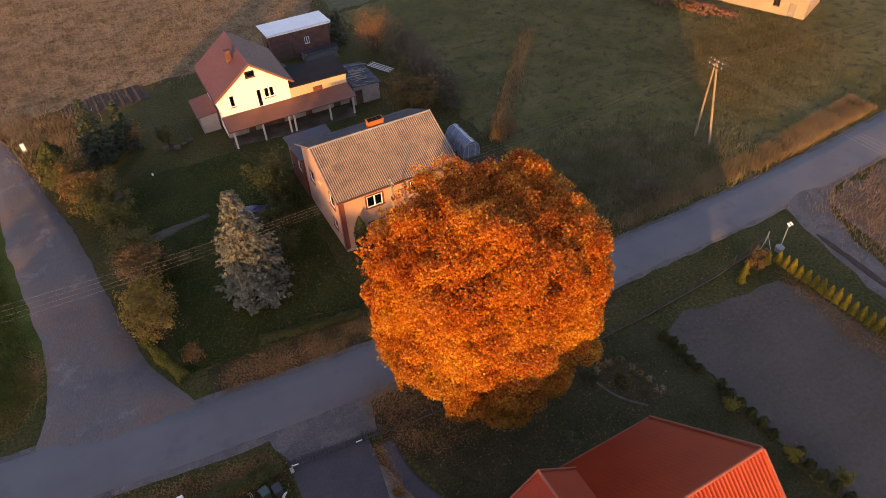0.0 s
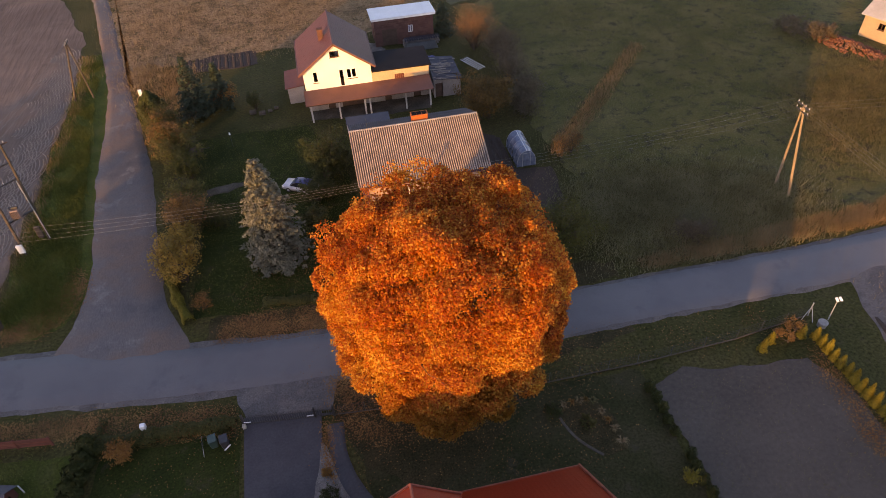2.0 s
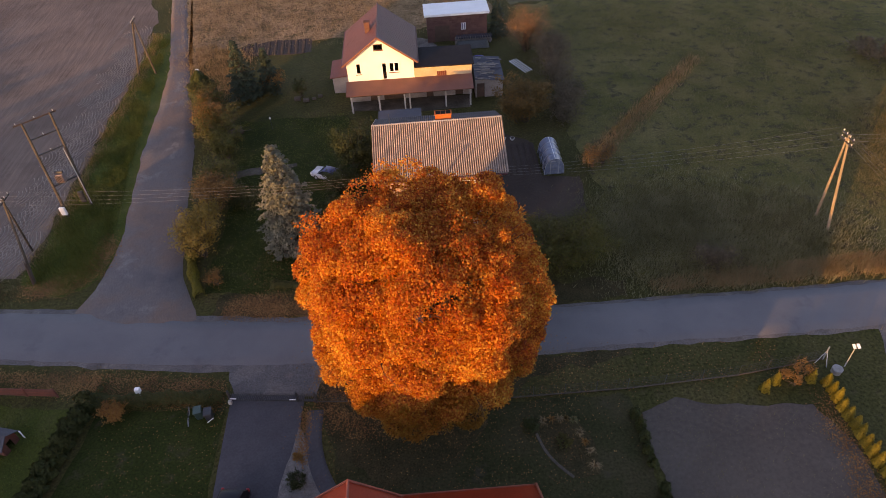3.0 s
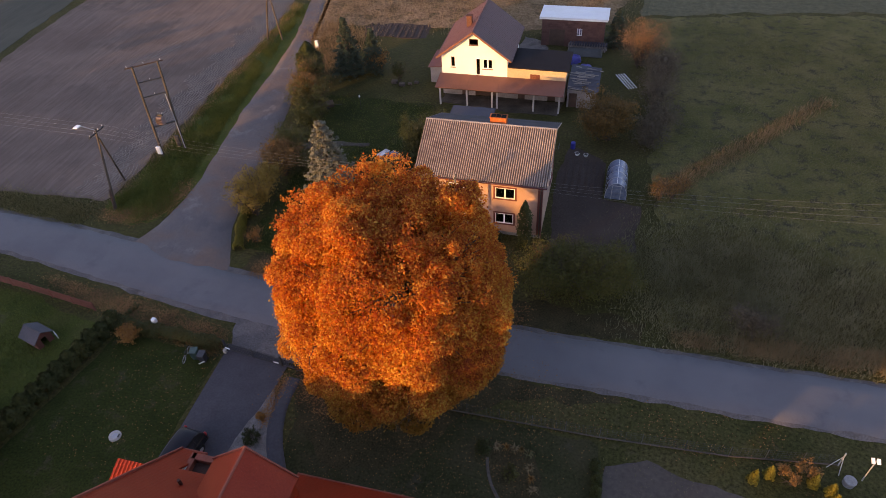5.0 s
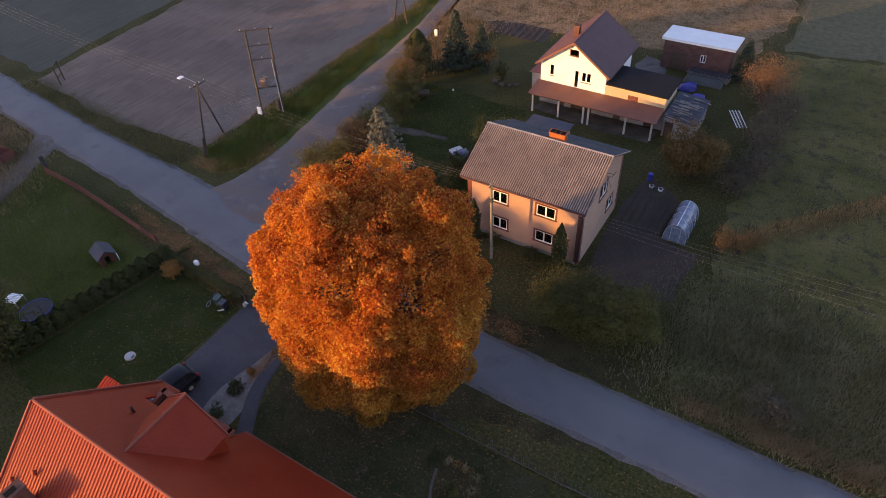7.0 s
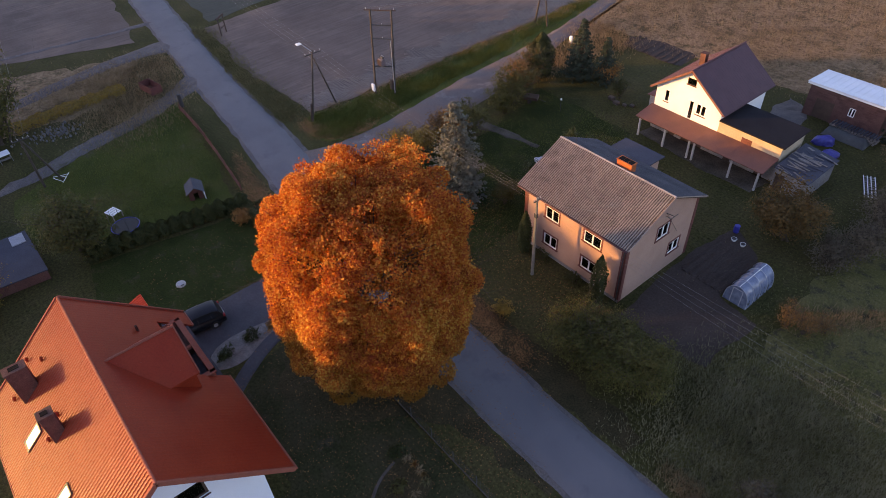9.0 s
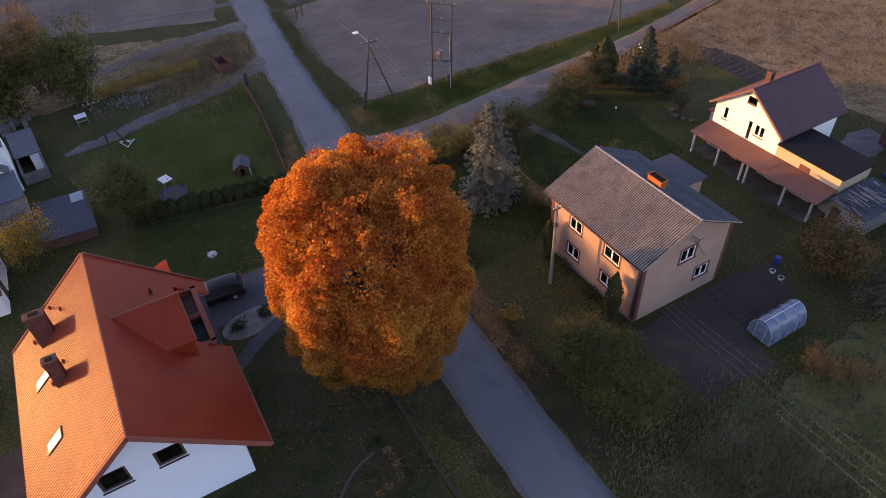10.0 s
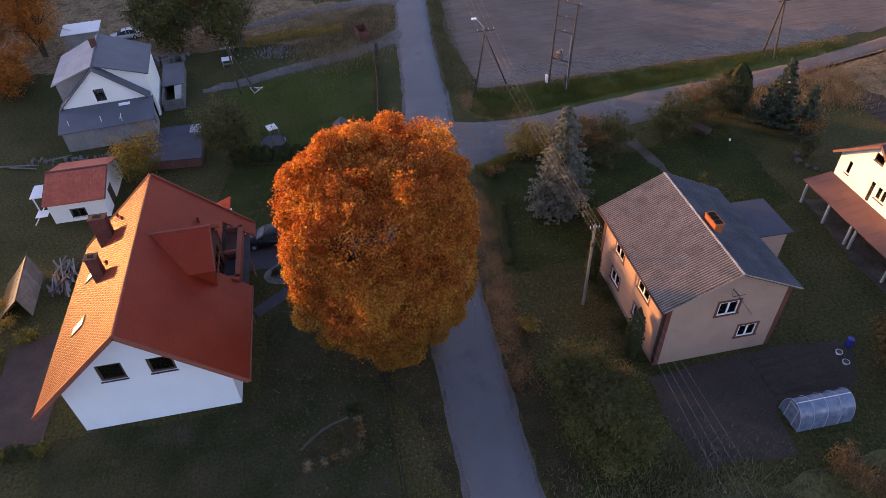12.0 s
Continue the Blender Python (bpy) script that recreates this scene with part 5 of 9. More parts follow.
# ---- farther houses ----
def grey_house():
    """x runs along its front, y to its back."""
    at = pose(-19.9, -8.4, 0, 0, 0, 95)
    h = thing("grey_roof_house", "white house with grey sheet roofs and a low front block", "house", at=at)
    wall("front_wall", "x", 0, 0.3, 0, 10.4, 0, lambda u: 2.6, M["grey_render"], h)
    wall("side_wall", "y", 0, 0.3, 0, 4, 0, lambda u: 2.6 + u * 0.22, M["grey_render"], h)
    wall("side_wall", "y", 10.4, -0.3, 0, 4, 0, lambda u: 2.6 + u * 0.22, M["grey_render"], h, [(1.0, 2.2, 0.9, 2.0)])
    part("low_roof", sheet([(-0.3, -0.35, 2.68), (10.7, -0.35, 2.68), (10.7, 3.98, 3.68), (-0.3, 3.98, 3.68)], 0.1), M["grey_roof"], h, "low grey front roof")
    px, pz, e = 5.0, 8.2, 3.75
    top = lambda u: pz - 0.15 - (pz - e) * abs(u - px) / 5.2
    wall("gable_wall", "x", 4.0, 0.3, 0.2, 10.0, 0, top, M["white"], h, [(4.2, 5.4, 4.0, 5.6)], (px,), "white front gable")
    window(h, "x", 4.0, -1, 4.2, 5.4, 4.0, 5.6, M["dark_wood"], 1, M["white_plastic"], M["white_plastic"], 0.1)
    for s in (-1, 1):
        c = [(px + s * 5.3, 3.65, e - 0.1), (px, 3.65, pz), (px, 5.6, pz), (px + s * 5.3, 5.6, e - 0.1)]
        bm = bmesh.new()
        hexa(bm, [(x, y, z - 0.14) for x, y, z in c] + c)
        bmesh.ops.recalc_face_normals(bm, faces=bm.faces[:])
        part("gable_slope", bm, M["grey_roof"], h, "dark grey gable roof edge")
    # long side roofs at a low pitch, over white and bare walls
    wall("wing_wall", "x", 5.3, 0.25, 5.4, 10.5, 2.6, lambda u: 8.15 - (u - 5.0) * 0.34, M["white"], h, label="white wall of the upper wing")
    wall("wing_wall", "x", 5.3, 0.25, 0.1, 4.6, 2.6, lambda u: 6.5 + u * 0.32, M["grey_render"], h, label="bare grey wall of the upper wing")
    wall("wing_wall", "y", 10.5, -0.25, 5.55, 13.2, 0, lambda u: 6.15, M["white"], h, trim=False)
    wall("wing_wall", "y", 0.1, 0.25, 5.55, 13.2, 0, lambda u: 6.35, M["grey_render"], h, trim=False)
    wall("back_wall", "x", 13.45, -0.25, 0.1, 10.5, 0, lambda u: 8.2 - abs(u - 5.0) * 0.36, M["white"], h, (), (5.0,))
    # Left slope is toned paler than the right for the light of the sky.
    for x, z, m, lab in ((-0.35, 6.4, M["pale_roof"], "weathered roof slope, toned pale for skylight"), (10.85, 6.2, M["grey_roof"], "dark grey roof slope")):
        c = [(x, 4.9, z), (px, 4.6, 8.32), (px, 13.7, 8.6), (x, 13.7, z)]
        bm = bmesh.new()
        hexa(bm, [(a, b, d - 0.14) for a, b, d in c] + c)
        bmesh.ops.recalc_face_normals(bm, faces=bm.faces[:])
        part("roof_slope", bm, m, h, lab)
    part("ridge_cap", beam((px, 4.6, 8.34), (px, 13.7, 8.62), 0.1), M["grey_roof"], h)
    ch = part("chimney", solid(4.5, 5.2, 9.9, 10.5, 7.6, 9.4, 0.02), M["brick"], h, "short brick chimney")
    part("chimney_cap", solid(4.43, 5.27, 9.83, 10.57, 9.4, 9.5), M["brick"], ch)
    part("vent_grille", sheet([(6.6, 3.0, 3.5), (7.9, 3.0, 3.5), (7.9, 3.45, 3.62), (6.6, 3.45, 3.62)], 0.05), M["white_plastic"], h)
    for x, y in ((0.9, 0.9), (4.6, 0.7)):
        part("roof_pipe", beam((x, y, 2.8), (x + 0.1, y - 0.1, 3.7), 0.05), M["white_plastic"], h)
    d = bmesh.new()
    bmesh.ops.create_cone(d, cap_ends=True, segments=16, radius1=0.42, radius2=0.36, depth=0.06, matrix=pose(7.0, 0.3, 3.5, 0, -62, 0))
    tube(d, (7.0, 0.3, 2.7), (7.0, 0.3, 3.5), 0.03)
    part("satellite_dish", d, M["white_plastic"], h, "white satellite dish")
    n = thing("rear_store", "flat store with a pale sheet roof behind the house", "shed", at=at)
    part("body", solid(-3.8, 1.1, 30.2, 33.6, 0, 2.9), M["grey_render"], n)
    part("roof", sheet([(-4.1, 29.9, 3.0), (1.4, 29.9, 3.0), (1.4, 33.9, 3.15), (-4.1, 33.9, 3.15)], 0.1), M["metal_roof"], n, "pale sheet roof")
    # open concrete pen beside the house
    p = thing("concrete_pen", "open concrete store with a half-fallen roof", "shed", at=at)
    for a, b, c, d in ((10.9, 13.6, 6.4, 6.6), (10.9, 11.1, 6.6, 17.4), (13.4, 13.6, 6.6, 17.4), (11.1, 13.4, 17.2, 17.4)):
        part("wall", solid(a, b, c, d, 0, 1.4), M["rubble"], p)
    part("roof_slab", solid(10.8, 13.7, 10.6, 17.5, 1.4, 1.52), M["grey_roof"], p)
    part("leaning_sheet", sheet([(12.6, 6.6, 1.25), (13.4, 6.6, 1.3), (13.4, 10.6, 1.4), (12.4, 10.6, 1.4)], 0.05), M["concrete"], p)
    # low flat-roofed store in front
    n = thing("yard_store", "low store with a wide dark felt roof", "shed")
    ring = [(-20.6, 2.6), (-20.6, 7.7), (-12.8, 7.9), (-13.4, 0.7), (-19.2, -1.7), (-19.2, 2.6)]
    for name, z0, z1, grow, m in (("body", 0.0, 1.1, 1.0, M["shed_brick"]), ("roof", 1.1, 1.22, 1.03, M["felt"])):
        bm = bmesh.new()
        lo = [bm.verts.new((-17 + (x + 17) * grow, 3 + (y - 3) * grow, z0)) for x, y in ring]
        hi = [bm.verts.new((-17 + (x + 17) * grow, 3 + (y - 3) * grow, z1)) for x, y in ring]
        bm.faces.new(lo)
        bm.faces.new(hi[::-1])
        for i in range(len(ring)):
            j = (i + 1) % len(ring)
            bm.faces.new((lo[i], lo[j], hi[j], hi[i]))
        bmesh.ops.recalc_face_normals(bm, faces=bm.faces[:])
        part(name, bm, m, n)
    part("hatch", solid(-20.4, -18.6, 6.2, 7.5, 1.225, 1.3), M["pale_roof"], n, "pale patch of roofing sheet")


def tile_hut():
    h = thing("tile_roof_hut", "small white outbuilding with a red clay tile roof", "outbuilding")
    x0, x1, y0, y1, rx, rz, ez = -13.0, -5.5, -6.7, -1.1, -9.25, 4.0, 2.55
    rise = (rz - ez) / (rx - (x0 - 0.3))
    under = lambda x: rz - 0.14 - rise * abs(x - rx)
    for y, t in ((y0, 0.25), (y1, -0.25)):
        wall("gable_wall", "x", y, t, x0, x1, 0, under, M["white"], h, [(-9.0, -7.4, 0, 2.1)] if y == y1 else (), (rx,))
    for x, t in ((x0, 0.25), (x1, -0.25)):
        wall("side_wall", "y", x, t, y0, y1, 0, lambda u: under(x0), M["white"], h, [(-4.7, -3.3, 0.5, 1.5)] if x == x1 else ())
    window(h, "y", x1, 1, -4.7, -3.3, 0.5, 1.5, M["dark_metal"], 2, border=M["dark_metal"], wide=0.08)
    part("door", solid(-8.97, -7.43, y1 - 0.12, y1 - 0.06, 0.02, 2.08), M["dark_wood"], h)
    tm = tile_mesh(0.28, 0.34, M["hut_tile"])
    for s, e in ((1, x1 + 0.35), (-1, x0 - 0.35)):
        a = [(e, y0 - 0.3, ez), (e, y1 + 0.3, ez), (rx, y1 + 0.3, rz), (rx, y0 - 0.3, rz)]
        bm = bmesh.new()
        hexa(bm, [(x, y, z - 0.1) for x, y, z in a] + a)
        bmesh.ops.recalc_face_normals(bm, faces=bm.faces[:])
        r = part("roof_slope", bm, M["hut_tile"], h, "red clay tile slope")
        fr = slope_frame((e, y0 - 0.3 if s > 0 else y1 + 0.3, ez), (0, s, 0), (rx - e, 0, rz - ez))
        ln = math.hypot(rx - e, rz - ez)
        for i in range(int(6.2 / 0.28)):
            for j in range(int(ln / 0.34)):
                if s < 0:
                    continue
                ob = new("roof_tile", tm)
                ob.parent = r
                ob.matrix_local = fr @ pose(i * 0.282, j * 0.34, 0.03)
    part("ridge_cap", beam((rx, y0 - 0.3, rz + 0.03), (rx, y1 + 0.3, rz + 0.03), 0.12), M["maroon"], h)
    for y in (y0 - 0.32, y1 + 0.32):
        part("verge_board", plank((x1 + 0.35, y, ez - 0.03), (rx, y, rz - 0.03), 0.05, 0.2), M["maroon"], h)


def farm_house():
    h = thing("yellow_farmhouse", "sunlit pale yellow farmhouse with small dark windows", "house", at=pose(87.6, 71.2, 0, 0, 0, -67.5))
    holes = [(2.2, 3.1, 1.6, 2.5), (6.2, 6.9, 1.7, 2.4), (9.6, 10.6, 1.2, 2.3), (12.0, 13.0, 0.0, 2.1)]
    wall("front_wall", "x", 0, 0.35, 0, 14.5, 0, lambda u: 3.4, M["farm_render"], h, holes)
    for u, t in ((0, 0.35), (14.5, -0.35)):
        wall("gable_wall", "y", u, t, 0, 8, 0, lambda v: 3.4 + 2.6 * (1 - abs(v - 4) / 4), M["farm_render"], h, (), (4.0,))
    wall("back_wall", "x", 8, -0.35, 0, 14.5, 0, lambda u: 3.4, M["farm_render"], h)
    for a, b, c, d in holes[:3]:
        window(h, "x", 0, -1, a, b, c, d, M["dark_wood"], 2, M["brick"])
    part("door", solid(12.03, 12.97, 0.1, 0.16, 0.02, 2.08), M["old_wood"], h)
    for a in (-0.5, 8.5):
        c = [(-0.4, a, 3.2), (14.9, a, 3.2), (14.9, 4, 6.3), (-0.4, 4, 6.3)]
        bm = bmesh.new()
        hexa(bm, [(x, y, z - 0.12) for x, y, z in c] + c)
        bmesh.ops.recalc_face_normals(bm, faces=bm.faces[:])
        part("roof_slope", bm, M["pale_roof"], h)
    p = bmesh.new()
    for k in range(420):
        a, r = random.uniform(0, 6.28), random.uniform(0, 1) ** 0.6
        x, y = 1.2 + 5.2 * r * math.cos(a), -4.4 + 2.2 * r * math.sin(a)
        bmesh.ops.create_icosphere(p, subdivisions=1, radius=random.uniform(0.1, 0.34), matrix=pose(x, y, 0.05 + 0.75 * (1 - r), random.uniform(0, 90), random.uniform(0, 90), 0) @ Matrix.Diagonal((1, random.uniform(0.5, 1), random.uniform(0.35, 0.7), 1)))
    ob = part("rubble_heap", p, M["rubble_red"])
    ob.matrix_world = pose(87.6, 71.2, 0, 0, 0, -67.5)
    tagged(ob, "heap of broken red brick rubble by the farmhouse", "rubble", kind="stuff")


grey_house()
tile_hut()
farm_house()

# ---- trees and shrubs ----
def limb(bm, p, d, length, r, depth, gen, tips, bend=0.25, sides=7):
    """A tapered, bent limb that forks; notes where its twigs end."""
    n = 4
    q, dirn = Vector(p), Vector(d).normalized()
    for k in range(n):
        nd = (dirn + Vector((gen.normal(0, bend), gen.normal(0, bend), gen.normal(0.06, bend * 0.6))) * 0.5).normalized()
        e = q + nd * length / n
        ra, rb = r * (1 - 0.55 * k / n), r * (1 - 0.55 * (k + 1) / n)
        tube(bm, q, e, ra, rb, sides, caps=False)
        q, dirn = e, nd
        if depth > 0 and k >= 1:
            side = dirn.orthogonal().normalized()
            side.rotate(Matrix.Rotation(gen.uniform(0, 6.28), 3, dirn))
            limb(bm, q, (dirn * 0.75 + side * gen.uniform(0.5, 0.9)), length * gen.uniform(0.5, 0.72), rb * 0.7, depth - 1, gen, tips, bend, max(4, sides - 1))
    tips.append((q, dirn))


def big_tree():
    gen = np.random.default_rng(21)
    t = thing("maple_tree", "large broad autumn tree with dense orange and golden leaves", "tree", at=pose(17.7, 26.1, 0))
    rx, ry, top_z, low_z, cz, p = 7.8, 6.8, 8.0, 7.9, 10.5, 4.8
    bm, tips = bmesh.new(), []
    for k in range(8):
        a = k * 2 * math.pi / 8 + gen.uniform(-0.3, 0.3)
        tube(bm, (math.cos(a) * 0.75, math.sin(a) * 0.75, -0.1), (math.cos(a) * 0.2, math.sin(a) * 0.2, 1.5), 0.2, 0.3, 6)
    tube(bm, (0, 0, -0.1), (0.05, 0.0, 2.2), 0.62, 0.5, 14)
    tube(bm, (0.05, 0, 2.2), (0.0, 0.1, 4.6), 0.5, 0.44, 14)
    part("trunk", bm, M["bark"], t, "stout grey-brown trunk", True)
    for k in range(9):
        a = k * 2 * math.pi / 9 + gen.uniform(-0.3, 0.3)
        lean = gen.uniform(0.25, 0.75) if k else 0.1
        bm = bmesh.new()
        limb(bm, (math.cos(a) * 0.15, math.sin(a) * 0.15, gen.uniform(3.4, 4.6)), (math.cos(a) * lean, math.sin(a) * lean, 1.0), gen.uniform(5.6, 6.8), 0.26, 3, gen, tips)
        part("limb", bm, M["bark"], t)
    # sprays of leaves all through the crown's outer shell, thicker in small boughs, thin where limbs show
    def reach(d):
        z = d[:, 2] / np.where(d[:, 2] < 0, low_z, top_z)
        r = (np.hypot(d[:, 0] / rx, d[:, 1] / ry) ** p + np.abs(z) ** p) ** (-1 / p)
        lump = np.array([noise.noise(Vector(x * 2.3)) for x in d]) * 0.13 + np.array([noise.noise(Vector(x * 5.3 + 9)) for x in d]) * 0.1
        return r * (1 + lump)

    def settle(q):
        low = np.clip(-q[:, 2] / low_z, 0, 1)
        q[:, :2] *= (1 - 0.1 * low ** 2.0)[:, None]
        lean = q[:, 0] + q[:, 1]                 # a little flattened from the south-west
        q[:, :2] -= (0.02 * lean)[:, None]
        q[:, 2] += cz
        return q

    def bare(d):
        """How open the crown is: the high east side shows its limbs."""
        open_side = np.clip(1 - np.linalg.norm(d - np.array((0.68, -0.08, 0.72)), axis=1) / 0.62, 0, 1)
        return np.array([noise.noise(Vector(x * 3.4 + 31)) for x in d]) + 0.62 * open_side

    # boughs: domes of leaves with dark gaps between them
    want, kept = 430, np.empty((0, 3))
    while len(kept) < want:
        e = unit(gen.normal(0, 1, (14, 3)))
        gap = np.min(np.linalg.norm(e[:, None] - kept[None], axis=2), axis=1) if len(kept) else np.ones(14)
        kept = np.concatenate([kept, e[int(np.argmax(gap))][None]])
    c = settle(kept * (reach(kept) * gen.uniform(0.83, 0.96, want))[:, None])
    thin = bare(kept)
    pts, outs = [], []
    for i in range(want):
        size = gen.uniform(0.75, 1.4)
        k = int(660 * size * size * (0.22 if thin[i] > 0.32 else 1.0))
        e = unit(gen.normal(0, 1, (k, 3)) + kept[i] * 0.75 + np.array((0, 0, 0.25)))
        q = e * (size * gen.uniform(0.55, 1.0, k) ** 0.5)[:, None] * np.array((1.0, 1.0, 0.66))
        pts.append(c[i] + q + gen.normal(0, 0.07, (k, 3)))
        outs.append(unit(e + kept[i] * 0.4 + np.array((0, 0, 0.25))))
    # loose sprays that break the outline
    d = unit(gen.normal(0, 1, (2600, 3)))
    tip = settle(d * (reach(d) * gen.uniform(0.92, 1.035, 2600))[:, None])
    open_tip = bare(d)
    for i in range(2600):
        if open_tip[i] > 0.4:
            continue
        k = int(gen.uniform(16, 44))
        pts.append(tip[i] + gen.normal(0, 0.17, (k, 3)) - d[i] * gen.uniform(0, 0.4, k)[:, None])
        outs.append(unit(gen.normal(0, 0.6, (k, 3)) + d[i] + np.array((0, 0, 0.3))))
    twig = bmesh.new()
    e = unit(gen.normal(0, 1, (1500, 3)))
    e = e[bare(e) > 0.26]
    root = settle(e * (reach(e) * 0.66)[:, None])
    tip = settle(e * (reach(e) * gen.uniform(0.84, 0.97, len(e)))[:, None]) + gen.normal(0, 0.45, (len(e), 3))
    for a, b in zip(root, tip):
        tube(twig, a, b, 0.055, 0.016, 4, False)
    tagged(part("twig_spray", twig, M["bark"], t), kind="stuff")
    m = 80000
    e = unit(gen.normal(0, 1, (m, 3)))
    e = e[bare(e) < gen.uniform(0.12, 0.5, m)]
    m = len(e)
    pts.append(settle(e * (reach(e) * (0.87 - 0.25 * gen.uniform(0, 1, m) ** 1.3))[:, None]) + gen.normal(0, 0.12, (m, 3)))
    outs.append(e + np.array((0, 0, 0.3)))
    pts, outs = np.concatenate(pts), np.concatenate(outs)
    # leaves cut away low on the north-west side to let a sun streak pass
    across = pts[:, 0] * SUN_SIDE.x + pts[:, 1] * SUN_SIDE.y
    keep = ~((np.abs(across + 3.5) < 1.5) & (pts[:, 2] < 7.0))
    v, f = leaf_cards(pts[keep], outs[keep], 0.135, 0.85, 1.15, gen)
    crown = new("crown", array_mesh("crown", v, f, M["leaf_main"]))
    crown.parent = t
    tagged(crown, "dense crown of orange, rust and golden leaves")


def conifer(name, at, height, radius, mat, label, whorls=22, per=13, cards=40, size=0.22, seed=1, base=0.04, group="", full=0.7):
    """A spruce: whorls of fingered branches that dip and lift at the tips, with dark gaps between the layers."""
    gen = np.random.default_rng(seed)
    t = thing(name, label, "tree", group, at=pose(*at))
    part("trunk", beam((0, 0, -0.05), (0, 0, height * 0.97), height * 0.016 + 0.02, 0.02, 8), M["bark"], t)
    pts, outs = [], []
    bm = bmesh.new()
    for w in range(whorls):
        f = base + (1 - base) * (w / whorls) ** 0.92
        L = (radius * (1 - f) ** full * gen.uniform(0.88, 1.08) + 0.12) * (0.86 if w < 2 else 1.0)
        m = max(5, int(per * (1 - f * 0.5)))
        off = gen.uniform(0, 6.28)
        for k in range(m):
            a = off + 2 * math.pi * k / m + gen.normal(0, 0.14)
            l = L * gen.uniform(0.72, 1.12)
            z = height * f + gen.normal(0, 0.09)
            dirn = np.array((math.cos(a), math.sin(a), 0.0))
            side = np.array((-dirn[1], dirn[0], 0.0))
            bend = lambda s: l * (-0.42 * s + 0.3 * s * s) + 0.02
            tube(bm, (0, 0, z), (dirn[0] * l * 0.5, dirn[1] * l * 0.5, z + bend(0.5)), 0.015 + 0.008 * l, 0.012, 4, False)
            tube(bm, (dirn[0] * l * 0.5, dirn[1] * l * 0.5, z + bend(0.5)), (dirn[0] * l * 0.92, dirn[1] * l * 0.92, z + bend(0.92)), 0.012, 0.006, 4, False)
            for g in range(max(3, int(l / 0.3))):
                s0 = gen.uniform(0.25, 0.95)
                n = max(3, int(cards * 0.16))
                reach_out = 0.4 * l * (1.02 - s0) + 0.12
                v = gen.uniform(0, 1, n)
                sgn = 1 if g % 2 else -1
                q = dirn[None] * (l * s0 + 0.45 * reach_out * v)[:, None] + side[None] * (sgn * reach_out * v)[:, None]
                q[:, 2] = z + bend(s0) - 0.16 * reach_out * v + gen.normal(0, 0.035, n)
                pts.append(q)
                outs.append(np.tile(dirn * 0.45 + np.array((0, 0, 0.9)), (n, 1)))
            n = max(3, int(cards * 0.2))
            s1 = gen.uniform(0.55, 1.05, n)
            q = dirn[None] * (l * s1)[:, None] + side[None] * gen.normal(0, 0.05, n)[:, None]
            q[:, 2] = z + bend(s1) + gen.normal(0.02, 0.04, n)
            pts.append(q)
            outs.append(np.tile(dirn * 0.6 + np.array((0, 0, 0.8)), (n, 1)))
    tagged(part("branch_whorl", bm, M["bark"], t), kind="stuff")
    v, f = leaf_cards(np.concatenate(pts), np.concatenate(outs), size, 0.45, 1.5, gen)
    ob = new("crown", array_mesh("crown", v, f, mat))
    ob.parent = t
    return t


def shrub(name, at, size, mat, label, count=2600, leaf=0.13, seed=1, lumps=26, stems=9, category="shrub", group="", hollow=0.55, bare=0.0):
    """A many-stemmed bush: stems from the foot and clumps of leaves with gaps. size: half width in x and y, and height."""
    gen = np.random.default_rng(seed)
    t = thing(name, label, category, group, at=pose(*at))
    sx, sy, h = size
    tips = []
    for k in range(stems):
        a = gen.uniform(0, 6.28)
        bm = bmesh.new()
        limb(bm, (gen.normal(0, 0.1 * sx), gen.normal(0, 0.1 * sy), -0.05), (math.cos(a) * sx * 0.7, math.sin(a) * sy * 0.7, h), h * 0.75, 0.02 + 0.012 * h, 2, gen, tips, 0.3, 5)
        part("stem", bm, M["bark"], t)
    lumps = int(lumps * 1.6)
    d = unit(gen.normal(0, 1, (lumps, 3)) + np.array((0, 0, 0.25)))
    rad = gen.uniform(hollow * 0.8, 1.0, lumps)
    swell = np.array([1 + 0.32 * noise.noise(Vector(e * 1.7 + seed)) for e in d])
    c = d * (rad * swell)[:, None] * np.array((sx, sy, h * 0.46)) * 0.9
    c[:, 2] += h * 0.52
    ends = np.array([tuple(q) for q, _ in tips])
    ends = ends[(np.abs(ends[:, 0]) < sx * 1.1) & (np.abs(ends[:, 1]) < sy * 1.1) & (ends[:, 2] < h * 1.05)]
    c = np.concatenate([c, ends])
    share = gen.uniform(0.25, 1.75, len(c)) * max(4, count / len(c))
    pts, outs = [], []
    for q, k in zip(c, share.astype(int)):
        e = gen.normal(0, 1, (k, 3))
        pts.append(q + e * gen.uniform(0.1, 0.21) * min(sx, sy, h * 0.6) * np.array((1, 1, 0.7)))
        outs.append(unit(e) + unit((q - np.array((0, 0, h * 0.4)))[None])[0] * 0.6 + np.array((0, 0, 0.2)))
    pts = np.concatenate(pts)
    keep = pts[:, 2] > 0.03
    v, f = leaf_cards(pts[keep], np.concatenate(outs)[keep], leaf, 0.6, 1.25, gen)
    ob = new("leaves", array_mesh("leaves", v, f, mat))
    ob.parent = t
    return t


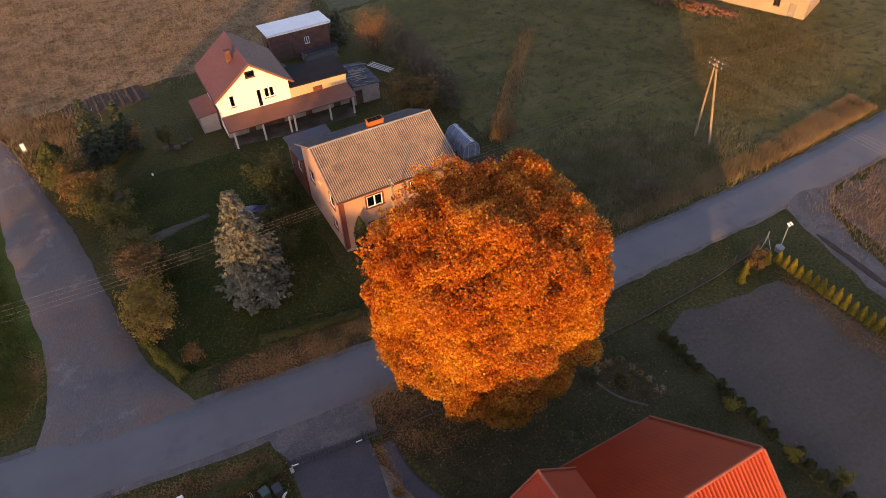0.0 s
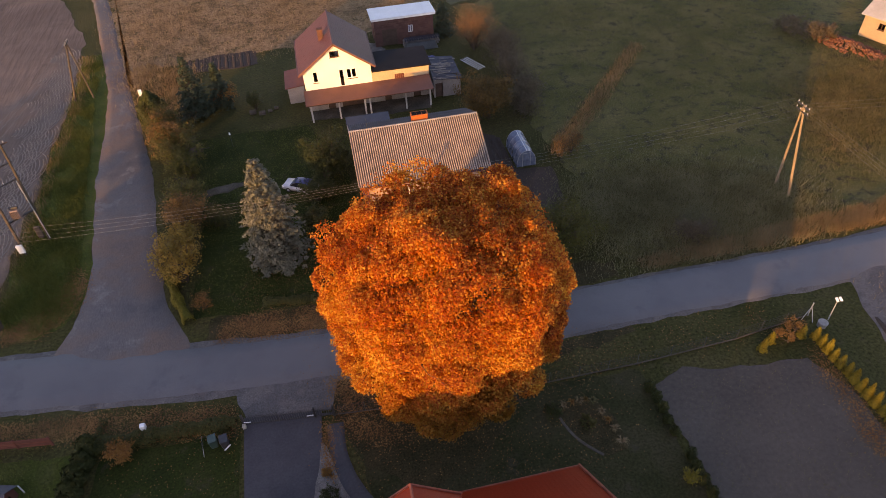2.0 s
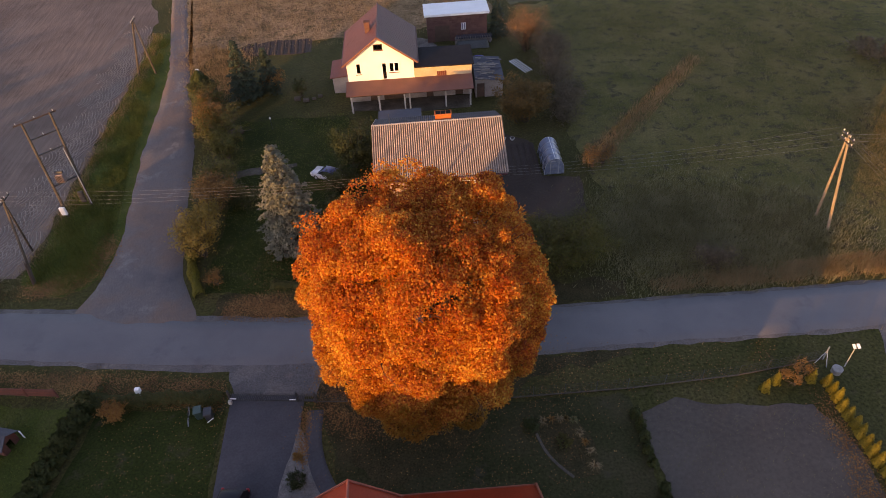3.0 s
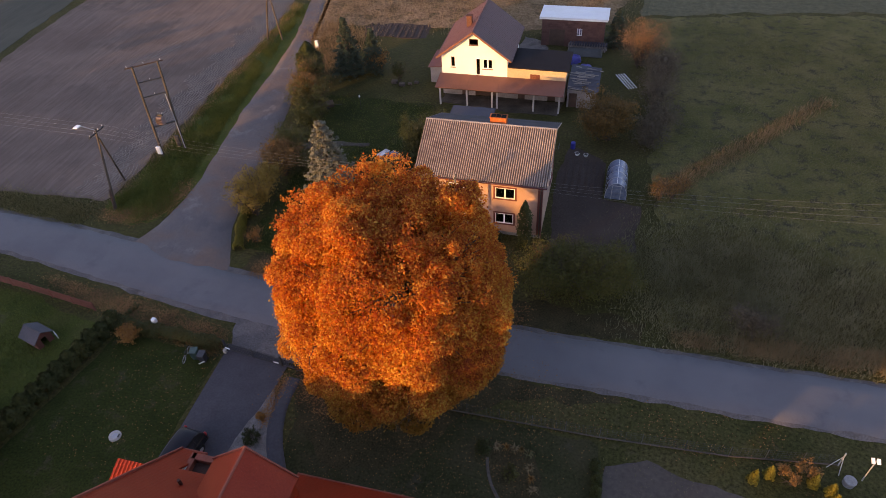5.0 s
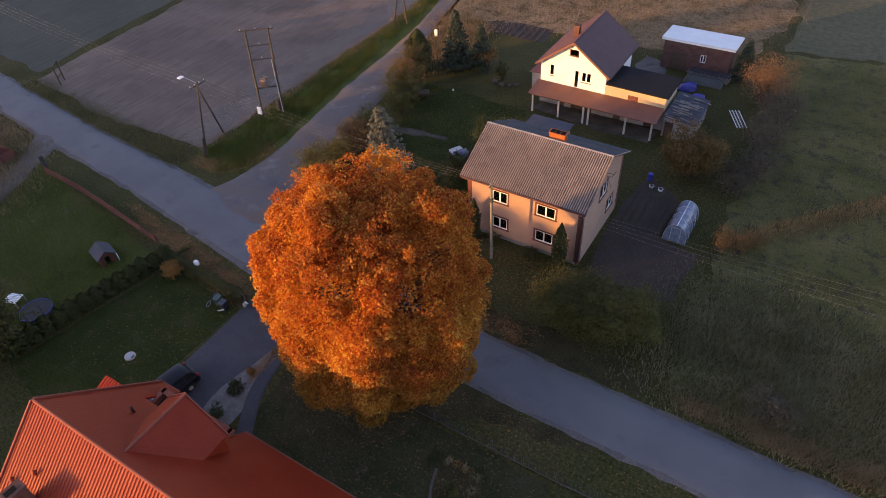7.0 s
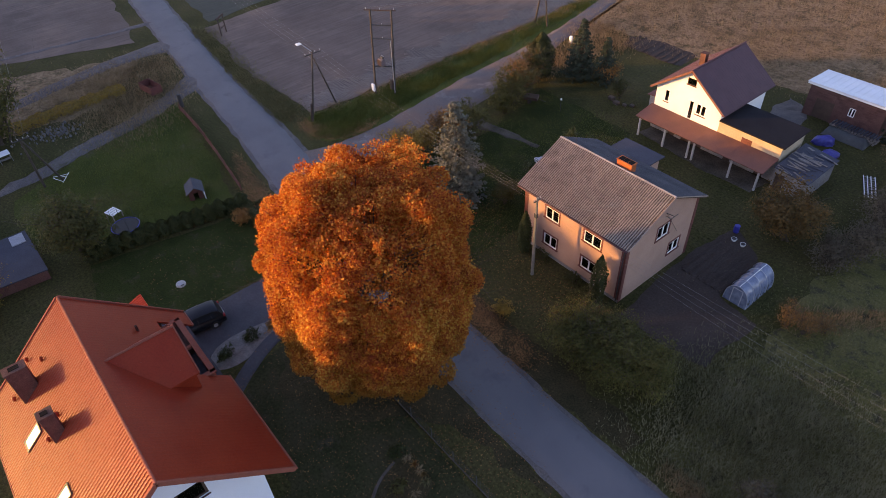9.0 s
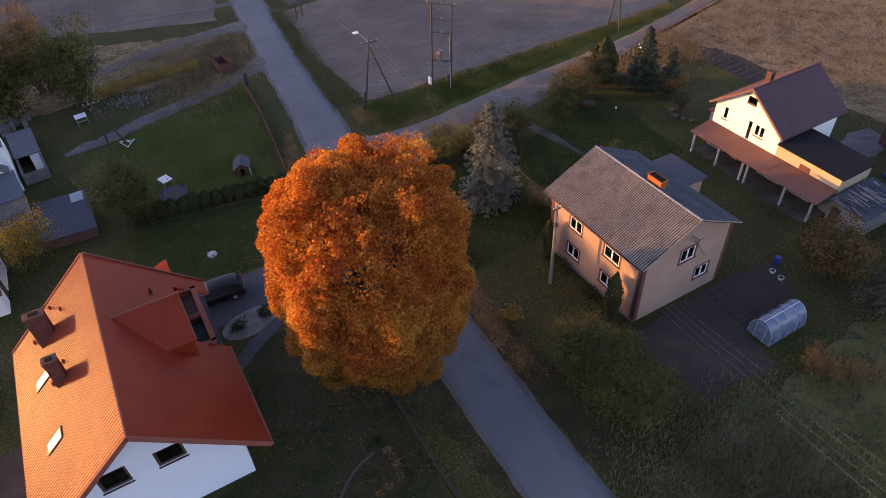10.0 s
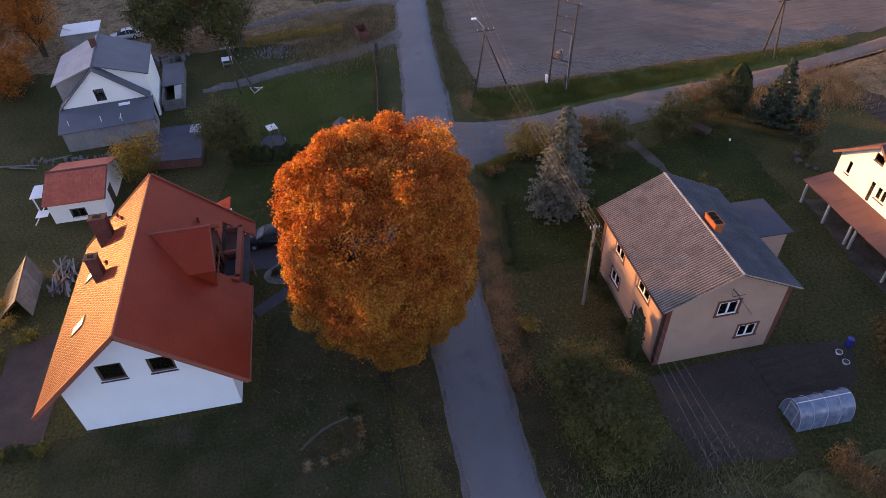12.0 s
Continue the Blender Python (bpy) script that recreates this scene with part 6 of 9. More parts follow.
def column(name, at, radius, height, mat, label, count=1500, leaf=0.12, seed=1, group="", category="shrub", cone=False):
    """A slender upright conifer bush."""
    gen = np.random.default_rng(seed)
    t = thing(name, label, category, group, at=pose(*at))
    part("trunk", beam((0, 0, -0.03), (0, 0, height * 0.8), 0.03, 0.01, 6), M["bark"], t)
    z = gen.uniform(0.02, 1, count) ** 1.1
    prof = np.minimum(1, 2.2 * (1 - z) ** 0.75) * (0.75 + 0.35 * np.minimum(1, z * 5)) * radius
    if cone:
        z = 1 - np.sqrt(1 - z * 0.999)
        prof = radius * (1 - z) ** 0.85 + 0.03
    a = gen.uniform(0, 6.28, count)
    wob = 1 + 0.16 * np.sin(a * 5 + z * 9) + 0.1 * np.sin(a * 9 - z * 21)
    rr = prof * wob * gen.uniform(0.72, 1.0, count)
    pts = np.stack([np.cos(a) * rr, np.sin(a) * rr, z * height], 1)
    outs = np.stack([np.cos(a), np.sin(a), np.full(count, 0.45)], 1)
    v, f = leaf_cards(pts, outs, leaf, 0.4, 1.7, gen)
    ob = new("leaves", array_mesh("leaves", v, f, mat))
    ob.parent = t
    return t


def hedge(name, line, width, height, mat, label, per=420, leaf=0.12, seed=1, round_top=0.35):
    """A clipped or wild hedge along a line."""
    gen = np.random.default_rng(seed)
    pts, outs = [], []
    for (x0, y0), (x1, y1) in zip(line, line[1:]):
        ln = math.hypot(x1 - x0, y1 - y0)
        n = int(per * ln)
        s = gen.uniform(0, 1, n)
        a = gen.uniform(-0.15, math.pi + 0.15, n)
        wob = 1 + 0.22 * np.sin(s * ln * 1.9 + 1.3) + 0.13 * np.sin(s * ln * 5.3)
        rr = gen.uniform(0.75, 1.0, n) * wob
        u = np.cos(a) * rr * width / 2
        z = np.clip(np.sin(a), 0, 1) ** round_top * height * (0.82 + 0.18 * wob) * gen.uniform(0.15, 1, n) ** 0.35
        nx, ny = -(y1 - y0) / ln, (x1 - x0) / ln
        pts.append(np.stack([x0 + (x1 - x0) * s + nx * u, y0 + (y1 - y0) * s + ny * u, z], 1))
        outs.append(np.stack([nx * np.cos(a), ny * np.cos(a), np.sin(a) + 0.2], 1))
    v, f = leaf_cards(np.concatenate(pts), np.concatenate(outs), leaf, 0.5, 1.4, gen)
    return tagged(new(name, array_mesh(name, v, f, mat)), label, "hedge", kind="stuff")


def off_road(p):
    """Which points lie clear of the asphalt."""
    mid = np.interp(p[:, 0], (-200, -90, -56, -38, -24, -14, -4, 8, 28, 45, 60, 80, 160), (58, 43.5, 39.4, 37.3, 36.2, 34.9, 33.2, 32.1, 31.6, 31.5, 31.5, 32.6, 36))
    return np.abs(p[:, 1] - mid) > 2.55 + 0.25 * np.sin(p[:, 0] * 1.7) * np.sin(p[:, 0] * 0.43)


def grass(name, corners, count, height, width, mat, label, seed=1, clump=0.0, soft=0.3):
    gen = np.random.default_rng(seed)
    p = scatter(corners, count, gen, clump)
    p[:, :2] += gen.normal(0, soft, (len(p), 2))
    p = p[off_road(p)]
    v, f = stalks(p, height, width, gen)
    return tagged(new(name, array_mesh(name, v, f, mat)), label, "grass", kind="stuff")


def litter(name, corners, count, size, label, seed=1, clump=0.0, mat=None, soft=0.35):
    gen = np.random.default_rng(seed)
    p = scatter(corners, count, gen, clump)
    p[:, :2] += gen.normal(0, soft, (len(p), 2))
    p[:, 2] = 0.05 + gen.uniform(0, 0.03, len(p))
    v, f = leaf_cards(p, np.tile((0, 0, 1.0), (len(p), 1)), size, 0.25, 1.1, gen)
    return tagged(new(name, array_mesh(name, v, f, mat or M["leaf_litter"])), label, "fallen leaves", kind="stuff")


big_tree()
conifer("blue_spruce", (4.7, 45.3, 0), 12.0, 3.9, M["needle_blue"], "tall silvery blue spruce on the lawn", 24, 15, 46, 0.2, 3, 0.05, full=0.66)
conifer("spruce", (-4.9, 75.4, 0), 8.4, 2.9, M["needle_dark"], "dark green spruce at the garden's edge", 18, 12, 30, 0.24, 4, group="dark spruces", full=0.85)
conifer("spruce", (-1.8, 76.8, 0), 6.6, 2.0, M["needle_dark"], "dark green spruce at the garden's edge", 15, 11, 26, 0.24, 5, group="dark spruces", full=0.85)
conifer("spruce", (30.6, 89.2, 0), 5.4, 1.9, M["needle_dark"], "small dark spruce beside the brick shed", 13, 11, 26, 0.24, 6, full=0.85)
column("juniper", (-9.4, 72.4, 0), 1.5, 6.0, M["thuja_green"], "dense dark upright juniper by the track", 9500, 0.17, 7)
column("thuja", (24.3, 44.7, 0), 0.62, 5.6, M["thuja_green"], "slender dark thuja before the beige house", 2600, 0.13, 8, "house thujas")
column("thuja", (15.2, 44.8, 0), 0.55, 4.9, M["thuja_green"], "slender dark thuja before the beige house", 2400, 0.13, 9, "house thujas")
# shrubs along the track's garden side
for i, (x, y, sx, sy, h, m, lab) in enumerate((
        (-4.4, 44.4, 1.9, 2.3, 4.0, "leaf_yellow", "bushy shrub with yellow-brown leaves beside the track"),
        (-4.8, 47.6, 1.6, 1.9, 3.6, "leaf_yellow", "bushy shrub with yellow-brown leaves beside the track"),
        (-4.2, 51.4, 1.9, 2.2, 4.2, "leaf_brown", "thin rust-brown shrub beside the track"),
        (-4.6, 54.6, 1.8, 2.0, 3.8, "leaf_olive", "grey-green tangled shrub beside the track"),
        (-5.0, 61.4, 1.7, 2.0, 3.6, "leaf_olive", "grey-green tangled shrub beside the track"),
        (-6.2, 64.4, 2.0, 2.3, 4.4, "leaf_green", "dark tangled shrub beside the track"),
        (-7.4, 67.6, 2.1, 2.2, 4.6, "leaf_brown", "tangled brown shrub beside the track"),
        (-8.2, 70.0, 1.9, 2.0, 4.6, "leaf_green", "dark tangled shrub beside the track"))):
    shrub("shrub", (x, y, 0), (sx, sy, h), M[m], lab, 5200, 0.14, 30 + i, 44, 12, group="track shrubs")
shrub("shrub", (-1.6, 52.0, 0), (1.6, 1.5, 2.2), M["leaf_green"], "low dark green shrub by the spruce", 2400, 0.13, 41)
shrub("shrub", (8.6, 48.6, 0), (1.4, 1.3, 2.6), M["leaf_green"], "dark green shrub behind the spruce", 2600, 0.13, 42)
shrub("dark_shrub", (10.4, 57.6, 0), (2.5, 2.3, 4.4), M["thuja_green"], "dense dark evergreen shrub behind the house", 8200, 0.15, 43, 60)
shrub("dogwood", (-2.4, 40.2, 0), (0.9, 0.9, 1.5), M["leaf_orange"], "bare reddish dogwood twigs", 260, 0.1, 44, 12, 16, bare=1.0)
shrub("round_bush", (30.8, 64.6, 0), (2.9, 2.8, 5.0), M["leaf_rust"], "broad bush with rusty brown leaves", 10000, 0.16, 45, 60, 12)
shrub("orange_bush", (34.0, 83.6, 0), (3.0, 2.8, 5.2), M["leaf_rosy"], "rounded twiggy rust-orange bush by the meadow", 6000, 0.1, 46, 110, 20, bare=1.0)
for i, (x, y, h) in enumerate(((36.2, 72.5, 3.6), (36.6, 77.0, 4.0), (36.8, 68.0, 3.0), (36.4, 81.0, 3.4), (35.6, 64.4, 2.8))):
    shrub("bare_shrub", (x, y, 0), (2.1, 2.9, h), M["leaf_grey"], "half-bare grey-brown shrub on the boundary", 3000, 0.13, 50 + i, 44, 22, bare=1.0, group="boundary shrubs")
for i, (x, y, h) in enumerate(((36.9, 54.2, 2.6), (38.3, 54.6, 2.2), (39.4, 56.0, 1.8))):
    shrub("sapling", (x, y, 0), (1.0, 0.9, h), M["leaf_brown"], "thin sapling with rusty leaves", 800, 0.09, 60 + i, 60, 6, category="sapling", group="saplings")
for i, (x, y, sx, sy, h) in enumerate(((27.2, 38.6, 2.4, 2.2, 4.4), (30.4, 38.9, 2.7, 2.4, 4.6), (33.0, 40.4, 2.2, 2.2, 3.6), (28.8, 41.2, 1.8, 1.8, 3.4))):
    shrub("big_shrub", (x, y, 0), (sx * 1.1, sy * 1.1, h), M["leaf_olive"], "large loose green shrub beside the road", 9000, 0.12, 70 + i, 120, 14, group="roadside shrubs")
shrub("shrub", (26.6, 42.6, 0), (1.3, 1.1, 1.6), M["leaf_brown"], "pale twiggy shrub at the house corner", 900, 0.11, 75, 24, 20, bare=1.0)
shrub("yellow_shrub", (20.0, 37.4, 0), (0.8, 0.8, 1.4), M["leaf_yellow"], "small yellow shrub on the verge", 1100, 0.12, 76)
shrub("shrub", (44.5, 37.8, 0), (2.4, 1.6, 2.0), M["leaf_grey"], "low reddish-brown thicket beside the road", 2600, 0.12, 77, 40, 16, bare=1.0)
shrub("shrub", (-7.7, 25.9, 0), (1.1, 1.0, 1.6), M["leaf_orange"], "rust-red bush by the front hedge", 1900, 0.11, 78)
shrub("shrub", (17.2, 45.0, 0), (1.4, 0.6, 0.9), M["leaf_green"], "low planting under the house wall", 1300, 0.1, 79, group="wall plants")
shrub("shrub", (21.4, 45.1, 0), (1.6, 0.6, 0.8), M["leaf_green"], "low planting under the house wall", 1300, 0.1, 80, group="wall plants")
shrub("shrub", (-1.6, 77.2, 0), (1.9, 1.6, 2.6), M["leaf_orange"], "thin rusty shrub beside the spruces", 1500, 0.13, 81, 26, 16, bare=1.0)
shrub("shrub", (2.4, 74.9, 0), (0.9, 0.9, 2.2), M["thuja_green"], "small dark evergreen in the yard", 1500, 0.12, 82)
shrub("rubble_bush", (81.6, 71.6, 0), (2.2, 2.2, 2.2), M["leaf_grey"], "grey-brown thicket near the farmhouse", 2400, 0.16, 83)
shrub("rubble_bush", (79, 74.5, 0), (2.6, 2.6, 2.2), M["leaf_grey"], "grey-brown thicket near the farmhouse", 2400, 0.16, 84)
# garden west of the driveway and the far yards
shrub("garden_tree", (-13.9, 11.6, 0), (3.1, 3.0, 6.6), M["leaf_green"], "round green garden tree", 11000, 0.17, 85, 80, 9, category="tree", hollow=0.6)
shrub("yellow_tree", (-11.5, 1.6, 0), (2.9, 2.7, 5.4), M["leaf_turning"], "small tree turning gold over green leaves", 5200, 0.15, 86, 70, 8, category="tree")
for i, (x, y, r, h, m, lab) in enumerate((
        (-43.6, 10.2, 4.0, 11.0, "leaf_olive", "tall dark olive tree on the far side of the yard"), (-51, 6.0, 4.2, 11.5, "leaf_brown", "tall brown autumn tree behind the yard"), (-49.5, -1.5, 3.4, 8.5, "leaf_olive", "broad olive tree behind the yard"),
        (-45.6, 2.0, 3.6, 8.5, "leaf_olive", "tall dark olive tree on the far side of the yard"),
        (-50, -18.5, 4.6, 12.6, "leaf_sunlit", "rust-orange tree behind the grey house"), (-46, -25, 4.8, 12.0, "leaf_sunlit", "rust-orange tree behind the grey house"),
        (-37, -20, 4.4, 6.5, "leaf_sunlit", "rust-orange tree behind the grey house"))):
    shrub("yard_tree", (x, y, 0), (r, r, h), M[m], lab, 10000, 0.22, 90 + i, 120, 6, category="tree", group="far yard trees", hollow=0.5)
for i, (x, y, m) in enumerate(((9.4, -7.2, "leaf_yellow"), (12.4, -7.6, "thuja_gold"), (11.2, -5.0, "thuja_gold"), (14.6, -8.6, "leaf_orange"), (7.0, -8.2, "leaf_yellow"))):
    shrub("garden_bush", (x, y, 0), (0.9, 0.9, 1.2), M[m], "small golden garden bush near the terrace", 900, 0.11, 100 + i, group="terrace bushes")
for i in range(7):
    shrub("terrace_shrub", (23.2 + 0.1 * (i % 2), -1.0 - 0.95 * i, 0), (0.6, 0.6, 0.9), M["thuja_green" if i % 3 else "thuja_gold"], "low clipped evergreen beside the terrace", 800, 0.1, 110 + i, group="terrace evergreens")
shrub("bed_shrub", (7.8, 16.6, 0), (1.0, 1.0, 0.8), M["thuja_green"], "dark cushion shrub in the pebble bed", 1100, 0.09, 120, group="bed shrubs")
shrub("bed_shrub", (7.45, 19.3, 0), (0.95, 0.95, 0.75), M["thuja_green"], "dark cushion shrub in the pebble bed", 1100, 0.09, 121, group="bed shrubs")
shrub("bed_shrub", (7.35, 21.2, 0), (0.3, 0.4, 0.5), M["leaf_orange"], "small rusty plant in the pebble bed", 400, 0.08, 122)
# thujas round the bare plot
for i in range(25):
    column("thuja", (48.4 + 0.04 * i + random.uniform(-0.08, 0.08), 23.9 - 0.76 * i, 0), 0.4, 1.65 + random.uniform(-0.3, 0.25), M["thuja_gold"], "small golden pointed thuja in a row", 800, 0.1, 130 + i, "golden thuja row", cone=True)
for i, (x, y) in enumerate(((47.4, 24.3), (44.6, 24.4), (43.5, 23.8))):
    column("thuja", (x, y, 0), 0.4, 1.2 + random.uniform(-0.2, 0.3), M["thuja_gold"], "small golden pointed thuja in a row", 620, 0.1, 150 + i, "golden thuja row", cone=True)
for i, (x, y, h) in enumerate(((46.7, 25.1, 1.3), (46.0, 24.0, 1.1), (47.2, 24.9, 1.2), (45.4, 24.7, 0.9))):
    shrub("rust_shrub", (x, y, 0), (0.45, 0.45, h), M["leaf_brown"], "small rusty shrub at the plot's corner", 420, 0.09, 155 + i, 16, 6, group="rusty corner shrubs")
for i in range(24):
    if i % 7 == 5:
        continue
    column("young_conifer", (32.9 + 0.05 * i + random.uniform(-0.12, 0.12), 22.4 - 1.0 * i, 0), 0.36, 0.9 + random.uniform(-0.2, 0.3), M["thuja_green"], "young dark conifer along the plot's edge", 420, 0.1, 160 + i, "young conifers")
for i, (x, y) in enumerate(((32.3, 14.6), (32.9, 9.5), (34.4, 6.6))):
    shrub("young_shrub", (x, y, 0), (0.5, 0.5, 1.3), M["thuja_gold"], "yellow-green young shrub along the plot's edge", 700, 0.11, 190 + i, group="young shrubs")
def tuft(at, reach, height, mat, label, seed):
    """A dying clump: long blades that arch out from one foot."""
    gen = np.random.default_rng(seed)
    t = thing("perennial", label, "garden plant", "faded perennials", at=pose(*at))
    bm = bmesh.new()
    for k in range(34):
        a, r = gen.uniform(0, 6.28), reach * gen.uniform(0.5, 1.1)
        d, side = Vector((math.cos(a), math.sin(a), 0)), Vector((-math.sin(a), math.cos(a), 0)) * 0.028
        last = None
        for s in (0.0, 0.35, 0.7, 1.0):
            c = d * r * s + Vector((0, 0, 0.02 + height * gen.uniform(0.8, 1.1) * math.sin(math.pi * (0.08 + 0.72 * s))))
            row = [bm.verts.new(c - side * (1.1 - s)), bm.verts.new(c + side * (1.1 - s))]
            if last:
                bm.faces.new((last[0], last[1], row[1], row[0]))
            last = row
    tagged(part("foliage", bm, mat, t), kind="stuff")


for i, (x, y, r, m) in enumerate(((28.9, 18.5, 0.6, "blade_dry"), (28.8, 19.6, 0.5, "blade_dry"), (28.6, 20.4, 0.45, "leaf_orange"), (28.4, 21.2, 0.5, "blade_dry"),
                                  (25.8, 22.4, 0.55, "blade_dry"), (26.5, 22.5, 0.45, "leaf_orange"), (27.1, 22.5, 0.5, "blade_dry"), (27.6, 22.5, 0.45, "leaf_rust"), (28.1, 22.3, 0.5, "blade_green"))):
    tuft((x, y, 0.02), r, 0.5, M[m], "straw-coloured clump of faded garden leaves" if m == "blade_dry" else "rusty clump of faded garden leaves", 200 + i)
shrub("perennial", (27.2, 20.6, 0), (0.8, 0.8, 0.6), M["leaf_green"], "low dark clump in the flower bed", 600, 0.1, 210, group="faded perennials")
shrub("perennial", (24.9, 22.2, 0), (0.7, 0.7, 0.8), M["thuja_green"], "small dark cushion by the flower bed", 700, 0.1, 211, group="faded perennials")
strip("bed_edging", [(27.3, 17.9), (26.3, 18.9), (25.5, 20.2), (25.2, 21.6)], [0.22, 0.22, 0.22, 0.2], 0.04, M["fence_kerb"], "curved pale edging of the flower bed", "edging", seed=71, rough=0.03, step=0.3, crown=0.0)
# hedges
for i in range(14):
    f = i / 13
    column("hedge_thuja", (-12.6 + 2.5 * f ** 1.3, 12.0 + 15.2 * f, 0), 0.72, 1.9 + random.uniform(-0.2, 0.2), M["thuja_green"], "dark thuja in the dense garden hedge", 1500, 0.12, 310 + i, "thuja hedge")
hedge("front_hedge", [(-9.4, 27.3), (-4.0, 27.2), (0.8, 26.9)], 1.2, 1.0, M["leaf_green"], "clipped dark green hedge along the front garden", 600, 0.11, 302)
hedge("corner_hedge", [(-3.6, 38.6), (-4.8, 41.4), (-5.6, 44.0), (-6.0, 47.4)], 0.9, 0.9, M["thuja_gold"], "low yellow-green clipped hedge at the corner", 700, 0.1, 303)
hedge("garden_border", [(3.0, 39.4), (7.4, 38.7), (11.8, 37.9)], 0.9, 0.6, M["leaf_green"], "low strip of dark garden plants", 500, 0.12, 304)
hedge("shed_ivy", [(-9.6, 29.9), (-13.4, 11.2)], 0.6, 0.3, M["leaf_green"], "low weeds along the hedge", 120, 0.1, 305)
shrub("shrub", (9.2, 53.4, 0), (1.7, 1.6, 2.8), M["thuja_green"], "dark shrub beside the beige house", 4200, 0.13, 47, 44)
hedge("wild_strip", [(-45.6, 12), (-46.4, 19), (-46.8, 27)], 2.6, 0.9, M["leaf_yellow"], "low wild strip of yellow autumn growth", 300, 0.15, 306)
# grass and fallen leaves
grass("dry_grass", NORTH_GRASS, 80000, 0.5, 0.035, M["blade_dry"], "tall dry tan meadow grass", 401, 0.35, 2.0)
grass("dry_verge", [(38, 34.9), (52, 34.9), (64, 35.1), (80, 36.4), (80, 40.0), (64, 38.0), (52, 37.2), (38, 36.2)], 34000, 0.45, 0.035, M["blade_dry"], "tall sunlit dry grass on the road verge", 402, 0.5, 0.2)
grass("meadow_grass", [(38, 36), (84, 38), (90, 60), (80, 95), (38, 98), (37, 60)], 120000, 0.22, 0.035, M["blade_green"], "rough green meadow grass", 403, 0.22, 4.0)
# A streak of sun over the meadow, imitated with pale blades.
grass("dry_strip", [(37.4, 54.6), (46.4, 64.2), (57.2, 77.2), (56.2, 78.0), (44.8, 65.4), (35.8, 55.8)], 3600, 0.5, 0.06, M["blade_dry"], "band of tall dry grass standing in for a sun streak", 414, 0.0, 0.4)
grass("rough_grass", [(35.5, 36), (60, 36.6), (58, 44), (44, 50), (36, 47)], 42000, 0.5, 0.05, M["blade_pale"], "pale dead grass tussocks near the road", 404, 0.45, 2.0)
grass("track_verge", [(-14.4, 43), (-15.2, 50), (-16.4, 58), (-17.8, 70), (-19.4, 84), (-20.6, 98), (-23.2, 98), (-22.2, 84), (-21.8, 66), (-21.4, 50), (-21.4, 42.6), (-17, 40.6)], 40000, 0.26, 0.05, M["blade_fresh"], "fresh green grass between track and field", 405, 0.4)
grass("field_verge", [(-22.9, 43.2), (-22.4, 50), (-22.6, 64), (-22.8, 83), (-23.8, 98), (-21.8, 98), (-20.8, 83), (-20.9, 64), (-20.7, 50), (-20.6, 44.5)], 5000, 0.4, 0.035, M["blade_dry"], "tall dry grass along the ploughed field", 416, 0.45, 0.3)
grass("east_verge", [(-12, 78), (-9, 72), (-7.8, 80), (-6, 88), (-14, 92), (-16, 88)], 8000, 0.5, 0.05, M["blade_dry"], "dry tan grass at the track's bend", 406, 0.5, 1.2)
grass("farm_grass", [(64, 46), (90, 52), (88, 60), (80, 66), (70, 60)], 42000, 0.3, 0.03, M["blade_olive"], "sunlit dry grass before the farmhouse", 407, 0.4, 3.0)
grass("lane_grass", [(58, 27), (70, 28.4), (70, 24), (60, 10), (56, 10)], 7000, 0.5, 0.06, M["blade_dry"], "dry grass along the tilled field", 408, 0.5, 1.5)
grass("yard_grass", [(-33, 12), (-15, 12), (-14, 27), (-36, 29)], 16000, 0.22, 0.05, M["blade_fresh"], "patchy green yard grass", 409, 0.4, 1.5)
grass("far_yard_grass", [(-55, 14), (-33, 22), (-37, 30), (-55, 34)], 12000, 0.4, 0.06, M["blade_dry"], "dry rough grass beyond the yard", 410, 0.4, 2.5)
grass("lawn_grass", [(-3, 39), (13.5, 36), (13, 69), (-6, 70)], 24000, 0.12, 0.05, M["blade_fresh"], "short garden grass", 411, 0.3, 0.8)
litter("tree_litter", [(8.5, 28.6), (10, 15), (24, 15), (31, 22), (30, 28.6)], 2400, 0.08, "orange fallen leaves on the lawn under the tree", 501, 0.3, soft=2.0)
litter("gate_litter", [(8.4, 29.6), (8.8, 24.4), (12, 22.4), (19, 23), (21, 29.2)], 9000, 0.09, "thick brown fallen leaves by the gate", 509, 0.4, soft=0.6)
litter("north_litter", [(-1, 35.8), (8, 35.2), (18, 34.8), (26, 34.5), (26, 36.6), (16, 37.2), (8, 38.0), (-0.5, 38.2)], 15000, 0.085, "fallen leaves on the road's grassy verge", 502, 0.6)
litter("south_litter", [(-22, 31.6), (-8, 30.2), (0.4, 28.6), (0.6, 26), (-12, 28.4)], 9000, 0.085, "brown fallen leaves along the front fence", 503, 0.6)
litter("junction_litter", [(-24, 40.6), (-17.0, 40.2), (-14.0, 43), (-13.6, 48), (-15.4, 49), (-16.6, 43.4), (-22, 41.8)], 4200, 0.1, "fallen leaves at the track's corner", 504, 0.6)
litter("lawn_litter", [(0, 39), (14, 38), (24, 38), (24, 44), (14, 45.4), (3, 50)], 3200, 0.075, "scattered fallen leaves on the lawn", 505)
litter("garden_litter", [(-9, 26), (1, 25.5), (1, 14), (-9, 15)], 500, 0.08, "scattered fallen leaves on the garden lawn", 506)
litter("road_litter", [(6, 29.8), (30, 29.4), (30, 34), (6, 34.4)], 450, 0.1, "a few leaves blown over the asphalt", 507)
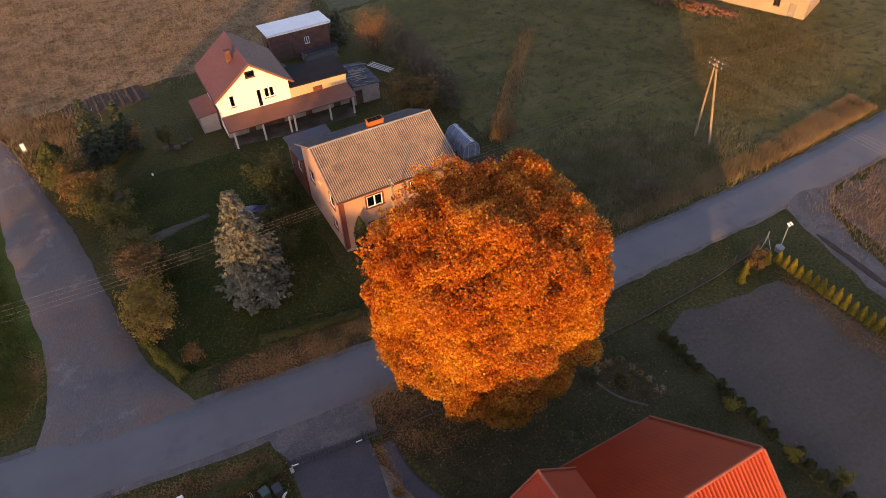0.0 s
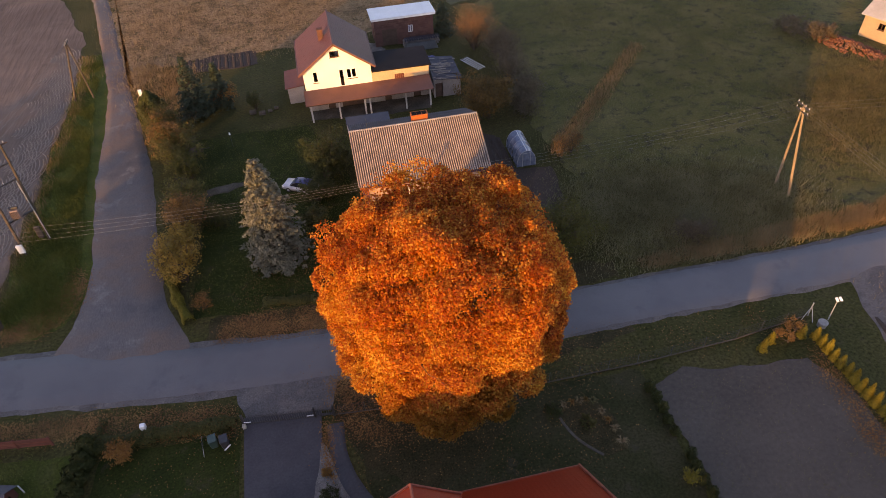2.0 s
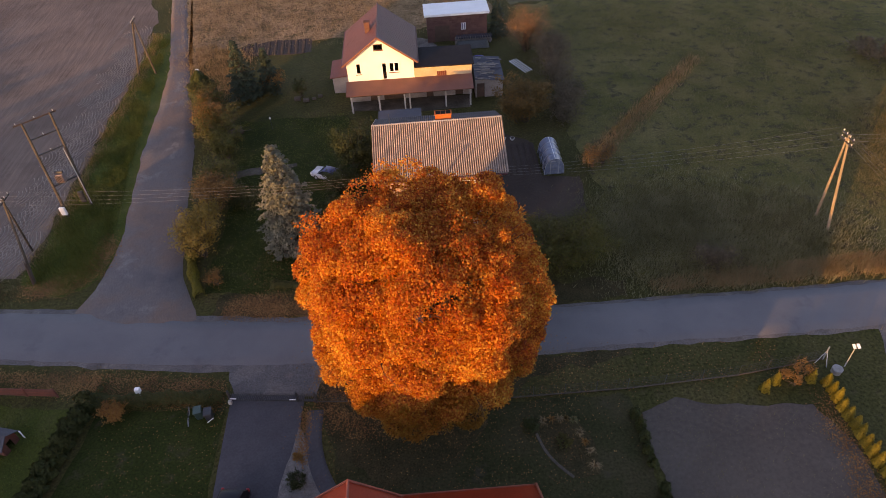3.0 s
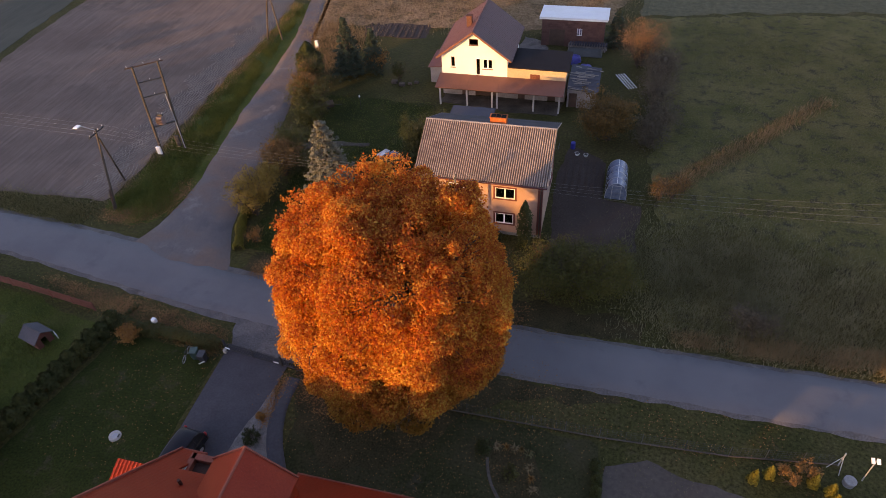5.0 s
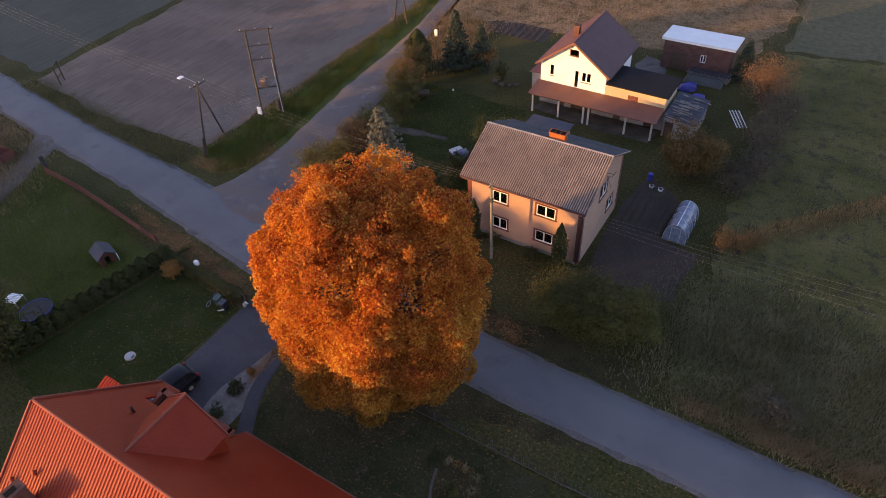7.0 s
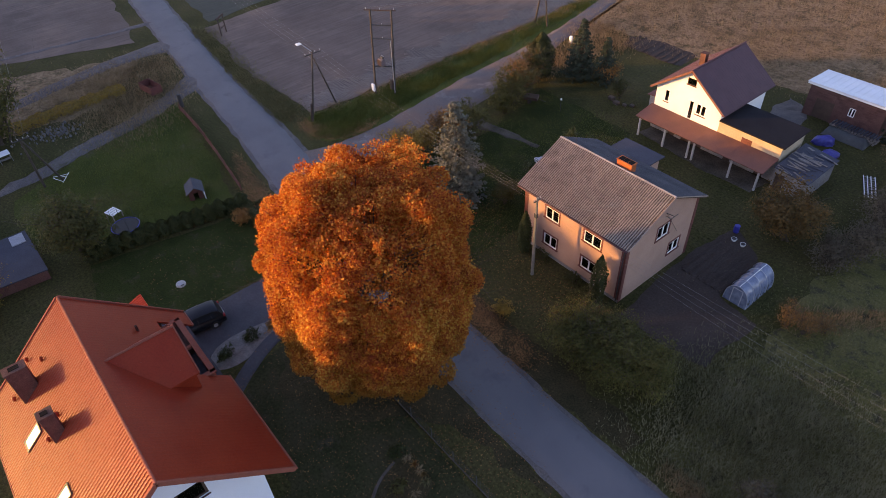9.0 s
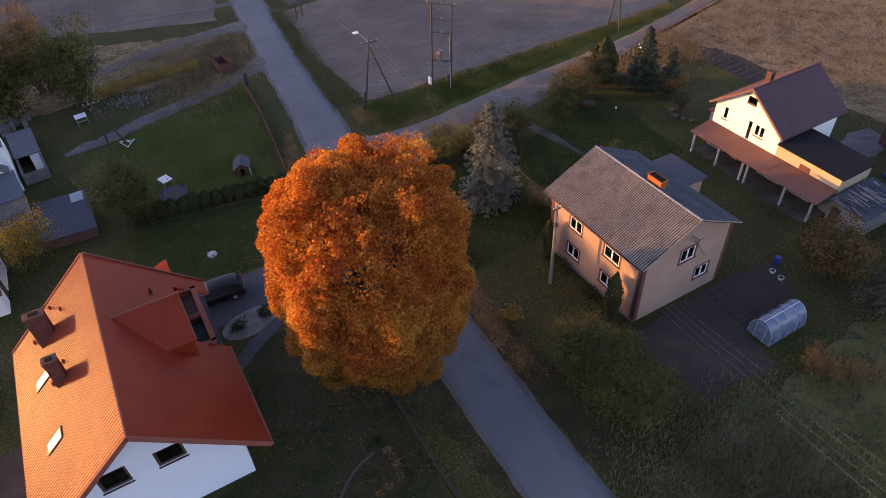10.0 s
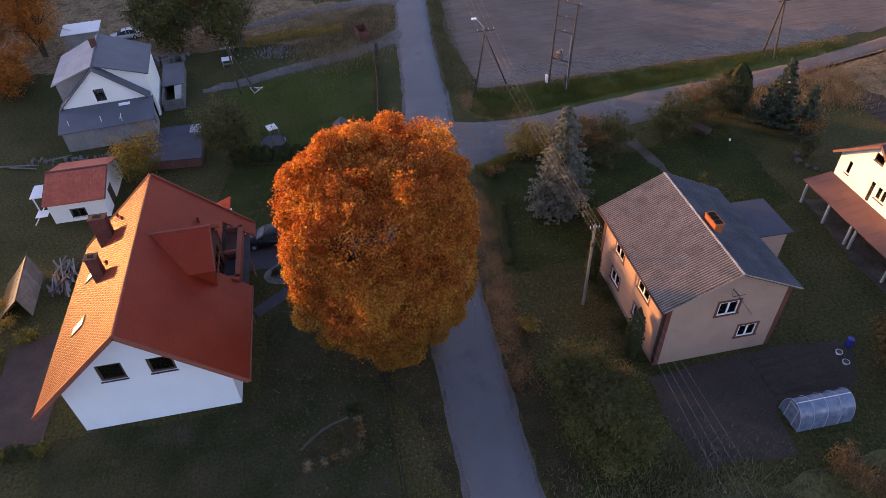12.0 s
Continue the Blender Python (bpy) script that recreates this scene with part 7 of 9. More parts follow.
litter("drive_litter", [(7.2, 25.6), (8.2, 25.2), (7.9, 20.4), (7.2, 21)], 900, 0.09, "fallen leaves between drive and path", 510, 0.0, soft=0.15)
litter("thuja_litter", [(47.9, 23.4), (48.9, 6), (47.3, 6), (46.2, 15), (46.9, 22)], 2600, 0.1, "reddish leaf scraps and bark along the thujas", 511, 0.5)
litter("verge_litter", [(24, 25), (46, 24.6), (46, 28.4), (24, 28.8)], 700, 0.085, "brown leaves in the verge grass", 508, 0.4)
grass("plot_weeds", EAST_FIELD, 7000, 0.16, 0.05, M["blade_green"], "thin weeds on the bare plot", 415, 0.5, 0.3)
grass("field_edge", [(-60, 41.2), (-40, 39.4), (-26, 38.4), (-22.4, 39.0), (-22.6, 42.6), (-26, 42.6), (-40, 43.0), (-58, 45.2)], 16000, 0.28, 0.05, M["blade_green"], "mottled grass strip between road and field", 412, 0.5, 0.8)
grass("west_yard_grass", [(-52, 24), (-40, 21), (-36, 24), (-40, 34), (-55, 36)], 9000, 0.35, 0.06, M["blade_dry"], "sunlit dry grass by the far path", 413, 0.5, 1.0)
# unseen tree belt added towards the sun, behind the camera's side


def shade_belt():
    """An unseen belt of trees, added far to the south-west to keep the low sun off the ground."""
    gen = np.random.default_rng(77)
    pts, outs = [], []
    bm = bmesh.new()
    u = -118.0
    while u < 50:
        for row in range(2):
            k = -92 - 7 * row + gen.uniform(-2, 2)
            p = SUN_WAY * k + SUN_SIDE * (u + 2.2 * row)
            h = belt_height(u) * gen.uniform(0.965 if u > -46 else 0.8, 1.03)
            tube(bm, (p.x, p.y, -0.1), (p.x, p.y, h * 0.7), 0.22, 0.1, 6)
            n = 420
            z = gen.uniform(0.02, 1, n)
            r = 3.0 * np.sqrt(np.clip(1 - z ** 3, 0.02, 1))
            a = gen.uniform(0, 6.28, n)
            rr = r * gen.uniform(0.3, 1, n)
            pts.append(np.stack([p.x + np.cos(a) * rr, p.y + np.sin(a) * rr, z * h], 1))
            outs.append(np.stack([np.cos(a), np.sin(a), np.full(n, 0.4)], 1))
        u += 3.3
    v, f = leaf_cards(np.concatenate(pts), np.concatenate(outs), 1.15, 0.6, 1.2, gen)
    w = thing("woodland", "unseen belt of tall dark trees added to shade the village", "woodland", kind="stuff")
    part("trunks", bm, M["bark"], w)
    ob = new("crowns", array_mesh("crowns", v, f, M["leaf_green"]))
    ob.parent = w


def belt_height(u):
    """Belt height across the sun's way, set by where shade and sun should fall."""
    table = ((-120, 14.5), (-52, 14.5), (-46, 15.2), (-42, 18.2), (-30, 18.4), (-24, 17.6), (-20, 18.6), (-13, 18.4), (-11, 15.4), (2, 14.8), (4, 9.2), (11.5, 9.2), (13.5, 14.6), (20, 15.2), (52, 15.2))
    for (a, ha), (b, hb) in zip(table, table[1:]):
        if a <= u <= b:
            return ha + (hb - ha) * (u - a) / (b - a)
    return 12.0


shade_belt()

# ---- poles and wires ----
def insulator(bm, p):
    tube(bm, p, (p[0], p[1], p[2] + 0.1), 0.02, sides=5)
    tube(bm, (p[0], p[1], p[2] + 0.08), (p[0], p[1], p[2] + 0.22), 0.055, 0.035, 7)


def crossarm(pole, p, q, mat, pins):
    part("crossarm", plank(p, q, 0.1, 0.12), mat, pole)
    p, q = Vector(p), Vector(q)
    for i in range(pins):
        bm = bmesh.new()
        insulator(bm, tuple(p.lerp(q, (i + 0.15) / (pins - 0.7)) + Vector((0, 0, 0.06))))
        part("insulator", bm, M["insulator"], pole)


def poles():
    n = thing("utility_pole", "grey concrete utility pole before the beige house", "utility pole")
    part("shaft", beam((18.1, 43.0, -0.1), (18.1, 43.0, 9.1), 0.16, 0.1, 8), M["pole_grey"], n)
    crossarm(n, (18.1, 42.6, 8.75), (18.1, 43.4, 8.75), M["dark_metal"], 4)
    part("clamp", solid(17.95, 18.25, 42.88, 43.12, 6.9, 7.3), M["dark_metal"], n)
    # street lamp pole with a strut by the field corner
    n = thing("street_lamp_pole", "wooden utility pole with a strut and a street lamp", "utility pole")
    part("shaft", beam((-20.5, 42.25, -0.1), (-19.3, 43.4, 9.7), 0.13, 0.1, 8), M["pole_wood"], n)
    part("strut", beam((-22.7, 47.2, -0.1), (-19.5, 43.5, 8.6), 0.11, 0.08, 8), M["pole_wood"], n)
    part("foot_post", beam((-20.55, 42.1, -0.1), (-20.25, 42.4, 2.6), 0.12, 0.12, 6), M["dark_wood"], n)
    crossarm(n, (-19.35, 42.3, 9.3), (-19.35, 44.5, 9.3), M["dark_metal"], 4)
    arm = part("lamp_arm", beam((-19.3, 43.3, 9.6), (-19.9, 42.4, 10.6), 0.04), M["steel"], n)
    part("lamp_head", solid(-20.3, -19.8, 41.8, 42.45, 10.56, 10.7, 0.04), M["white_plastic"], arm, "white street lamp head")
    # transformer on two poles
    n = thing("pole_transformer", "pole-mounted transformer between two tall poles", "transformer station")
    A, B = Vector((-20.9, 52.5, 0)), Vector((-18.95, 54.3, 0))
    ta, tb = Vector((-20.55, 52.85, 11.6)), Vector((-18.45, 54.6, 11.6))
    part("pole", beam(A - Vector((0, 0, 0.1)), ta, 0.15, 0.11, 8), M["pole_wood"], n, "weathered wooden pole")
    part("pole", beam(B - Vector((0, 0, 0.1)), tb, 0.15, 0.11, 8), M["pole_wood"], n, "weathered wooden pole")
    way = (tb - ta).normalized()
    at = lambda z: (A.lerp(ta, z / 11.6), B.lerp(tb, z / 11.6))
    a, b = at(11.5)
    crossarm(n, a - way * 0.8, b + way * 0.6, M["dark_wood"], 3)
    a, b = at(9.6)
    crossarm(n, a - way * 0.15, b + way * 0.2, M["dark_metal"], 3)
    a, b = at(7.8)
    crossarm(n, a - way * 0.15, b + way * 0.2, M["dark_metal"], 3)
    a, b = at(4.0)
    part("platform_beam", plank(a - way * 0.2 + Vector((0, 0, 0)), b + way * 0.2, 0.16, 0.16), M["dark_metal"], n)
    c = a.lerp(b, 0.42) + Vector((0, 0, 0.1))
    tank = part("transformer_tank", solid(c.x - 0.4, c.x + 0.4, c.y - 0.35, c.y + 0.35, c.z, c.z + 1.0, 0.06), M["tank_paint"], n, "dull reddish-grey ribbed transformer tank")
    for k in range(6):
        x = c.x - 0.38 + 0.15 * k
        part("cooling_fin", solid(x, x + 0.03, c.y - 0.47, c.y - 0.35, c.z + 0.12, c.z + 0.88), M["tank_paint"], tank)
    part("conservator", beam((c.x - 0.4, c.y, c.z + 1.16), (c.x + 0.4, c.y, c.z + 1.16), 0.15, sides=10), M["dark_metal"], tank)
    for k in range(3):
        bm = bmesh.new()
        tube(bm, (c.x - 0.25 + 0.25 * k, c.y + 0.2, c.z + 1.0), (c.x - 0.25 + 0.25 * k, c.y + 0.2, c.z + 1.35), 0.06, 0.03)
        part("bushing", bm, M["insulator"], tank)
    part("meter_box", solid(A.x - 0.3, A.x + 0.3, A.y - 0.42, A.y - 0.18, 0.5, 1.5, 0.03), M["white_plastic"], n, "white meter box on the pole")
    part("switch_box", solid(B.x - 0.85, B.x - 0.3, B.y - 0.15, B.y + 0.15, 0.5, 1.9, 0.03), M["pole_wood"], n)
    part("conduit", beam((B.x + 0.16, B.y - 0.1, 0.3), (B.x + 0.2, B.y - 0.05, 7.6), 0.05), M["steel"], n)
    # A-frame poles
    for base, other, top, arms, label in (((57.2, 41.2), (57.1, 43.4), (55.95, 42.3, 10.4), 2, "sunlit wooden A-frame pole in the meadow"),
                                          ((-22.1, 84.4), (-19.7, 84.6), (-19.6, 83.4, 8.6), 1, "wooden A-frame pole between field and track"),
                                          ((-29.6, 11.7), (-29.4, 13.8), (-27.9, 11.8, 7.3), 1, "wooden A-frame pole in the yard")):
        n = thing("a_frame_pole", label, "utility pole")
        wood = M["pole_sunlit"] if arms == 2 else M["pole_wood"]
        part("leg", beam((*base, -0.1), (top[0], top[1] - 0.07, top[2]), 0.15, 0.1, 8), wood, n)
        part("leg", beam((*other, -0.1), (top[0], top[1] + 0.09, top[2] - 0.4), 0.14, 0.09, 8), wood, n)
        for i in range(arms):
            crossarm(n, (top[0], top[1] - 0.9, top[2] - 0.2 - 0.55 * i), (top[0], top[1] + 0.9, top[2] - 0.2 - 0.55 * i), M["dark_metal"], 4)
    n = thing("wooden_frame", "low dark wooden frame of two posts by the far field", "frame")
    for x, y in ((-53.9, 45.3), (-54.9, 46.6)):
        part("post", beam((x, y, -0.1), (x - 0.25, y + 0.1, 2.9), 0.11, 0.09, 7), M["dark_wood"], n)
    part("crossbeam", plank((-53.9, 45.1, 2.75), (-55.4, 46.9, 2.75), 0.16, 0.3), M["dark_wood"], n)
    part("brace", plank((-54.0, 45.3, 1.1), (-55.0, 46.6, 1.1), 0.1, 0.14), M["dark_wood"], n)


def wire_run(name, p, q, sag, label, r=0.0065):
    p, q = Vector(p), Vector(q)
    bm = bmesh.new()
    n = 14
    pts = [p.lerp(q, i / n) - Vector((0, 0, sag * 4 * (i / n) * (1 - i / n))) for i in range(n + 1)]
    s = (q - p).cross(Vector((0, 0, 1))).normalized()
    rings = [[bm.verts.new(c + r * (math.cos(k * math.pi / 2) * s + math.sin(k * math.pi / 2) * Vector((0, 0, 1)))) for k in range(4)] for c in pts]
    for a, b in zip(rings, rings[1:]):
        for k in range(4):
            bm.faces.new((a[k], a[(k + 1) % 4], b[(k + 1) % 4], b[k]))
    tagged(part(name, bm, M["wire"]), label, "overhead wire", "overhead wires")


def wires():
    for k in range(4):
        y = -1.0 + 0.68 * k
        wire_run("overhead_wire", (-78, 48.4 + y * 0.8, 9.6), (-19.35, 43.4 + y, 9.55), 0.9, "thin overhead wire along the road")
        wire_run("overhead_wire", (-19.35, 43.4 + y, 9.55), (18.1, 43.0 + y * 0.42, 9.0), 0.7, "thin overhead wire along the road")
        wire_run("overhead_wire", (18.1, 43.0 + y * 0.42, 9.0), (55.95, 42.3 + y * 1.3, 10.35), 0.7, "thin overhead wire across the meadow")
        wire_run("overhead_wire", (55.95 + y * 0.5, 42.3 + y * 0.5, 10.2), (60.2 + y * 1.3, -8, 9.4), 0.6, "thin overhead wire over the road")
    for k in range(3):
        wire_run("overhead_wire", (55.95, 41.7 + 0.55 * k, 10.1), (104, 38.5 + 1.2 * k, 9.4), 0.8, "thin overhead wire towards the farmhouse")
        wire_run("overhead_wire", (-18.7 - 1.1 * k, 54.6 - 0.95 * k, 11.75), (-19.6, 82.8 + 0.6 * k, 8.7), 0.6, "thin overhead wire to the transformer")
    for k in range(2):
        wire_run("overhead_wire", (-27.9, 11.4 + 0.8 * k, 7.2), (-60, 16 + 0.8 * k, 8.4), 0.5, "thin overhead wire over the yard")
    wire_run("overhead_wire", (18.1, 43.6, 8.2), (26.5, 50.6, 7.72), 0.25, "thin dark house connection wire", 0.01)


poles()
wires()


# ---- fences and gate ----
def board_fence():
    f = thing("board_fence", "low red-brown board fence along the verge", "fence")
    line = [(-35.3, 30.6), (-28.4, 30.3), (-21.0, 29.5), (-13.2, 28.5)]
    pts = []
    for a, b in zip(line, line[1:]):
        k = 3
        pts += [Vector((*a, 0)).lerp(Vector((*b, 0)), i / k) for i in range(k)]
    pts.append(Vector((*line[-1], 0)))
    for p in pts:
        part("post", solid(p.x - 0.07, p.x + 0.07, p.y - 0.07, p.y + 0.07, -0.05, 1.15, 0.01), M["red_wood"], f)
    for a, b in zip(pts, pts[1:]):
        d = (b - a).normalized() * 0.08
        for r in range(5):
            z = 0.16 + 0.2 * r
            part("board", plank(a + d + Vector((0, 0, z)), b - d + Vector((0, 0, z + random.uniform(-0.01, 0.01))), 0.035, 0.175), M["red_wood"], f)
    part("end_pillar", beam((-36.2, 31.2, 0), (-36.2, 31.2, 1.9), 0.3, 0.25, 8), M["dark_metal"], f)


def gate():
    g = thing("driveway_gate", "dark iron bar gate across the driveway", "gate")
    a, m, b, c = Vector((1.35, 26.75, 0)), Vector((4.05, 26.45, 0)), Vector((6.85, 26.15, 0)), Vector((8.3, 25.98, 0))
    for p in (a, b, c):
        part("post", solid(p.x - 0.08, p.x + 0.08, p.y - 0.08, p.y + 0.08, -0.05, 1.35, 0.01), M["dark_metal"], g)
    part("threshold", plank(a + Vector((0, 0.15, 0.04)), c + Vector((0, 0.15, 0.04)), 0.2, 0.06), M["paving"], g)
    for p, q in ((a, m), (m, b), (b, c)):
        leaf = part("rail", plank(p + Vector((0, 0, 0.2)), q + Vector((0, 0, 0.2)), 0.04, 0.06), M["dark_metal"], g)
        part("rail", plank(p + Vector((0, 0, 0.85)), q + Vector((0, 0, 0.85)), 0.04, 0.05), M["dark_metal"], g)
        n = int((q - p).length / 0.17)
        for i in range(n + 1):
            s = p.lerp(q, i / n)
            h = 1.05 + 0.14 * math.sin(math.pi * i / n)
            part("bar", beam(s + Vector((0, 0, 0.1)), s + Vector((0, 0, h)), 0.026, sides=5), M["dark_metal"], g)
    part("stile", solid(m.x - 0.05, m.x + 0.05, m.y - 0.05, m.y + 0.05, 0.05, 1.2), M["dark_metal"], g)
    for p, d in ((a, 1), (b, -1)):
        part("opener_arm", plank(p + Vector((0.1 * d, -0.2, 0.62)), p + Vector((0.6 * d, -0.22 - 0.06 * d, 0.62)), 0.06, 0.06), M["white_plastic"], g, "pale gate opener arm")
    part("opener_box", solid(1.25, 1.5, 26.35, 26.6, 0, 0.4), M["concrete"], g)


def mesh_fence():
    f = thing("wire_fence", "low wire mesh fence on thin posts", "fence")
    line = [(8.3, 25.98), (20.5, 24.9), (33.0, 24.9), (42, 25.3), (49.3, 26.2)]
    pts = []
    for a, b in zip(line, line[1:]):
        k = max(1, round(math.hypot(b[0] - a[0], b[1] - a[1]) / 2.6))
        pts += [Vector((*a, 0)).lerp(Vector((*b, 0)), i / k) for i in range(k)]
    pts.append(Vector((*line[-1], 0)))
    for p in pts:
        part("post", beam(p - Vector((0, 0, 0.05)), p + Vector((0, 0, 1.35)), 0.03, sides=6), M["dark_metal"], f)
    for a, b in zip(pts, pts[1:]):
        bm = bmesh.new()
        for z in (0.25, 0.5, 0.75, 1.0, 1.25):
            tube(bm, a + Vector((0, 0, z)), b + Vector((0, 0, z)), 0.006, sides=3, caps=False)
        for i in range(9):
            p = a.lerp(b, (i + 0.5) / 9)
            tube(bm, p + Vector((0, 0, 0.2)), p + Vector((0, 0, 1.28)), 0.005, sides=3, caps=False)
        part("mesh_panel", bm, M["dark_metal"], f)
        part("kerb", plank(a + Vector((0, 0, 0.08)), b + Vector((0, 0, 0.08)), 0.05, 0.12), M["fence_kerb"], f)
    p = Vector((49.3, 26.2, 0))
    for q in ((48.5, 25.9), (49.2, 25.4)):
        part("brace", beam((*q, 0), p + Vector((0, 0, 1.2)), 0.03, sides=6), M["steel"], f)
    part("corner_post", beam(p - Vector((0, 0, 0.05)), p + Vector((0, 0, 1.6)), 0.05, sides=8), M["steel"], f)


board_fence()
gate()
mesh_fence()


# ---- vehicles ----
def car(name, at, paint, label, estate=True, top=None):
    c = thing(name, label, "car", at=at)
    L, W = 4.5, 1.76
    side = [(-2.25, 0.45), (-2.22, 0.75), (-2.1, 0.92), (-1.0, 1.0), (2.12, 1.02), (2.22, 0.8), (2.25, 0.45)]
    bm = bmesh.new()
    rows = []
    for x, z in side:
        w = W / 2 * (0.93 if abs(x) > 2.0 else 1.0)
        rows.append([bm.verts.new((x, s * w * f, zz)) for s, f, zz in ((-1, 0.96, 0.28), (-1, 1.0, min(0.62, z)), (-1, 0.95, z), (1, 0.95, z), (1, 1.0, min(0.62, z)), (1, 0.96, 0.28))])
    for a, b in zip(rows, rows[1:]):
        for i in range(6):
            j = (i + 1) % 6
            bm.faces.new((a[i], a[j], b[j], b[i]))
    bm.faces.new(rows[0])
    bm.faces.new(rows[-1][::-1])
    bmesh.ops.recalc_face_normals(bm, faces=bm.faces[:])
    bmesh.ops.bevel(bm, geom=bm.edges[:], offset=0.09, segments=3, affect="EDGES", clamp_overlap=True)
    part("body", bm, paint, c, smooth=True)
    tail = 2.0 if estate else 1.5
    cab = [(-1.15, 0.97), (-0.35, 1.46), (0.1, 1.55), (0.7, 1.57), (tail - 0.45, 1.52), (tail - 0.12, 1.36), (tail + 0.14, 0.97)]
    bm = bmesh.new()
    rows = [[bm.verts.new((x, s * (W / 2 * (0.93 - 0.3 * (z - 0.97))), z)) for s in (-1, 1)] for x, z in cab]
    for a, b in zip(rows, rows[1:]):
        bm.faces.new((a[0], b[0], b[1], a[1]))
    for k in (0, 1):
        bm.faces.new([r[k] for r in rows])
    bmesh.ops.recalc_face_normals(bm, faces=bm.faces[:])
    part("cabin", bm, M["car_shell"], c)
    # the roof panel bends down over the tail and rounds off at the sides
    bm = bmesh.new()
    rows = []
    for x, z in cab[1:-1]:
        w = W / 2 * (0.93 - 0.3 * (z - 0.97))
        rows.append([bm.verts.new((x, w * f, z + dz)) for f, dz in ((-1.02, -0.1), (-0.97, -0.01), (-0.8, 0.035), (0, 0.055), (0.8, 0.035), (0.97, -0.01), (1.02, -0.1))])
    for a, b in zip(rows, rows[1:]):
        for k in range(6):
            bm.faces.new((a[k], b[k], b[k + 1], a[k + 1]))
    bmesh.ops.recalc_face_normals(bm, faces=bm.faces[:])
    part("roof", bm, top or paint, c, smooth=True)
    for s in (-1, 1):
        for xa, xb in ((-0.62, 0.24), (0.36, tail - 0.55)):
            lean = 0.3 if xa < 0 else 0.05
            quad = [(xa, s * 0.822, 1.03), (xb, s * 0.822, 1.03), (xb, s * 0.705, 1.4), (xa + lean, s * 0.705, 1.4)]
            part("side_window", sheet(quad, 0.012), M["side_glass"], c, "dark glossy side window")
    part("windscreen", sheet([(-1.1, -0.72, 1.03), (-1.1, 0.72, 1.03), (-0.4, 0.62, 1.44), (-0.4, -0.62, 1.44)], 0.025), M["windscreen"], c, "pale windscreen")
    for s in (-1, 1):
        for x in (0.3, tail - 0.72):
            part("pillar", plank((x, s * 0.8, 1.0), (x - 0.02, s * 0.66, 1.45), 0.06, 0.08), paint, c)
        part("mirror", solid(-0.85, -0.68, s * 0.98 - 0.08, s * 0.98 + 0.08, 0.98, 1.12, 0.03), paint, c)
        for x in (-1.38, 1.35):
            bm = bmesh.new()
            bmesh.ops.create_cone(bm, cap_ends=True, segments=20, radius1=0.32, radius2=0.32, depth=0.2, matrix=pose(x, s * 0.79, 0.32, 90, 0, 0))
            w = part("wheel", bm, M["rubber"], c)
            bm = bmesh.new()
            bmesh.ops.create_cone(bm, cap_ends=True, segments=14, radius1=0.2, radius2=0.17, depth=0.22, matrix=pose(x, s * 0.80, 0.32, 90, 0, 0))
            part("rim", bm, M["steel"], w, "alloy wheel rim")
        part("headlight", solid(-2.24, -2.02, s * 0.66 - 0.17, s * 0.66 + 0.17, 0.66, 0.8, 0.02), M["white_plastic"], c, "clear headlight")
        part("tail_light", solid(2.1, 2.25, s * 0.76 - 0.08, s * 0.76 + 0.08, 0.75, 1.0, 0.02), M["red_lens"], c, "red tail light")
    part("number_plate", solid(2.245, 2.26, -0.26, 0.26, 0.55, 0.67), M["white_plastic"], c)


M["car_shell"] = surface("tinted_car_glass", ((0.012, 0.013, 0.016), (0.016, 0.017, 0.02)), 1.0, 6.0, 0.05, 0.3, 0.0)
M["car_shell"].node_tree.nodes["Principled BSDF"].inputs["Specular IOR Level"].default_value = 0.15
# Reflected sky is painted into the windscreen as a pale blue base.
M["windscreen"] = surface("sky_lit_windscreen", ((0.06, 0.08, 0.11), (0.09, 0.11, 0.15)), 1.0, 6.0, 0.05, 0.18, 0.0)
M["windscreen"].node_tree.nodes["Principled BSDF"].inputs["Specular IOR Level"].default_value = 0.2
M["side_glass"] = surface("car_side_glass", ((0.02, 0.022, 0.028), (0.03, 0.032, 0.04)), 1.0, 6.0, 0.05, 0.08, 0.0)
# The sky mirrored in the pale car's roof is put into this blue.
M["sky_blue_roof"] = surface("sky_reflecting_car_roof", ((0.03, 0.03, 0.11), (0.04, 0.04, 0.14)), 1.0, 8.0, 0.05, 0.3, 0.0)
car("dark_car", pose(3.1, 15.95, 0.03, 0, 0, 84) @ Matrix.Scale(1.18, 4), M["dark_paint"], "black rounded estate car parked on the driveway")
car("pale_car", pose(7.3, 55.9, 0.0, 0, 0, -30) @ Matrix.Scale(0.86, 4), M["silver_paint"], "pale silver car parked on the lawn, its roof coloured like reflected sky", True, M["sky_blue_roof"])
car("white_car", pose(-53, -7.0, 0.0, 0, 0, 100), M["silver_paint"], "white car parked behind the far yard", False)


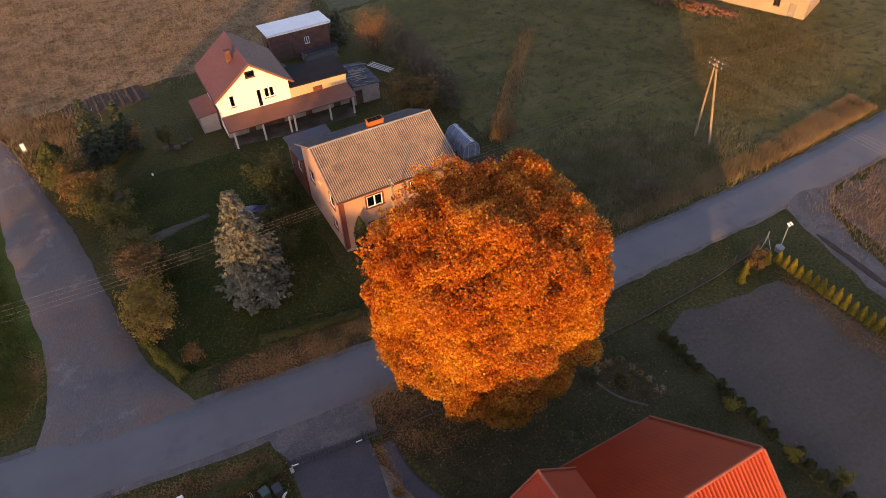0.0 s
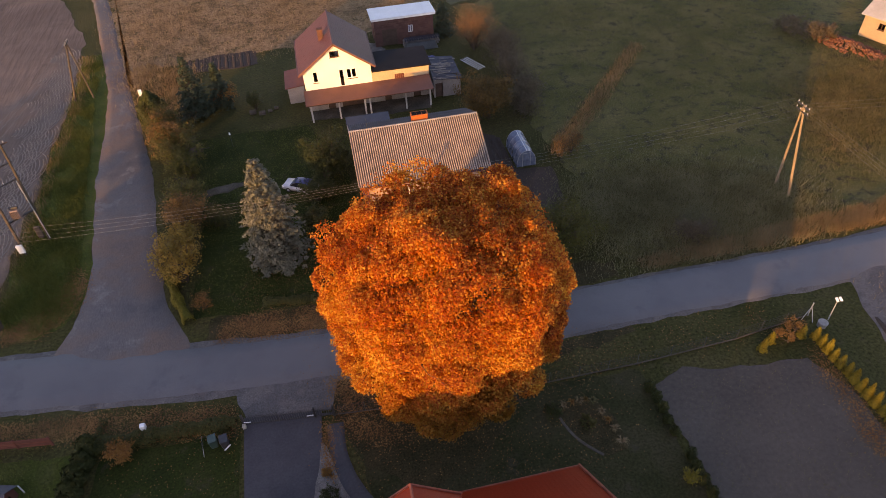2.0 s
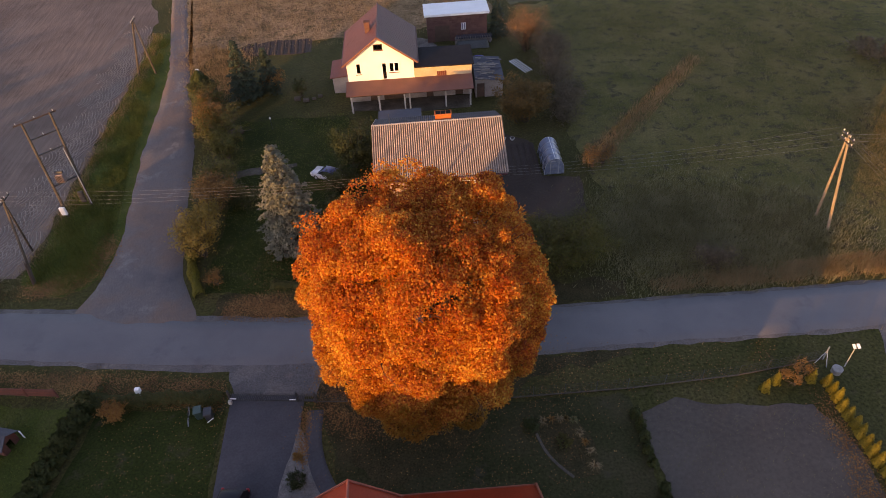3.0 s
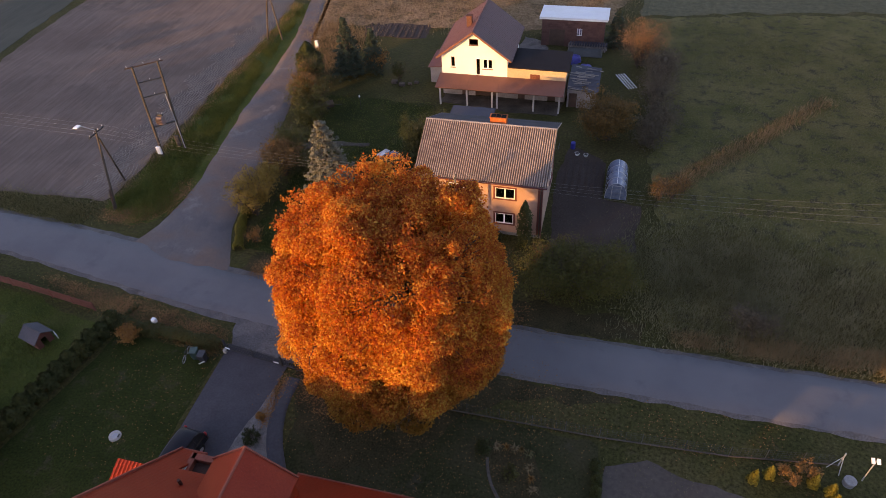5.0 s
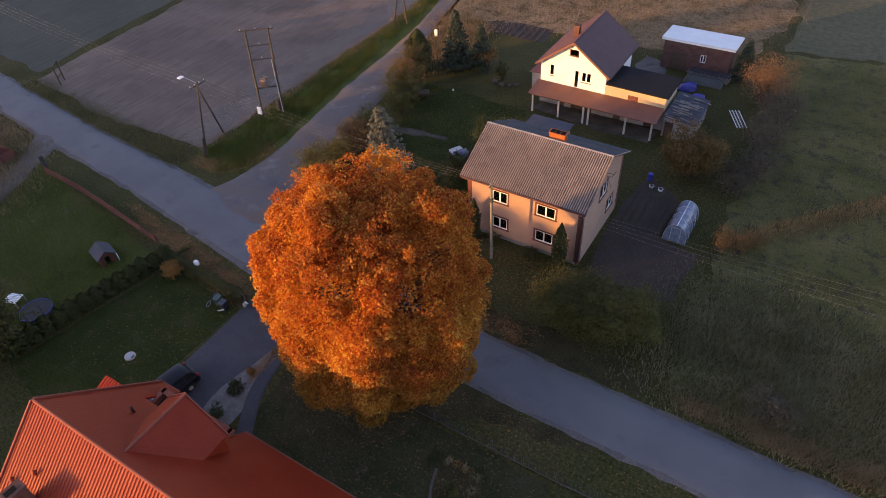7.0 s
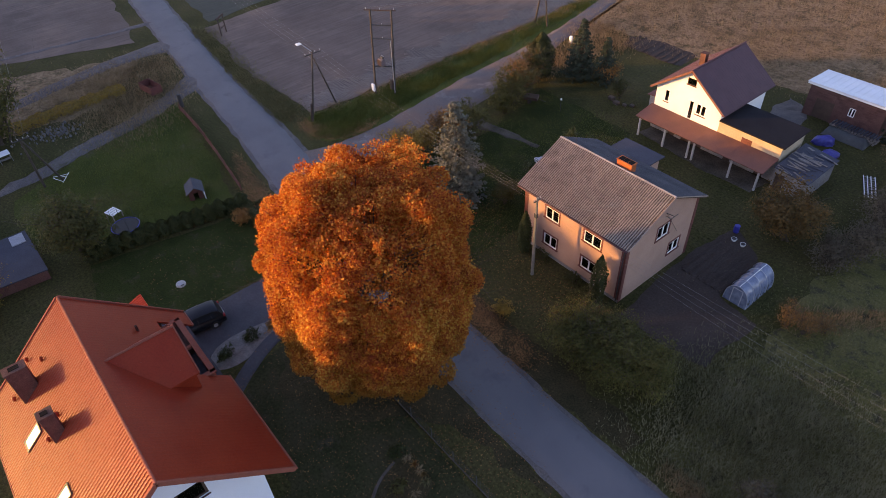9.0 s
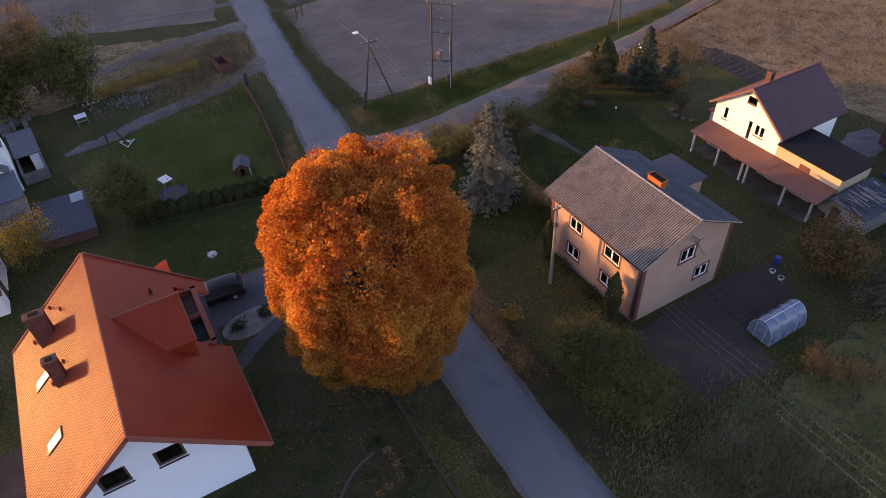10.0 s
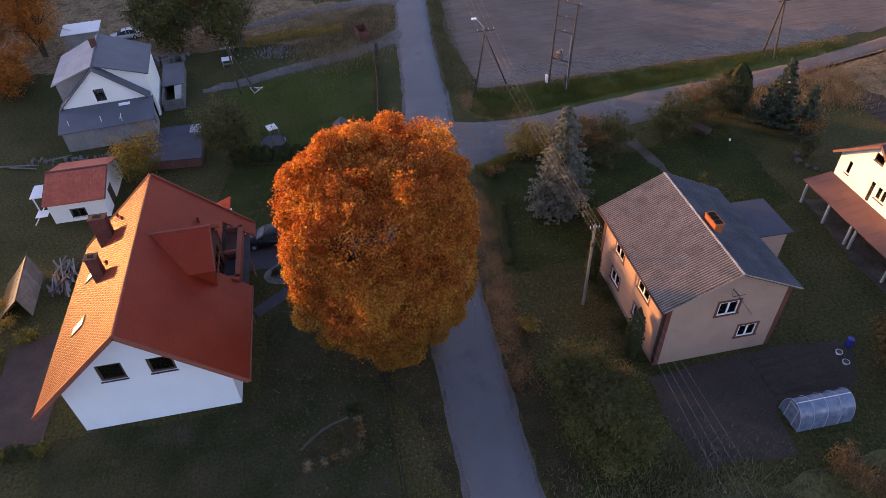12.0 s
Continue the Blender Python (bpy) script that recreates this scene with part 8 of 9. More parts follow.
# ---- greenhouse and garden things ----
def greenhouse():
    g = thing("polytunnel", "small plastic-film greenhouse tunnel on hoops", "greenhouse")
    x0, x1, y0, y1, h = 31.45, 33.65, 53.5, 57.8, 2.05
    arc = [(x0 + (x1 - x0) * (0.5 - 0.5 * math.cos(math.pi * i / 14)), h * math.sin(math.pi * i / 14) ** 0.72) for i in range(15)]
    bays = 4
    for k in range(bays):
        a, b = y0 + (y1 - y0) * k / bays, y0 + (y1 - y0) * (k + 1) / bays
        bm = bmesh.new()
        n = 6
        grid = [[bm.verts.new((x, a + (b - a) * j / n, z - 0.03 * math.sin(math.pi * j / n) * (1 if 0 < i < 14 else 0) + random.uniform(-0.012, 0.012))) for i, (x, z) in enumerate(arc)] for j in range(n + 1)]
        for j in range(n):
            for i in range(14):
                bm.faces.new((grid[j][i], grid[j][i + 1], grid[j + 1][i + 1], grid[j + 1][i]))
        part("film_panel", bm, M["film_clear"], g, "wrinkled translucent film", True)
    for k in range(bays + 1):
        y = y0 + (y1 - y0) * k / bays
        bm = bmesh.new()
        rings = []
        for i, (x, z) in enumerate(arc):
            (xa, za), (xb, zb) = arc[max(i - 1, 0)], arc[min(i + 1, len(arc) - 1)]
            run = math.hypot(xb - xa, zb - za)
            ox, oz = (za - zb) / run, (xb - xa) / run
            ring = [(math.cos(w * math.pi / 3) * 0.025, math.sin(w * math.pi / 3) * 0.025) for w in range(6)]
            rings.append([bm.verts.new((x + ox * u, y + v, z + oz * u + 0.015)) for u, v in ring])
        for a, b in zip(rings, rings[1:]):
            for i in range(6):
                bm.faces.new((a[i], a[(i + 1) % 6], b[(i + 1) % 6], b[i]))
        bmesh.ops.recalc_face_normals(bm, faces=bm.faces[:])
        part("hoop", bm, M["steel"], g)
    for y in (y0, y1):
        bm = bmesh.new()
        v = [bm.verts.new((x, y, z)) for x, z in arc]
        bm.faces.new(v)
        bmesh.ops.triangulate(bm, faces=bm.faces[:])
        part("end_panel", bm, M["film_clear"], g)
        d = bmesh.new()
        for p, q in (((32.1, 0), (32.1, 1.75)), ((33.0, 0), (33.0, 1.75)), ((32.1, 1.75), (33.0, 1.75))):
            tube(d, (p[0], y - 0.02, p[1]), (q[0], y - 0.02, q[1]), 0.03, sides=6)
        part("door_frame", d, M["steel"], g)
    part("ridge_bar", beam((32.55, y0, h + 0.02), (32.55, y1, h + 0.02), 0.025), M["white_plastic"], g)


def film_material():
    m, nodes, links, b = material("clear_greenhouse_film")
    where = nodes.new("ShaderNodeNewGeometry").outputs["Position"]
    n = noise_at(nodes, links, where, 2.2, 4.0, 0.6)
    b.inputs["Roughness"].default_value = 0.22
    links.new(ramp_of(nodes, links, n, ((0.11, 0.15, 0.23), (0.19, 0.24, 0.33))), b.inputs["Base Color"])
    tr = nodes.new("ShaderNodeBsdfTransparent")
    mx = nodes.new("ShaderNodeMixShader")
    links.new(ramp_of(nodes, links, n, ((0.72,) * 3, (0.92,) * 3)), mx.inputs[0])
    links.new(tr.outputs[0], mx.inputs[1])
    links.new(b.outputs[0], mx.inputs[2])
    links.new(mx.outputs[0], nodes["Material Output"].inputs[0])
    return m


M["film_clear"] = film_material()
greenhouse()


def bin_box(name, at, mat, label, lid):
    b = thing(name, label, "bin", at=at)
    bm = bmesh.new()
    hexa(bm, [(-0.24, -0.26, 0.06), (0.24, -0.26, 0.06), (0.24, 0.26, 0.06), (-0.24, 0.26, 0.06), (-0.29, -0.34, 0.98), (0.29, -0.34, 0.98), (0.29, 0.34, 0.98), (-0.29, 0.34, 0.98)])
    bmesh.ops.bevel(bm, geom=bm.edges[:], offset=0.03, segments=1, affect="EDGES")
    part("body", bm, mat, b)
    part("lid", solid(-0.31, 0.31, -0.37, 0.37, 0.99, 1.06, 0.02), lid, b)
    for s in (-1, 1):
        bm = bmesh.new()
        bmesh.ops.create_cone(bm, cap_ends=True, segments=12, radius1=0.11, radius2=0.11, depth=0.06, matrix=pose(s * 0.26, 0.28, 0.11, 0, 90, 0))
        part("wheel", bm, M["rubber"], b)


def bicycle(at, label):
    b = thing("bicycle", label, "bicycle", at=at)
    for x in (-0.52, 0.52):
        bm = bmesh.new()
        n = 18
        for i in range(n):
            a0, a1 = 2 * math.pi * i / n, 2 * math.pi * (i + 1) / n
            tube(bm, (x + 0.33 * math.cos(a0), 0, 0.34 + 0.33 * math.sin(a0)), (x + 0.33 * math.cos(a1), 0, 0.34 + 0.33 * math.sin(a1)), 0.022, sides=5, caps=False)
        part("wheel", bm, M["steel"], b)
    bm = bmesh.new()
    for p, q in (((-0.52, 0.34), (-0.15, 0.85)), ((-0.52, 0.34), (0.05, 0.32)), ((-0.15, 0.85), (0.05, 0.32)), ((-0.15, 0.85), (0.4, 0.85)), ((0.05, 0.32), (0.4, 0.85)), ((0.4, 0.95), (0.52, 0.34))):
        tube(bm, (p[0], 0, p[1]), (q[0], 0, q[1]), 0.018, sides=5)
    part("bike_frame", bm, M["dark_metal"], b)
    part("handlebar", beam((0.4, -0.28, 0.98), (0.4, 0.28, 0.98), 0.014, sides=5), M["dark_metal"], b)
    part("saddle", solid(-0.28, -0.04, -0.07, 0.07, 0.9, 0.96, 0.02), M["rubber"], b)


def garden_things():
    bin_box("wheelie_bin", pose(0.0, 25.25, 0, 0, 0, 8), M["bin_dark"], "dark wheelie bin beside the drive", M["bin_dark"])
    bin_box("wheelie_bin", pose(-0.85, 25.45, 0, 0, 0, 12), M["bin_green"], "green wheelie bin beside the drive", M["bin_green"])
    part_label = thing("paper_stack", "white boards leaning by the bins", "boards")
    part("board", plank((0.15, 24.8, 0.4), (0.35, 24.6, 0.75), 0.5, 0.06), M["white_plastic"], part_label)
    bicycle(pose(-1.75, 25.35, 0, 12, 0, 100), "old bicycle leaning near the hedge")
    b = thing("mailbox", "small white box by the hedge", "box")
    part("box", solid(-6.3, -5.9, 27.6, 27.95, 0.75, 1.25, 0.03), M["white_plastic"], b)
    part("post", beam((-6.1, 27.78, -0.05), (-6.1, 27.78, 0.78), 0.04), M["steel"], b)
    c = thing("well_cover", "round white concrete well cover in the lawn", "cover")
    bm = bmesh.new()
    bmesh.ops.create_cone(bm, cap_ends=True, segments=28, radius1=0.48, radius2=0.45, depth=0.16, matrix=pose(-3.25, 17.2, 0.06))
    part("slab", bm, M["concrete"], c)
    part("hatch", beam((-3.2, 17.15, 0.135), (-3.2, 17.15, 0.18), 0.24, sides=16), M["steel"], c)
    part("hatch_handle", solid(-2.98, -2.86, 17.1, 17.4, 0.135, 0.17), M["dark_metal"], c)
    # playhouse
    d = thing("playhouse", "small red-brown wooden playhouse with a grey roof", "playhouse", at=pose(-15.9, 24.3, 0, 0, 0, -15))
    for axis, at, t, a, e in (("x", -0.75, 0.06, -0.95, 0.95), ("x", 0.75, -0.06, -0.95, 0.95)):
        wall("wall", axis, at, t, a, e, 0, lambda u: 1.05, M["red_wood"], d)
    for at, t in ((-0.95, 0.06), (0.95, -0.06)):
        wall("gable", "y", at, t, -0.69, 0.69, 0, lambda u: 1.62 - abs(u) * 0.75, M["red_wood"], d, [(-0.25, 0.25, 0, 0.9)] if at > 0 else (), (0.0,), trim=False)
    for s in (-1, 1):
        q = [(-1.15, s * 0.98, 0.92), (1.15, s * 0.98, 0.92), (1.15, 0, 1.68), (-1.15, 0, 1.68)]
        bm = bmesh.new()
        hexa(bm, [(x, y, z - 0.05) for x, y, z in q] + q)
        bmesh.ops.recalc_face_normals(bm, faces=bm.faces[:])
        part("roof_slope", bm, M["shaded_eternit"], d)
    v = bmesh.new()
    tube(v, (1.3, 0.9, 0), (1.3, 0.9, 1.0), 0.05)
    part("side_post", v, M["white_plastic"], d)
    # trampoline and crates
    t = thing("trampoline", "round trampoline with dark net poles", "trampoline", at=pose(-15.0, 16.2, 0))
    bm = bmesh.new()
    bmesh.ops.create_cone(bm, cap_ends=True, segments=24, radius1=1.35, radius2=1.35, depth=0.04, matrix=pose(0, 0, 0.65))
    part("mat", bm, M["rubber"], t)
    bm = bmesh.new()
    for i in range(24):
        a0, a1 = math.pi * i / 12, math.pi * (i + 1) / 12
        tube(bm, (1.42 * math.cos(a0), 1.42 * math.sin(a0), 0.66), (1.42 * math.cos(a1), 1.42 * math.sin(a1), 0.66), 0.05, sides=5, caps=False)
    part("ring", bm, M["blue"], t, "blue padded ring")
    for i in range(6):
        a = math.pi * i / 3
        part("net_pole", beam((1.42 * math.cos(a), 1.42 * math.sin(a), 0), (1.42 * math.cos(a), 1.42 * math.sin(a), 2.1), 0.025), M["dark_metal"], t)
    k = thing("crate", "stack of white slatted crates", "crate", at=pose(-18.2, 16.0, 0, 0, 0, 20))
    for i in range(6):
        part("slat", solid(-0.7, 0.7, -0.6 + 0.2 * i, -0.46 + 0.2 * i, 0.75, 0.8), M["white_plastic"], k)
    for x in (-0.65, 0.55):
        for y in (-0.6, 0.5):
            part("leg", solid(x, x + 0.1, y, y + 0.1, 0, 0.75), M["old_wood"], k)
    # yard clutter
    s = thing("swing_bench", "pale garden seat in the far yard", "bench", at=pose(-38.6, 9.6, 0, 0, 0, 95) @ Matrix.Scale(0.72, 4))
    part("canopy", sheet([(-1.0, -0.7, 1.5), (1.0, -0.7, 1.5), (1.0, 0.7, 1.7), (-1.0, 0.7, 1.7)], 0.06), M["metal_roof"], s)
    for x in (-0.9, 0.9):
        for y in (-0.6, 0.6):
            part("leg", beam((x, y, 0), (x, y, 1.5), 0.035), M["steel"], s)
    part("seat", solid(-0.85, 0.85, -0.25, 0.35, 0.42, 0.5), M["old_wood"], s)
    c = thing("steel_rack", "white metal frame lying by the pole", "frame rack", at=pose(-30.0, 13.9, 0, 0, 0, 20))
    for x, y, X, Y in ((-0.9, -0.7, 0.9, -0.7), (0.9, -0.7, 0.0, 0.8), (0.0, 0.8, -0.9, -0.7), (-0.45, 0.05, 0.45, 0.05)):
        part("rail", beam((x, y, 0.1), (X, Y, 0.25), 0.035), M["white_plastic"], c)
    r = thing("red_skip", "rusty red metal container beside the path", "container", at=pose(-43.6, 29.8, 0, 0, 0, 10))
    for a, b2, c2, d2 in ((-1.6, 1.6, -0.8, -0.74), (-1.6, 1.6, 0.74, 0.8), (-1.6, -1.54, -0.74, 0.74), (1.54, 1.6, -0.74, 0.74)):
        part("panel", solid(a, b2, c2, d2, 0.1, 1.2), M["maroon"], r)
    part("floor_plate", solid(-1.54, 1.54, -0.74, 0.74, 0.1, 0.16), M["maroon"], r)
    p = bmesh.new()
    for i in range(120):
        x, y = random.gauss(-41.5, 1.1), random.gauss(15.8, 1.7)
        bmesh.ops.create_icosphere(p, subdivisions=1, radius=random.uniform(0.1, 0.26), matrix=pose(x, y, random.uniform(0.0, 0.2), random.uniform(0, 90), random.uniform(0, 90), 0) @ Matrix.Diagonal((1, random.uniform(0.5, 1), random.uniform(0.4, 0.8), 1)))
    tagged(part("stone_heap", p, M["rubble"]), "heap of pale stones and rubble", "stones", kind="stuff")
    p = bmesh.new()
    for i in range(60):
        t0 = random.uniform(0, 1)
        x, y = -18.6 + 1.2 * t0 + random.gauss(0, 0.4), -13 + 13 * t0
        bmesh.ops.create_icosphere(p, subdivisions=1, radius=random.uniform(0.1, 0.3), matrix=pose(x, y, 0.08, random.uniform(0, 90), random.uniform(0, 90), 0) @ Matrix.Diagonal((1, random.uniform(0.4, 1), random.uniform(0.3, 0.8), 1)))
    for x, y, a, l in ((-17.8, -13.6, 1.35, 2.4), (-17.2, -13.0, 1.2, 1.8), (-18.4, -9.4, 1.7, 1.6), (-17.6, -6.6, 1.1, 1.3)):
        tube(p, (x - l * math.cos(a), y - l * math.sin(a), 0.2), (x + l * math.cos(a), y + l * math.sin(a), 0.35), 0.11, 0.08, 7)
    tagged(part("scrap_row", p, M["rubble"]), "row of pale stones and scrap behind the hut", "scrap", kind="stuff")
    p = bmesh.new()
    for i in range(40):
        x, y = random.gauss(-42.6, 0.9), random.gauss(0.4, 1.1)
        hexa_at = solid(-0.2, 0.2, -0.25, 0.25, 0, random.uniform(0.4, 1.0))
        hexa_at.transform(pose(x, y, 0, 0, 0, random.uniform(0, 90)))
        me = bpy.data.meshes.new("t")
        hexa_at.to_mesh(me)
        hexa_at.free()
        p.from_mesh(me)
        bpy.data.meshes.remove(me)
    tagged(part("clutter_heap", p, M["rubble"]), "pale cans and boxes heaped behind the pen", "clutter", kind="stuff")
    # sawn timber heap and leaning shelter behind the orange-roofed house
    h = thing("timber_heap", "loose heap of grey old boards", "timber")
    for i in range(44):
        x, y = random.uniform(2.0, 5.6), random.uniform(-4.7, -2.9)
        a = random.gauss(0.15, 0.3)
        l = random.uniform(0.8, 1.7)
        z = random.uniform(0.08, 0.75) * (1 - abs(y + 3.8) / 1.4)
        part("board", plank((x - l * math.cos(a), y - l * math.sin(a), z + 0.06), (x + l * math.cos(a), y + l * math.sin(a), z + 0.06 + random.uniform(-0.1, 0.3)), random.uniform(0.1, 0.2), 0.05), M["old_wood" if i % 3 else "dark_wood"], h)
    for y in (-4.3, -3.3):
        part("board", plank((2.2, y, 0.04), (5.4, y + 0.2, 0.04), 0.2, 0.08), M["old_wood"], h)
    g = thing("lean_shelter", "pointed shelter with a sunlit plank roof", "shelter", at=pose(2.7, -6.4, 0, 0, 0, 4))
    for k in range(10):
        a, b = 0.56 * k, 0.56 * k + 0.54
        za, zb = 2.62 - 0.07 * a, 2.62 - 0.07 * b
        # Sunward boards are toned ochre for sunlight, the far side grey for shade.
        part("roof_board", sheet([(a, 0, za), (b, 0, zb), (b, -2.7, 0.03), (a, -2.3, 0.03)], 0.05), M["ochre"], g)
        part("roof_board", sheet([(b, 0.03, zb), (a, 0.03, za), (a, 0.45, 0.03), (b, 0.45, 0.03)], 0.05), M["old_wood"], g)
    part("ridge_pole", beam((-0.3, 0.01, 2.66), (5.8, 0.01, 2.26), 0.05), M["dark_wood"], g)
    w = thing("pergola", "white wooden porch frame beside the hut", "pergola", at=pose(-8.6, -7.6, 0))
    for x in (-1.0, 0.8):
        for y in (-1.2, 0.4):
            part("post", solid(x, x + 0.12, y, y + 0.12, 0, 2.2), M["white_plastic"], w)
    part("roof", sheet([(-1.2, -1.4, 2.3), (1.1, -1.4, 2.2), (1.1, 0.6, 2.2), (-1.2, 0.6, 2.3)], 0.06), M["metal_roof"], w)
    part("table", solid(1.4, 2.6, -1.0, 0.2, 0.7, 0.76), M["white_plastic"], w)
    part("brace", beam((2.9, -1.2, 0), (1.2, 0.0, 1.4), 0.05), M["white_plastic"], w)
    # yard of the white house
    for x, y, sx, sy, sz in ((25.2, 83.4, 1.2, 0.8, 0.95), (26.9, 81.6, 1.0, 0.75, 0.6)):
        bm = bmesh.new()
        bmesh.ops.create_icosphere(bm, subdivisions=3, radius=1.0)
        for v in bm.verts:
            w = 1 + 0.3 * noise.noise(v.co * 2.1 + Vector((x, y, 0)))
            v.co = Vector((v.co.x * sx * w, v.co.y * sy * w, max(0.0, v.co.z * w) * sz))
        b = thing("tarpaulin_heap", "crumpled bright blue tarpaulin heap behind the wing", "tarpaulin", "blue heaps", at=pose(x, y, 0, 0, 0, 35))
        part("cover", bm, M["tarp_blue"], b, smooth=True)
    for x, y, lab in ((27.3, 62.2, "bright blue barrel under the bush"),):
        b = thing("barrel", lab, "barrel", at=pose(x, y, 0))
        big = 0.29
        bm = bmesh.new()
        tube(bm, (0, 0, 0), (0, 0, 0.55 * big / 0.36), big * 0.92, big, 16)
        tube(bm, (0, 0, 0.55 * big / 0.36), (0, 0, 0.95 * big / 0.36), big, big * 0.9, 16)
        part("shell", bm, M["blue"], b)
        part("rim", beam((0, 0, 0.95 * big / 0.36), (0, 0, 0.95 * big / 0.36 + 0.04), big * 0.93, sides=16), M["blue"], b)
    for x, y in ((27.9, 60.9), (28.9, 60.8)):
        b = thing("basin", "pale enamel basin on the ground", "basin", group="basins", at=pose(x, y, 0))
        part("bowl", beam((0, 0, 0), (0, 0, 0.28), 0.18, 0.28, 14), M["white"], b)
        part("water", beam((0, 0, 0.28), (0, 0, 0.29), 0.23, sides=14), M["dark_metal"], b)
    l = thing("ladder_stack", "pale ladders lying on the grass", "ladder", at=pose(32.7, 78.8, 0, 0, 0, 115))
    for y in (-0.5, -0.1, 0.25, 0.6):
        part("stile", plank((-2.0, y, 0.1), (2.0, y + 0.1, 0.12), 0.08, 0.06), M["white_plastic"], l)
    for k in range(9):
        part("rung", beam((-1.8 + 0.44 * k, -0.5, 0.13), (-1.8 + 0.44 * k, 0.6, 0.14), 0.025), M["steel"], l)
    w = thing("log_pile", "long stack of cut firewood against the shed", "firewood")
    for i in range(15):
        for j in range(4):
            x = 24.2 + 0.36 * i + (0.18 if j % 2 else 0)
            part("log", beam((x, 86.6, 0.16 + 0.28 * j), (x + random.uniform(-0.03, 0.03), 87.6, 0.16 + 0.28 * j), 0.14 + random.uniform(-0.03, 0.02), sides=7), M["old_wood" if j < 3 else "felt"], w)
    w = thing("tarpaulin", "dark green tarpaulin over a heap by the shed", "tarpaulin")
    bm = bmesh.new()
    grid = [[bm.verts.new((24.0 + 5.0 * i / 14, 85.0 + 1.7 * j / 6, 0.05 + 0.9 * (math.sin(math.pi * j / 6) ** 0.7) * (1 if 0 < i < 14 else 0) + random.uniform(-0.05, 0.05) * (1 if 0 < i < 14 and 0 < j < 6 else 0))) for i in range(15)] for j in range(7)]
    for j in range(6):
        for i in range(14):
            bm.faces.new((grid[j][i], grid[j][i + 1], grid[j + 1][i + 1], grid[j + 1][i]))
    part("cover", bm, M["tarp"], w, smooth=True)
    c = thing("small_cart", "dark small trailer standing on the lawn", "trailer", at=pose(-4.9, 66.0, 0, 0, 0, 30))
    part("bed", solid(-1.0, 1.0, -0.6, 0.6, 0.45, 0.85, 0.03), M["dark_wood"], c)
    for s in (-1, 1):
        bm = bmesh.new()
        bmesh.ops.create_cone(bm, cap_ends=True, segments=16, radius1=0.3, radius2=0.3, depth=0.14, matrix=pose(0, s * 0.68, 0.3, 90, 0, 0))
        part("wheel", bm, M["rubber"], c)
    part("drawbar", beam((1.0, 0, 0.5), (2.0, 0, 0.25), 0.04), M["dark_metal"], c)
    n = thing("well_pump", "white garden lamp post on the lawn", "lamp post", at=pose(-0.4, 66.8, 0))
    part("post", beam((0, 0, -0.05), (0, 0, 1.7), 0.035), M["dark_metal"], n)
    part("globe", beam((0, 0, 1.7), (0, 0, 1.95), 0.11, 0.08, 10), M["white_plastic"], n)
    n = thing("meter_cabinet", "white electric cabinet beside the track", "cabinet", at=pose(-13.1, 82.8, 0) @ Matrix.Scale(0.75, 4))
    part("case", solid(-0.3, 0.3, -0.2, 0.2, 0.0, 1.4, 0.03), M["white_plastic"], n)
    part("plinth", solid(-0.34, 0.34, -0.24, 0.24, -0.05, 0.25), M["concrete"], n)
    n = thing("stone_trough", "weathered stone trough and blocks in the yard", "trough", at=pose(3.2, 73.4, 0))
    for x, y, s in ((0, 0, 0.4), (1.0, 0.4, 0.28), (-1.2, 0.5, 0.42), (1.8, 0.9, 0.3)):
        part("block", solid(x - s, x + s, y - s * 0.7, y + s * 0.7, 0, s * 1.1, 0.06), M["fence_kerb"], n)
    n = thing("solar_lamp", "slim solar lamp post with a white panel", "lamp post", at=pose(50.65, 25.35, 0))
    part("post", beam((0, 0, -0.05), (0.05, 0.1, 2.55), 0.045, 0.035), M["steel"], n)
    for x in (-0.32, 0.02):
        part("panel", sheet([(x, -0.2, 2.55), (x + 0.22, -0.2, 2.55), (x + 0.22, 0.15, 2.7), (x, 0.15, 2.7)], 0.04), M["panel_white"], n, "bright white panel")
    n = thing("concrete_ring", "pale concrete well ring with a lid", "well ring", at=pose(49.7, 24.9, 0))
    part("ring", beam((0, 0, -0.05), (0, 0, 0.4), 0.38, 0.38, 20), M["grey_render"], n)
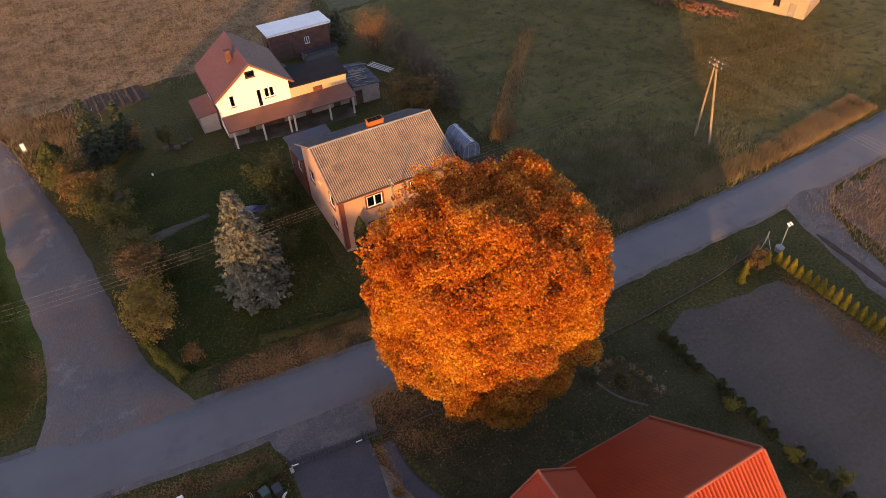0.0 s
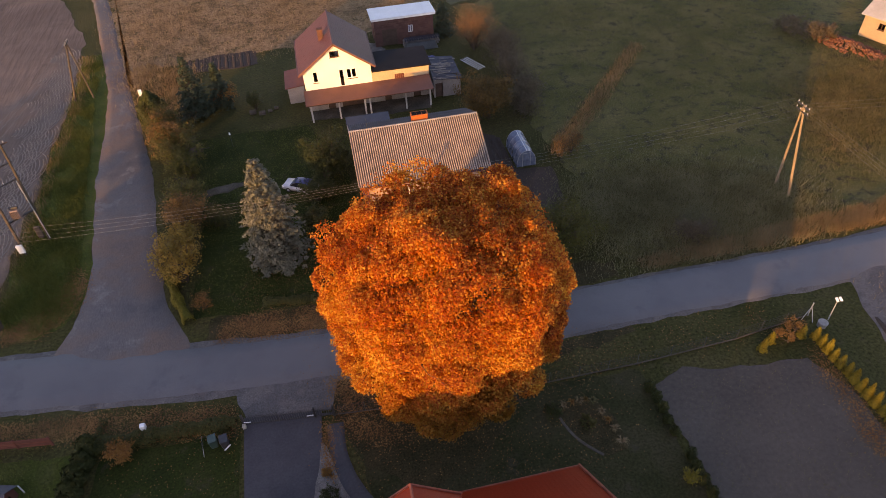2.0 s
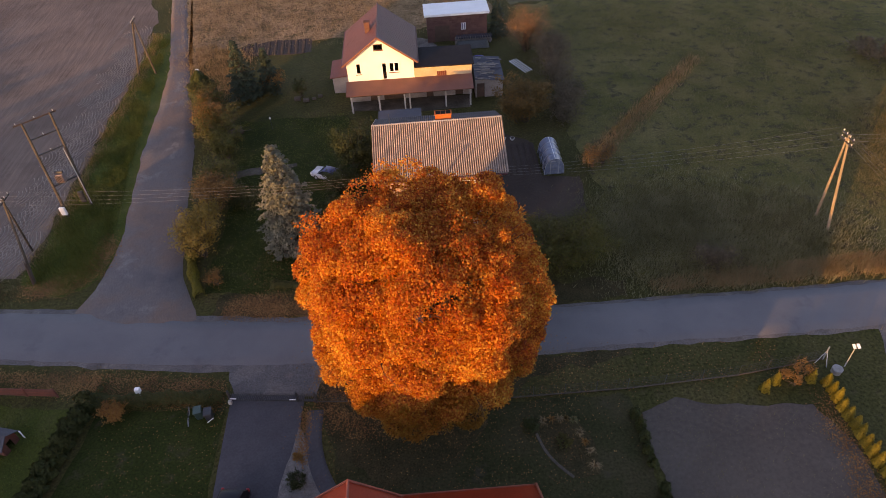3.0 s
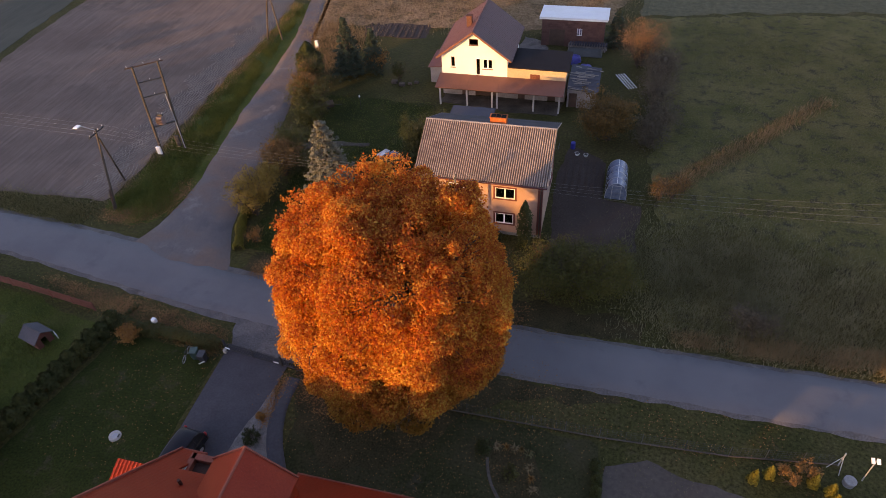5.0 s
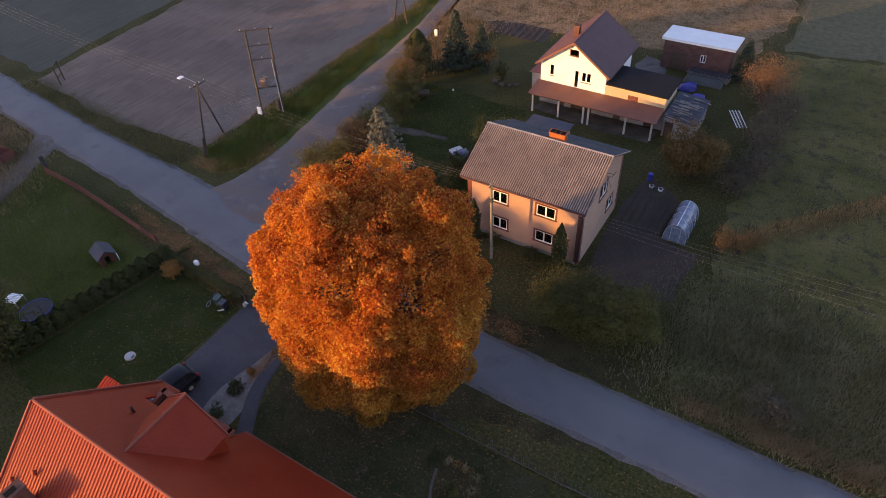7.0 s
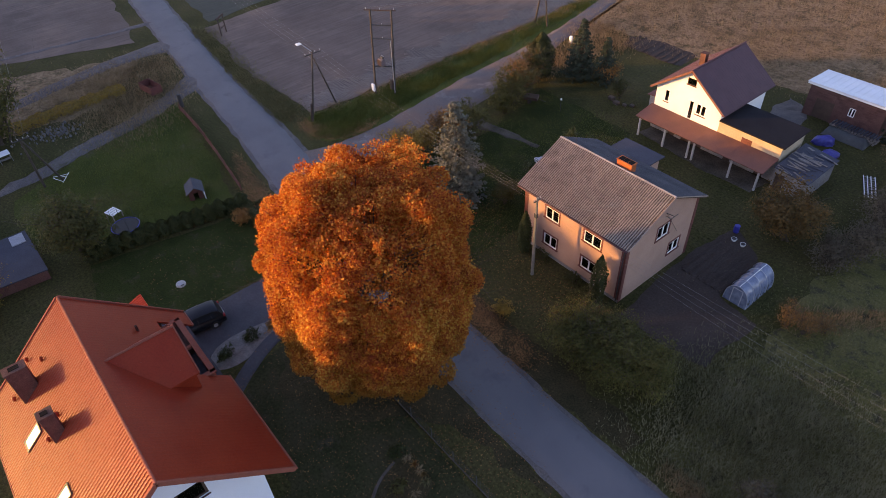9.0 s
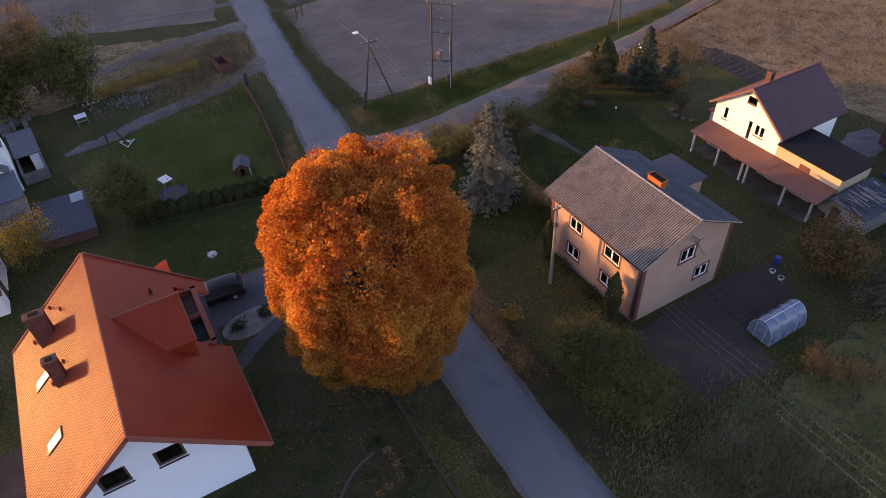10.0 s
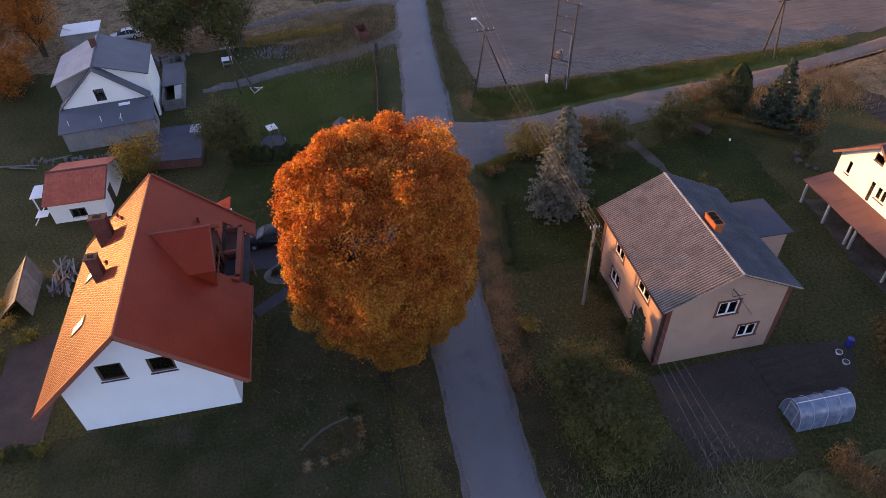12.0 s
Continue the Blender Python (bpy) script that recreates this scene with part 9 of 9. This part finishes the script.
    part("lid", beam((0.03, 0, 0.4), (0.03, 0, 0.46), 0.41, 0.41, 20), M["grey_render"], n)
    # garden rows
    for k in range(6):
        bm = bmesh.new()
        x = 27.2 + 0.75 * k
        m2 = 14
        vs = [[bm.verts.new((x + dx, 53.8 + 6.0 * j / m2, z + random.uniform(-0.03, 0.03))) for dx, z in ((-0.3, 0.0), (-0.1, 0.14), (0.1, 0.14), (0.3, 0.0))] for j in range(m2 + 1)]
        for a, b3 in zip(vs, vs[1:]):
            for i in range(3):
                bm.faces.new((a[i], a[i + 1], b3[i + 1], b3[i]))
        bmesh.ops.recalc_face_normals(bm, faces=bm.faces[:])
        tagged(part("garden_ridge", bm, M["plot_soil"]), "earthed-up row in the garden soil", "garden ridge", "garden ridges")
    for k in range(9):
        bm = bmesh.new()
        x = -7.0 + 1.06 * k
        m2 = 10
        vs = [[bm.verts.new((x + dx * 0.7 - 0.03 * j, 87.7 + 4.2 * j / m2, z + random.uniform(-0.03, 0.03))) for dx, z in ((-0.4, 0.0), (-0.15, 0.13), (0.15, 0.13), (0.4, 0.0))] for j in range(m2 + 1)]
        for a, b3 in zip(vs, vs[1:]):
            for i in range(3):
                bm.faces.new((a[i], a[i + 1], b3[i + 1], b3[i]))
        bmesh.ops.recalc_face_normals(bm, faces=bm.faces[:])
        tagged(part("garden_ridge", bm, M["plot_soil"]), "earthed-up row in the garden soil", "garden ridge", "garden ridges")


M["bin_dark"] = surface("dark_bin_plastic", ((0.02, 0.02, 0.026), (0.03, 0.03, 0.036)), 2.0, 9.0, 0.2, 0.5, 0.05)
M["bin_green"] = surface("green_bin_plastic", ((0.02, 0.05, 0.045), (0.03, 0.07, 0.06)), 2.0, 9.0, 0.2, 0.5, 0.05)
M["tarp"] = surface("dark_tarpaulin", ((0.03, 0.035, 0.035), (0.045, 0.05, 0.05)), 1.0, 6.0, 0.3, 0.6, 0.2)
M["panel_white"] = surface("white_panel", ((0.8, 0.8, 0.8), (0.82, 0.82, 0.82)), 2.0, 9.0, 0.03, 0.3, 0.02)
garden_things()
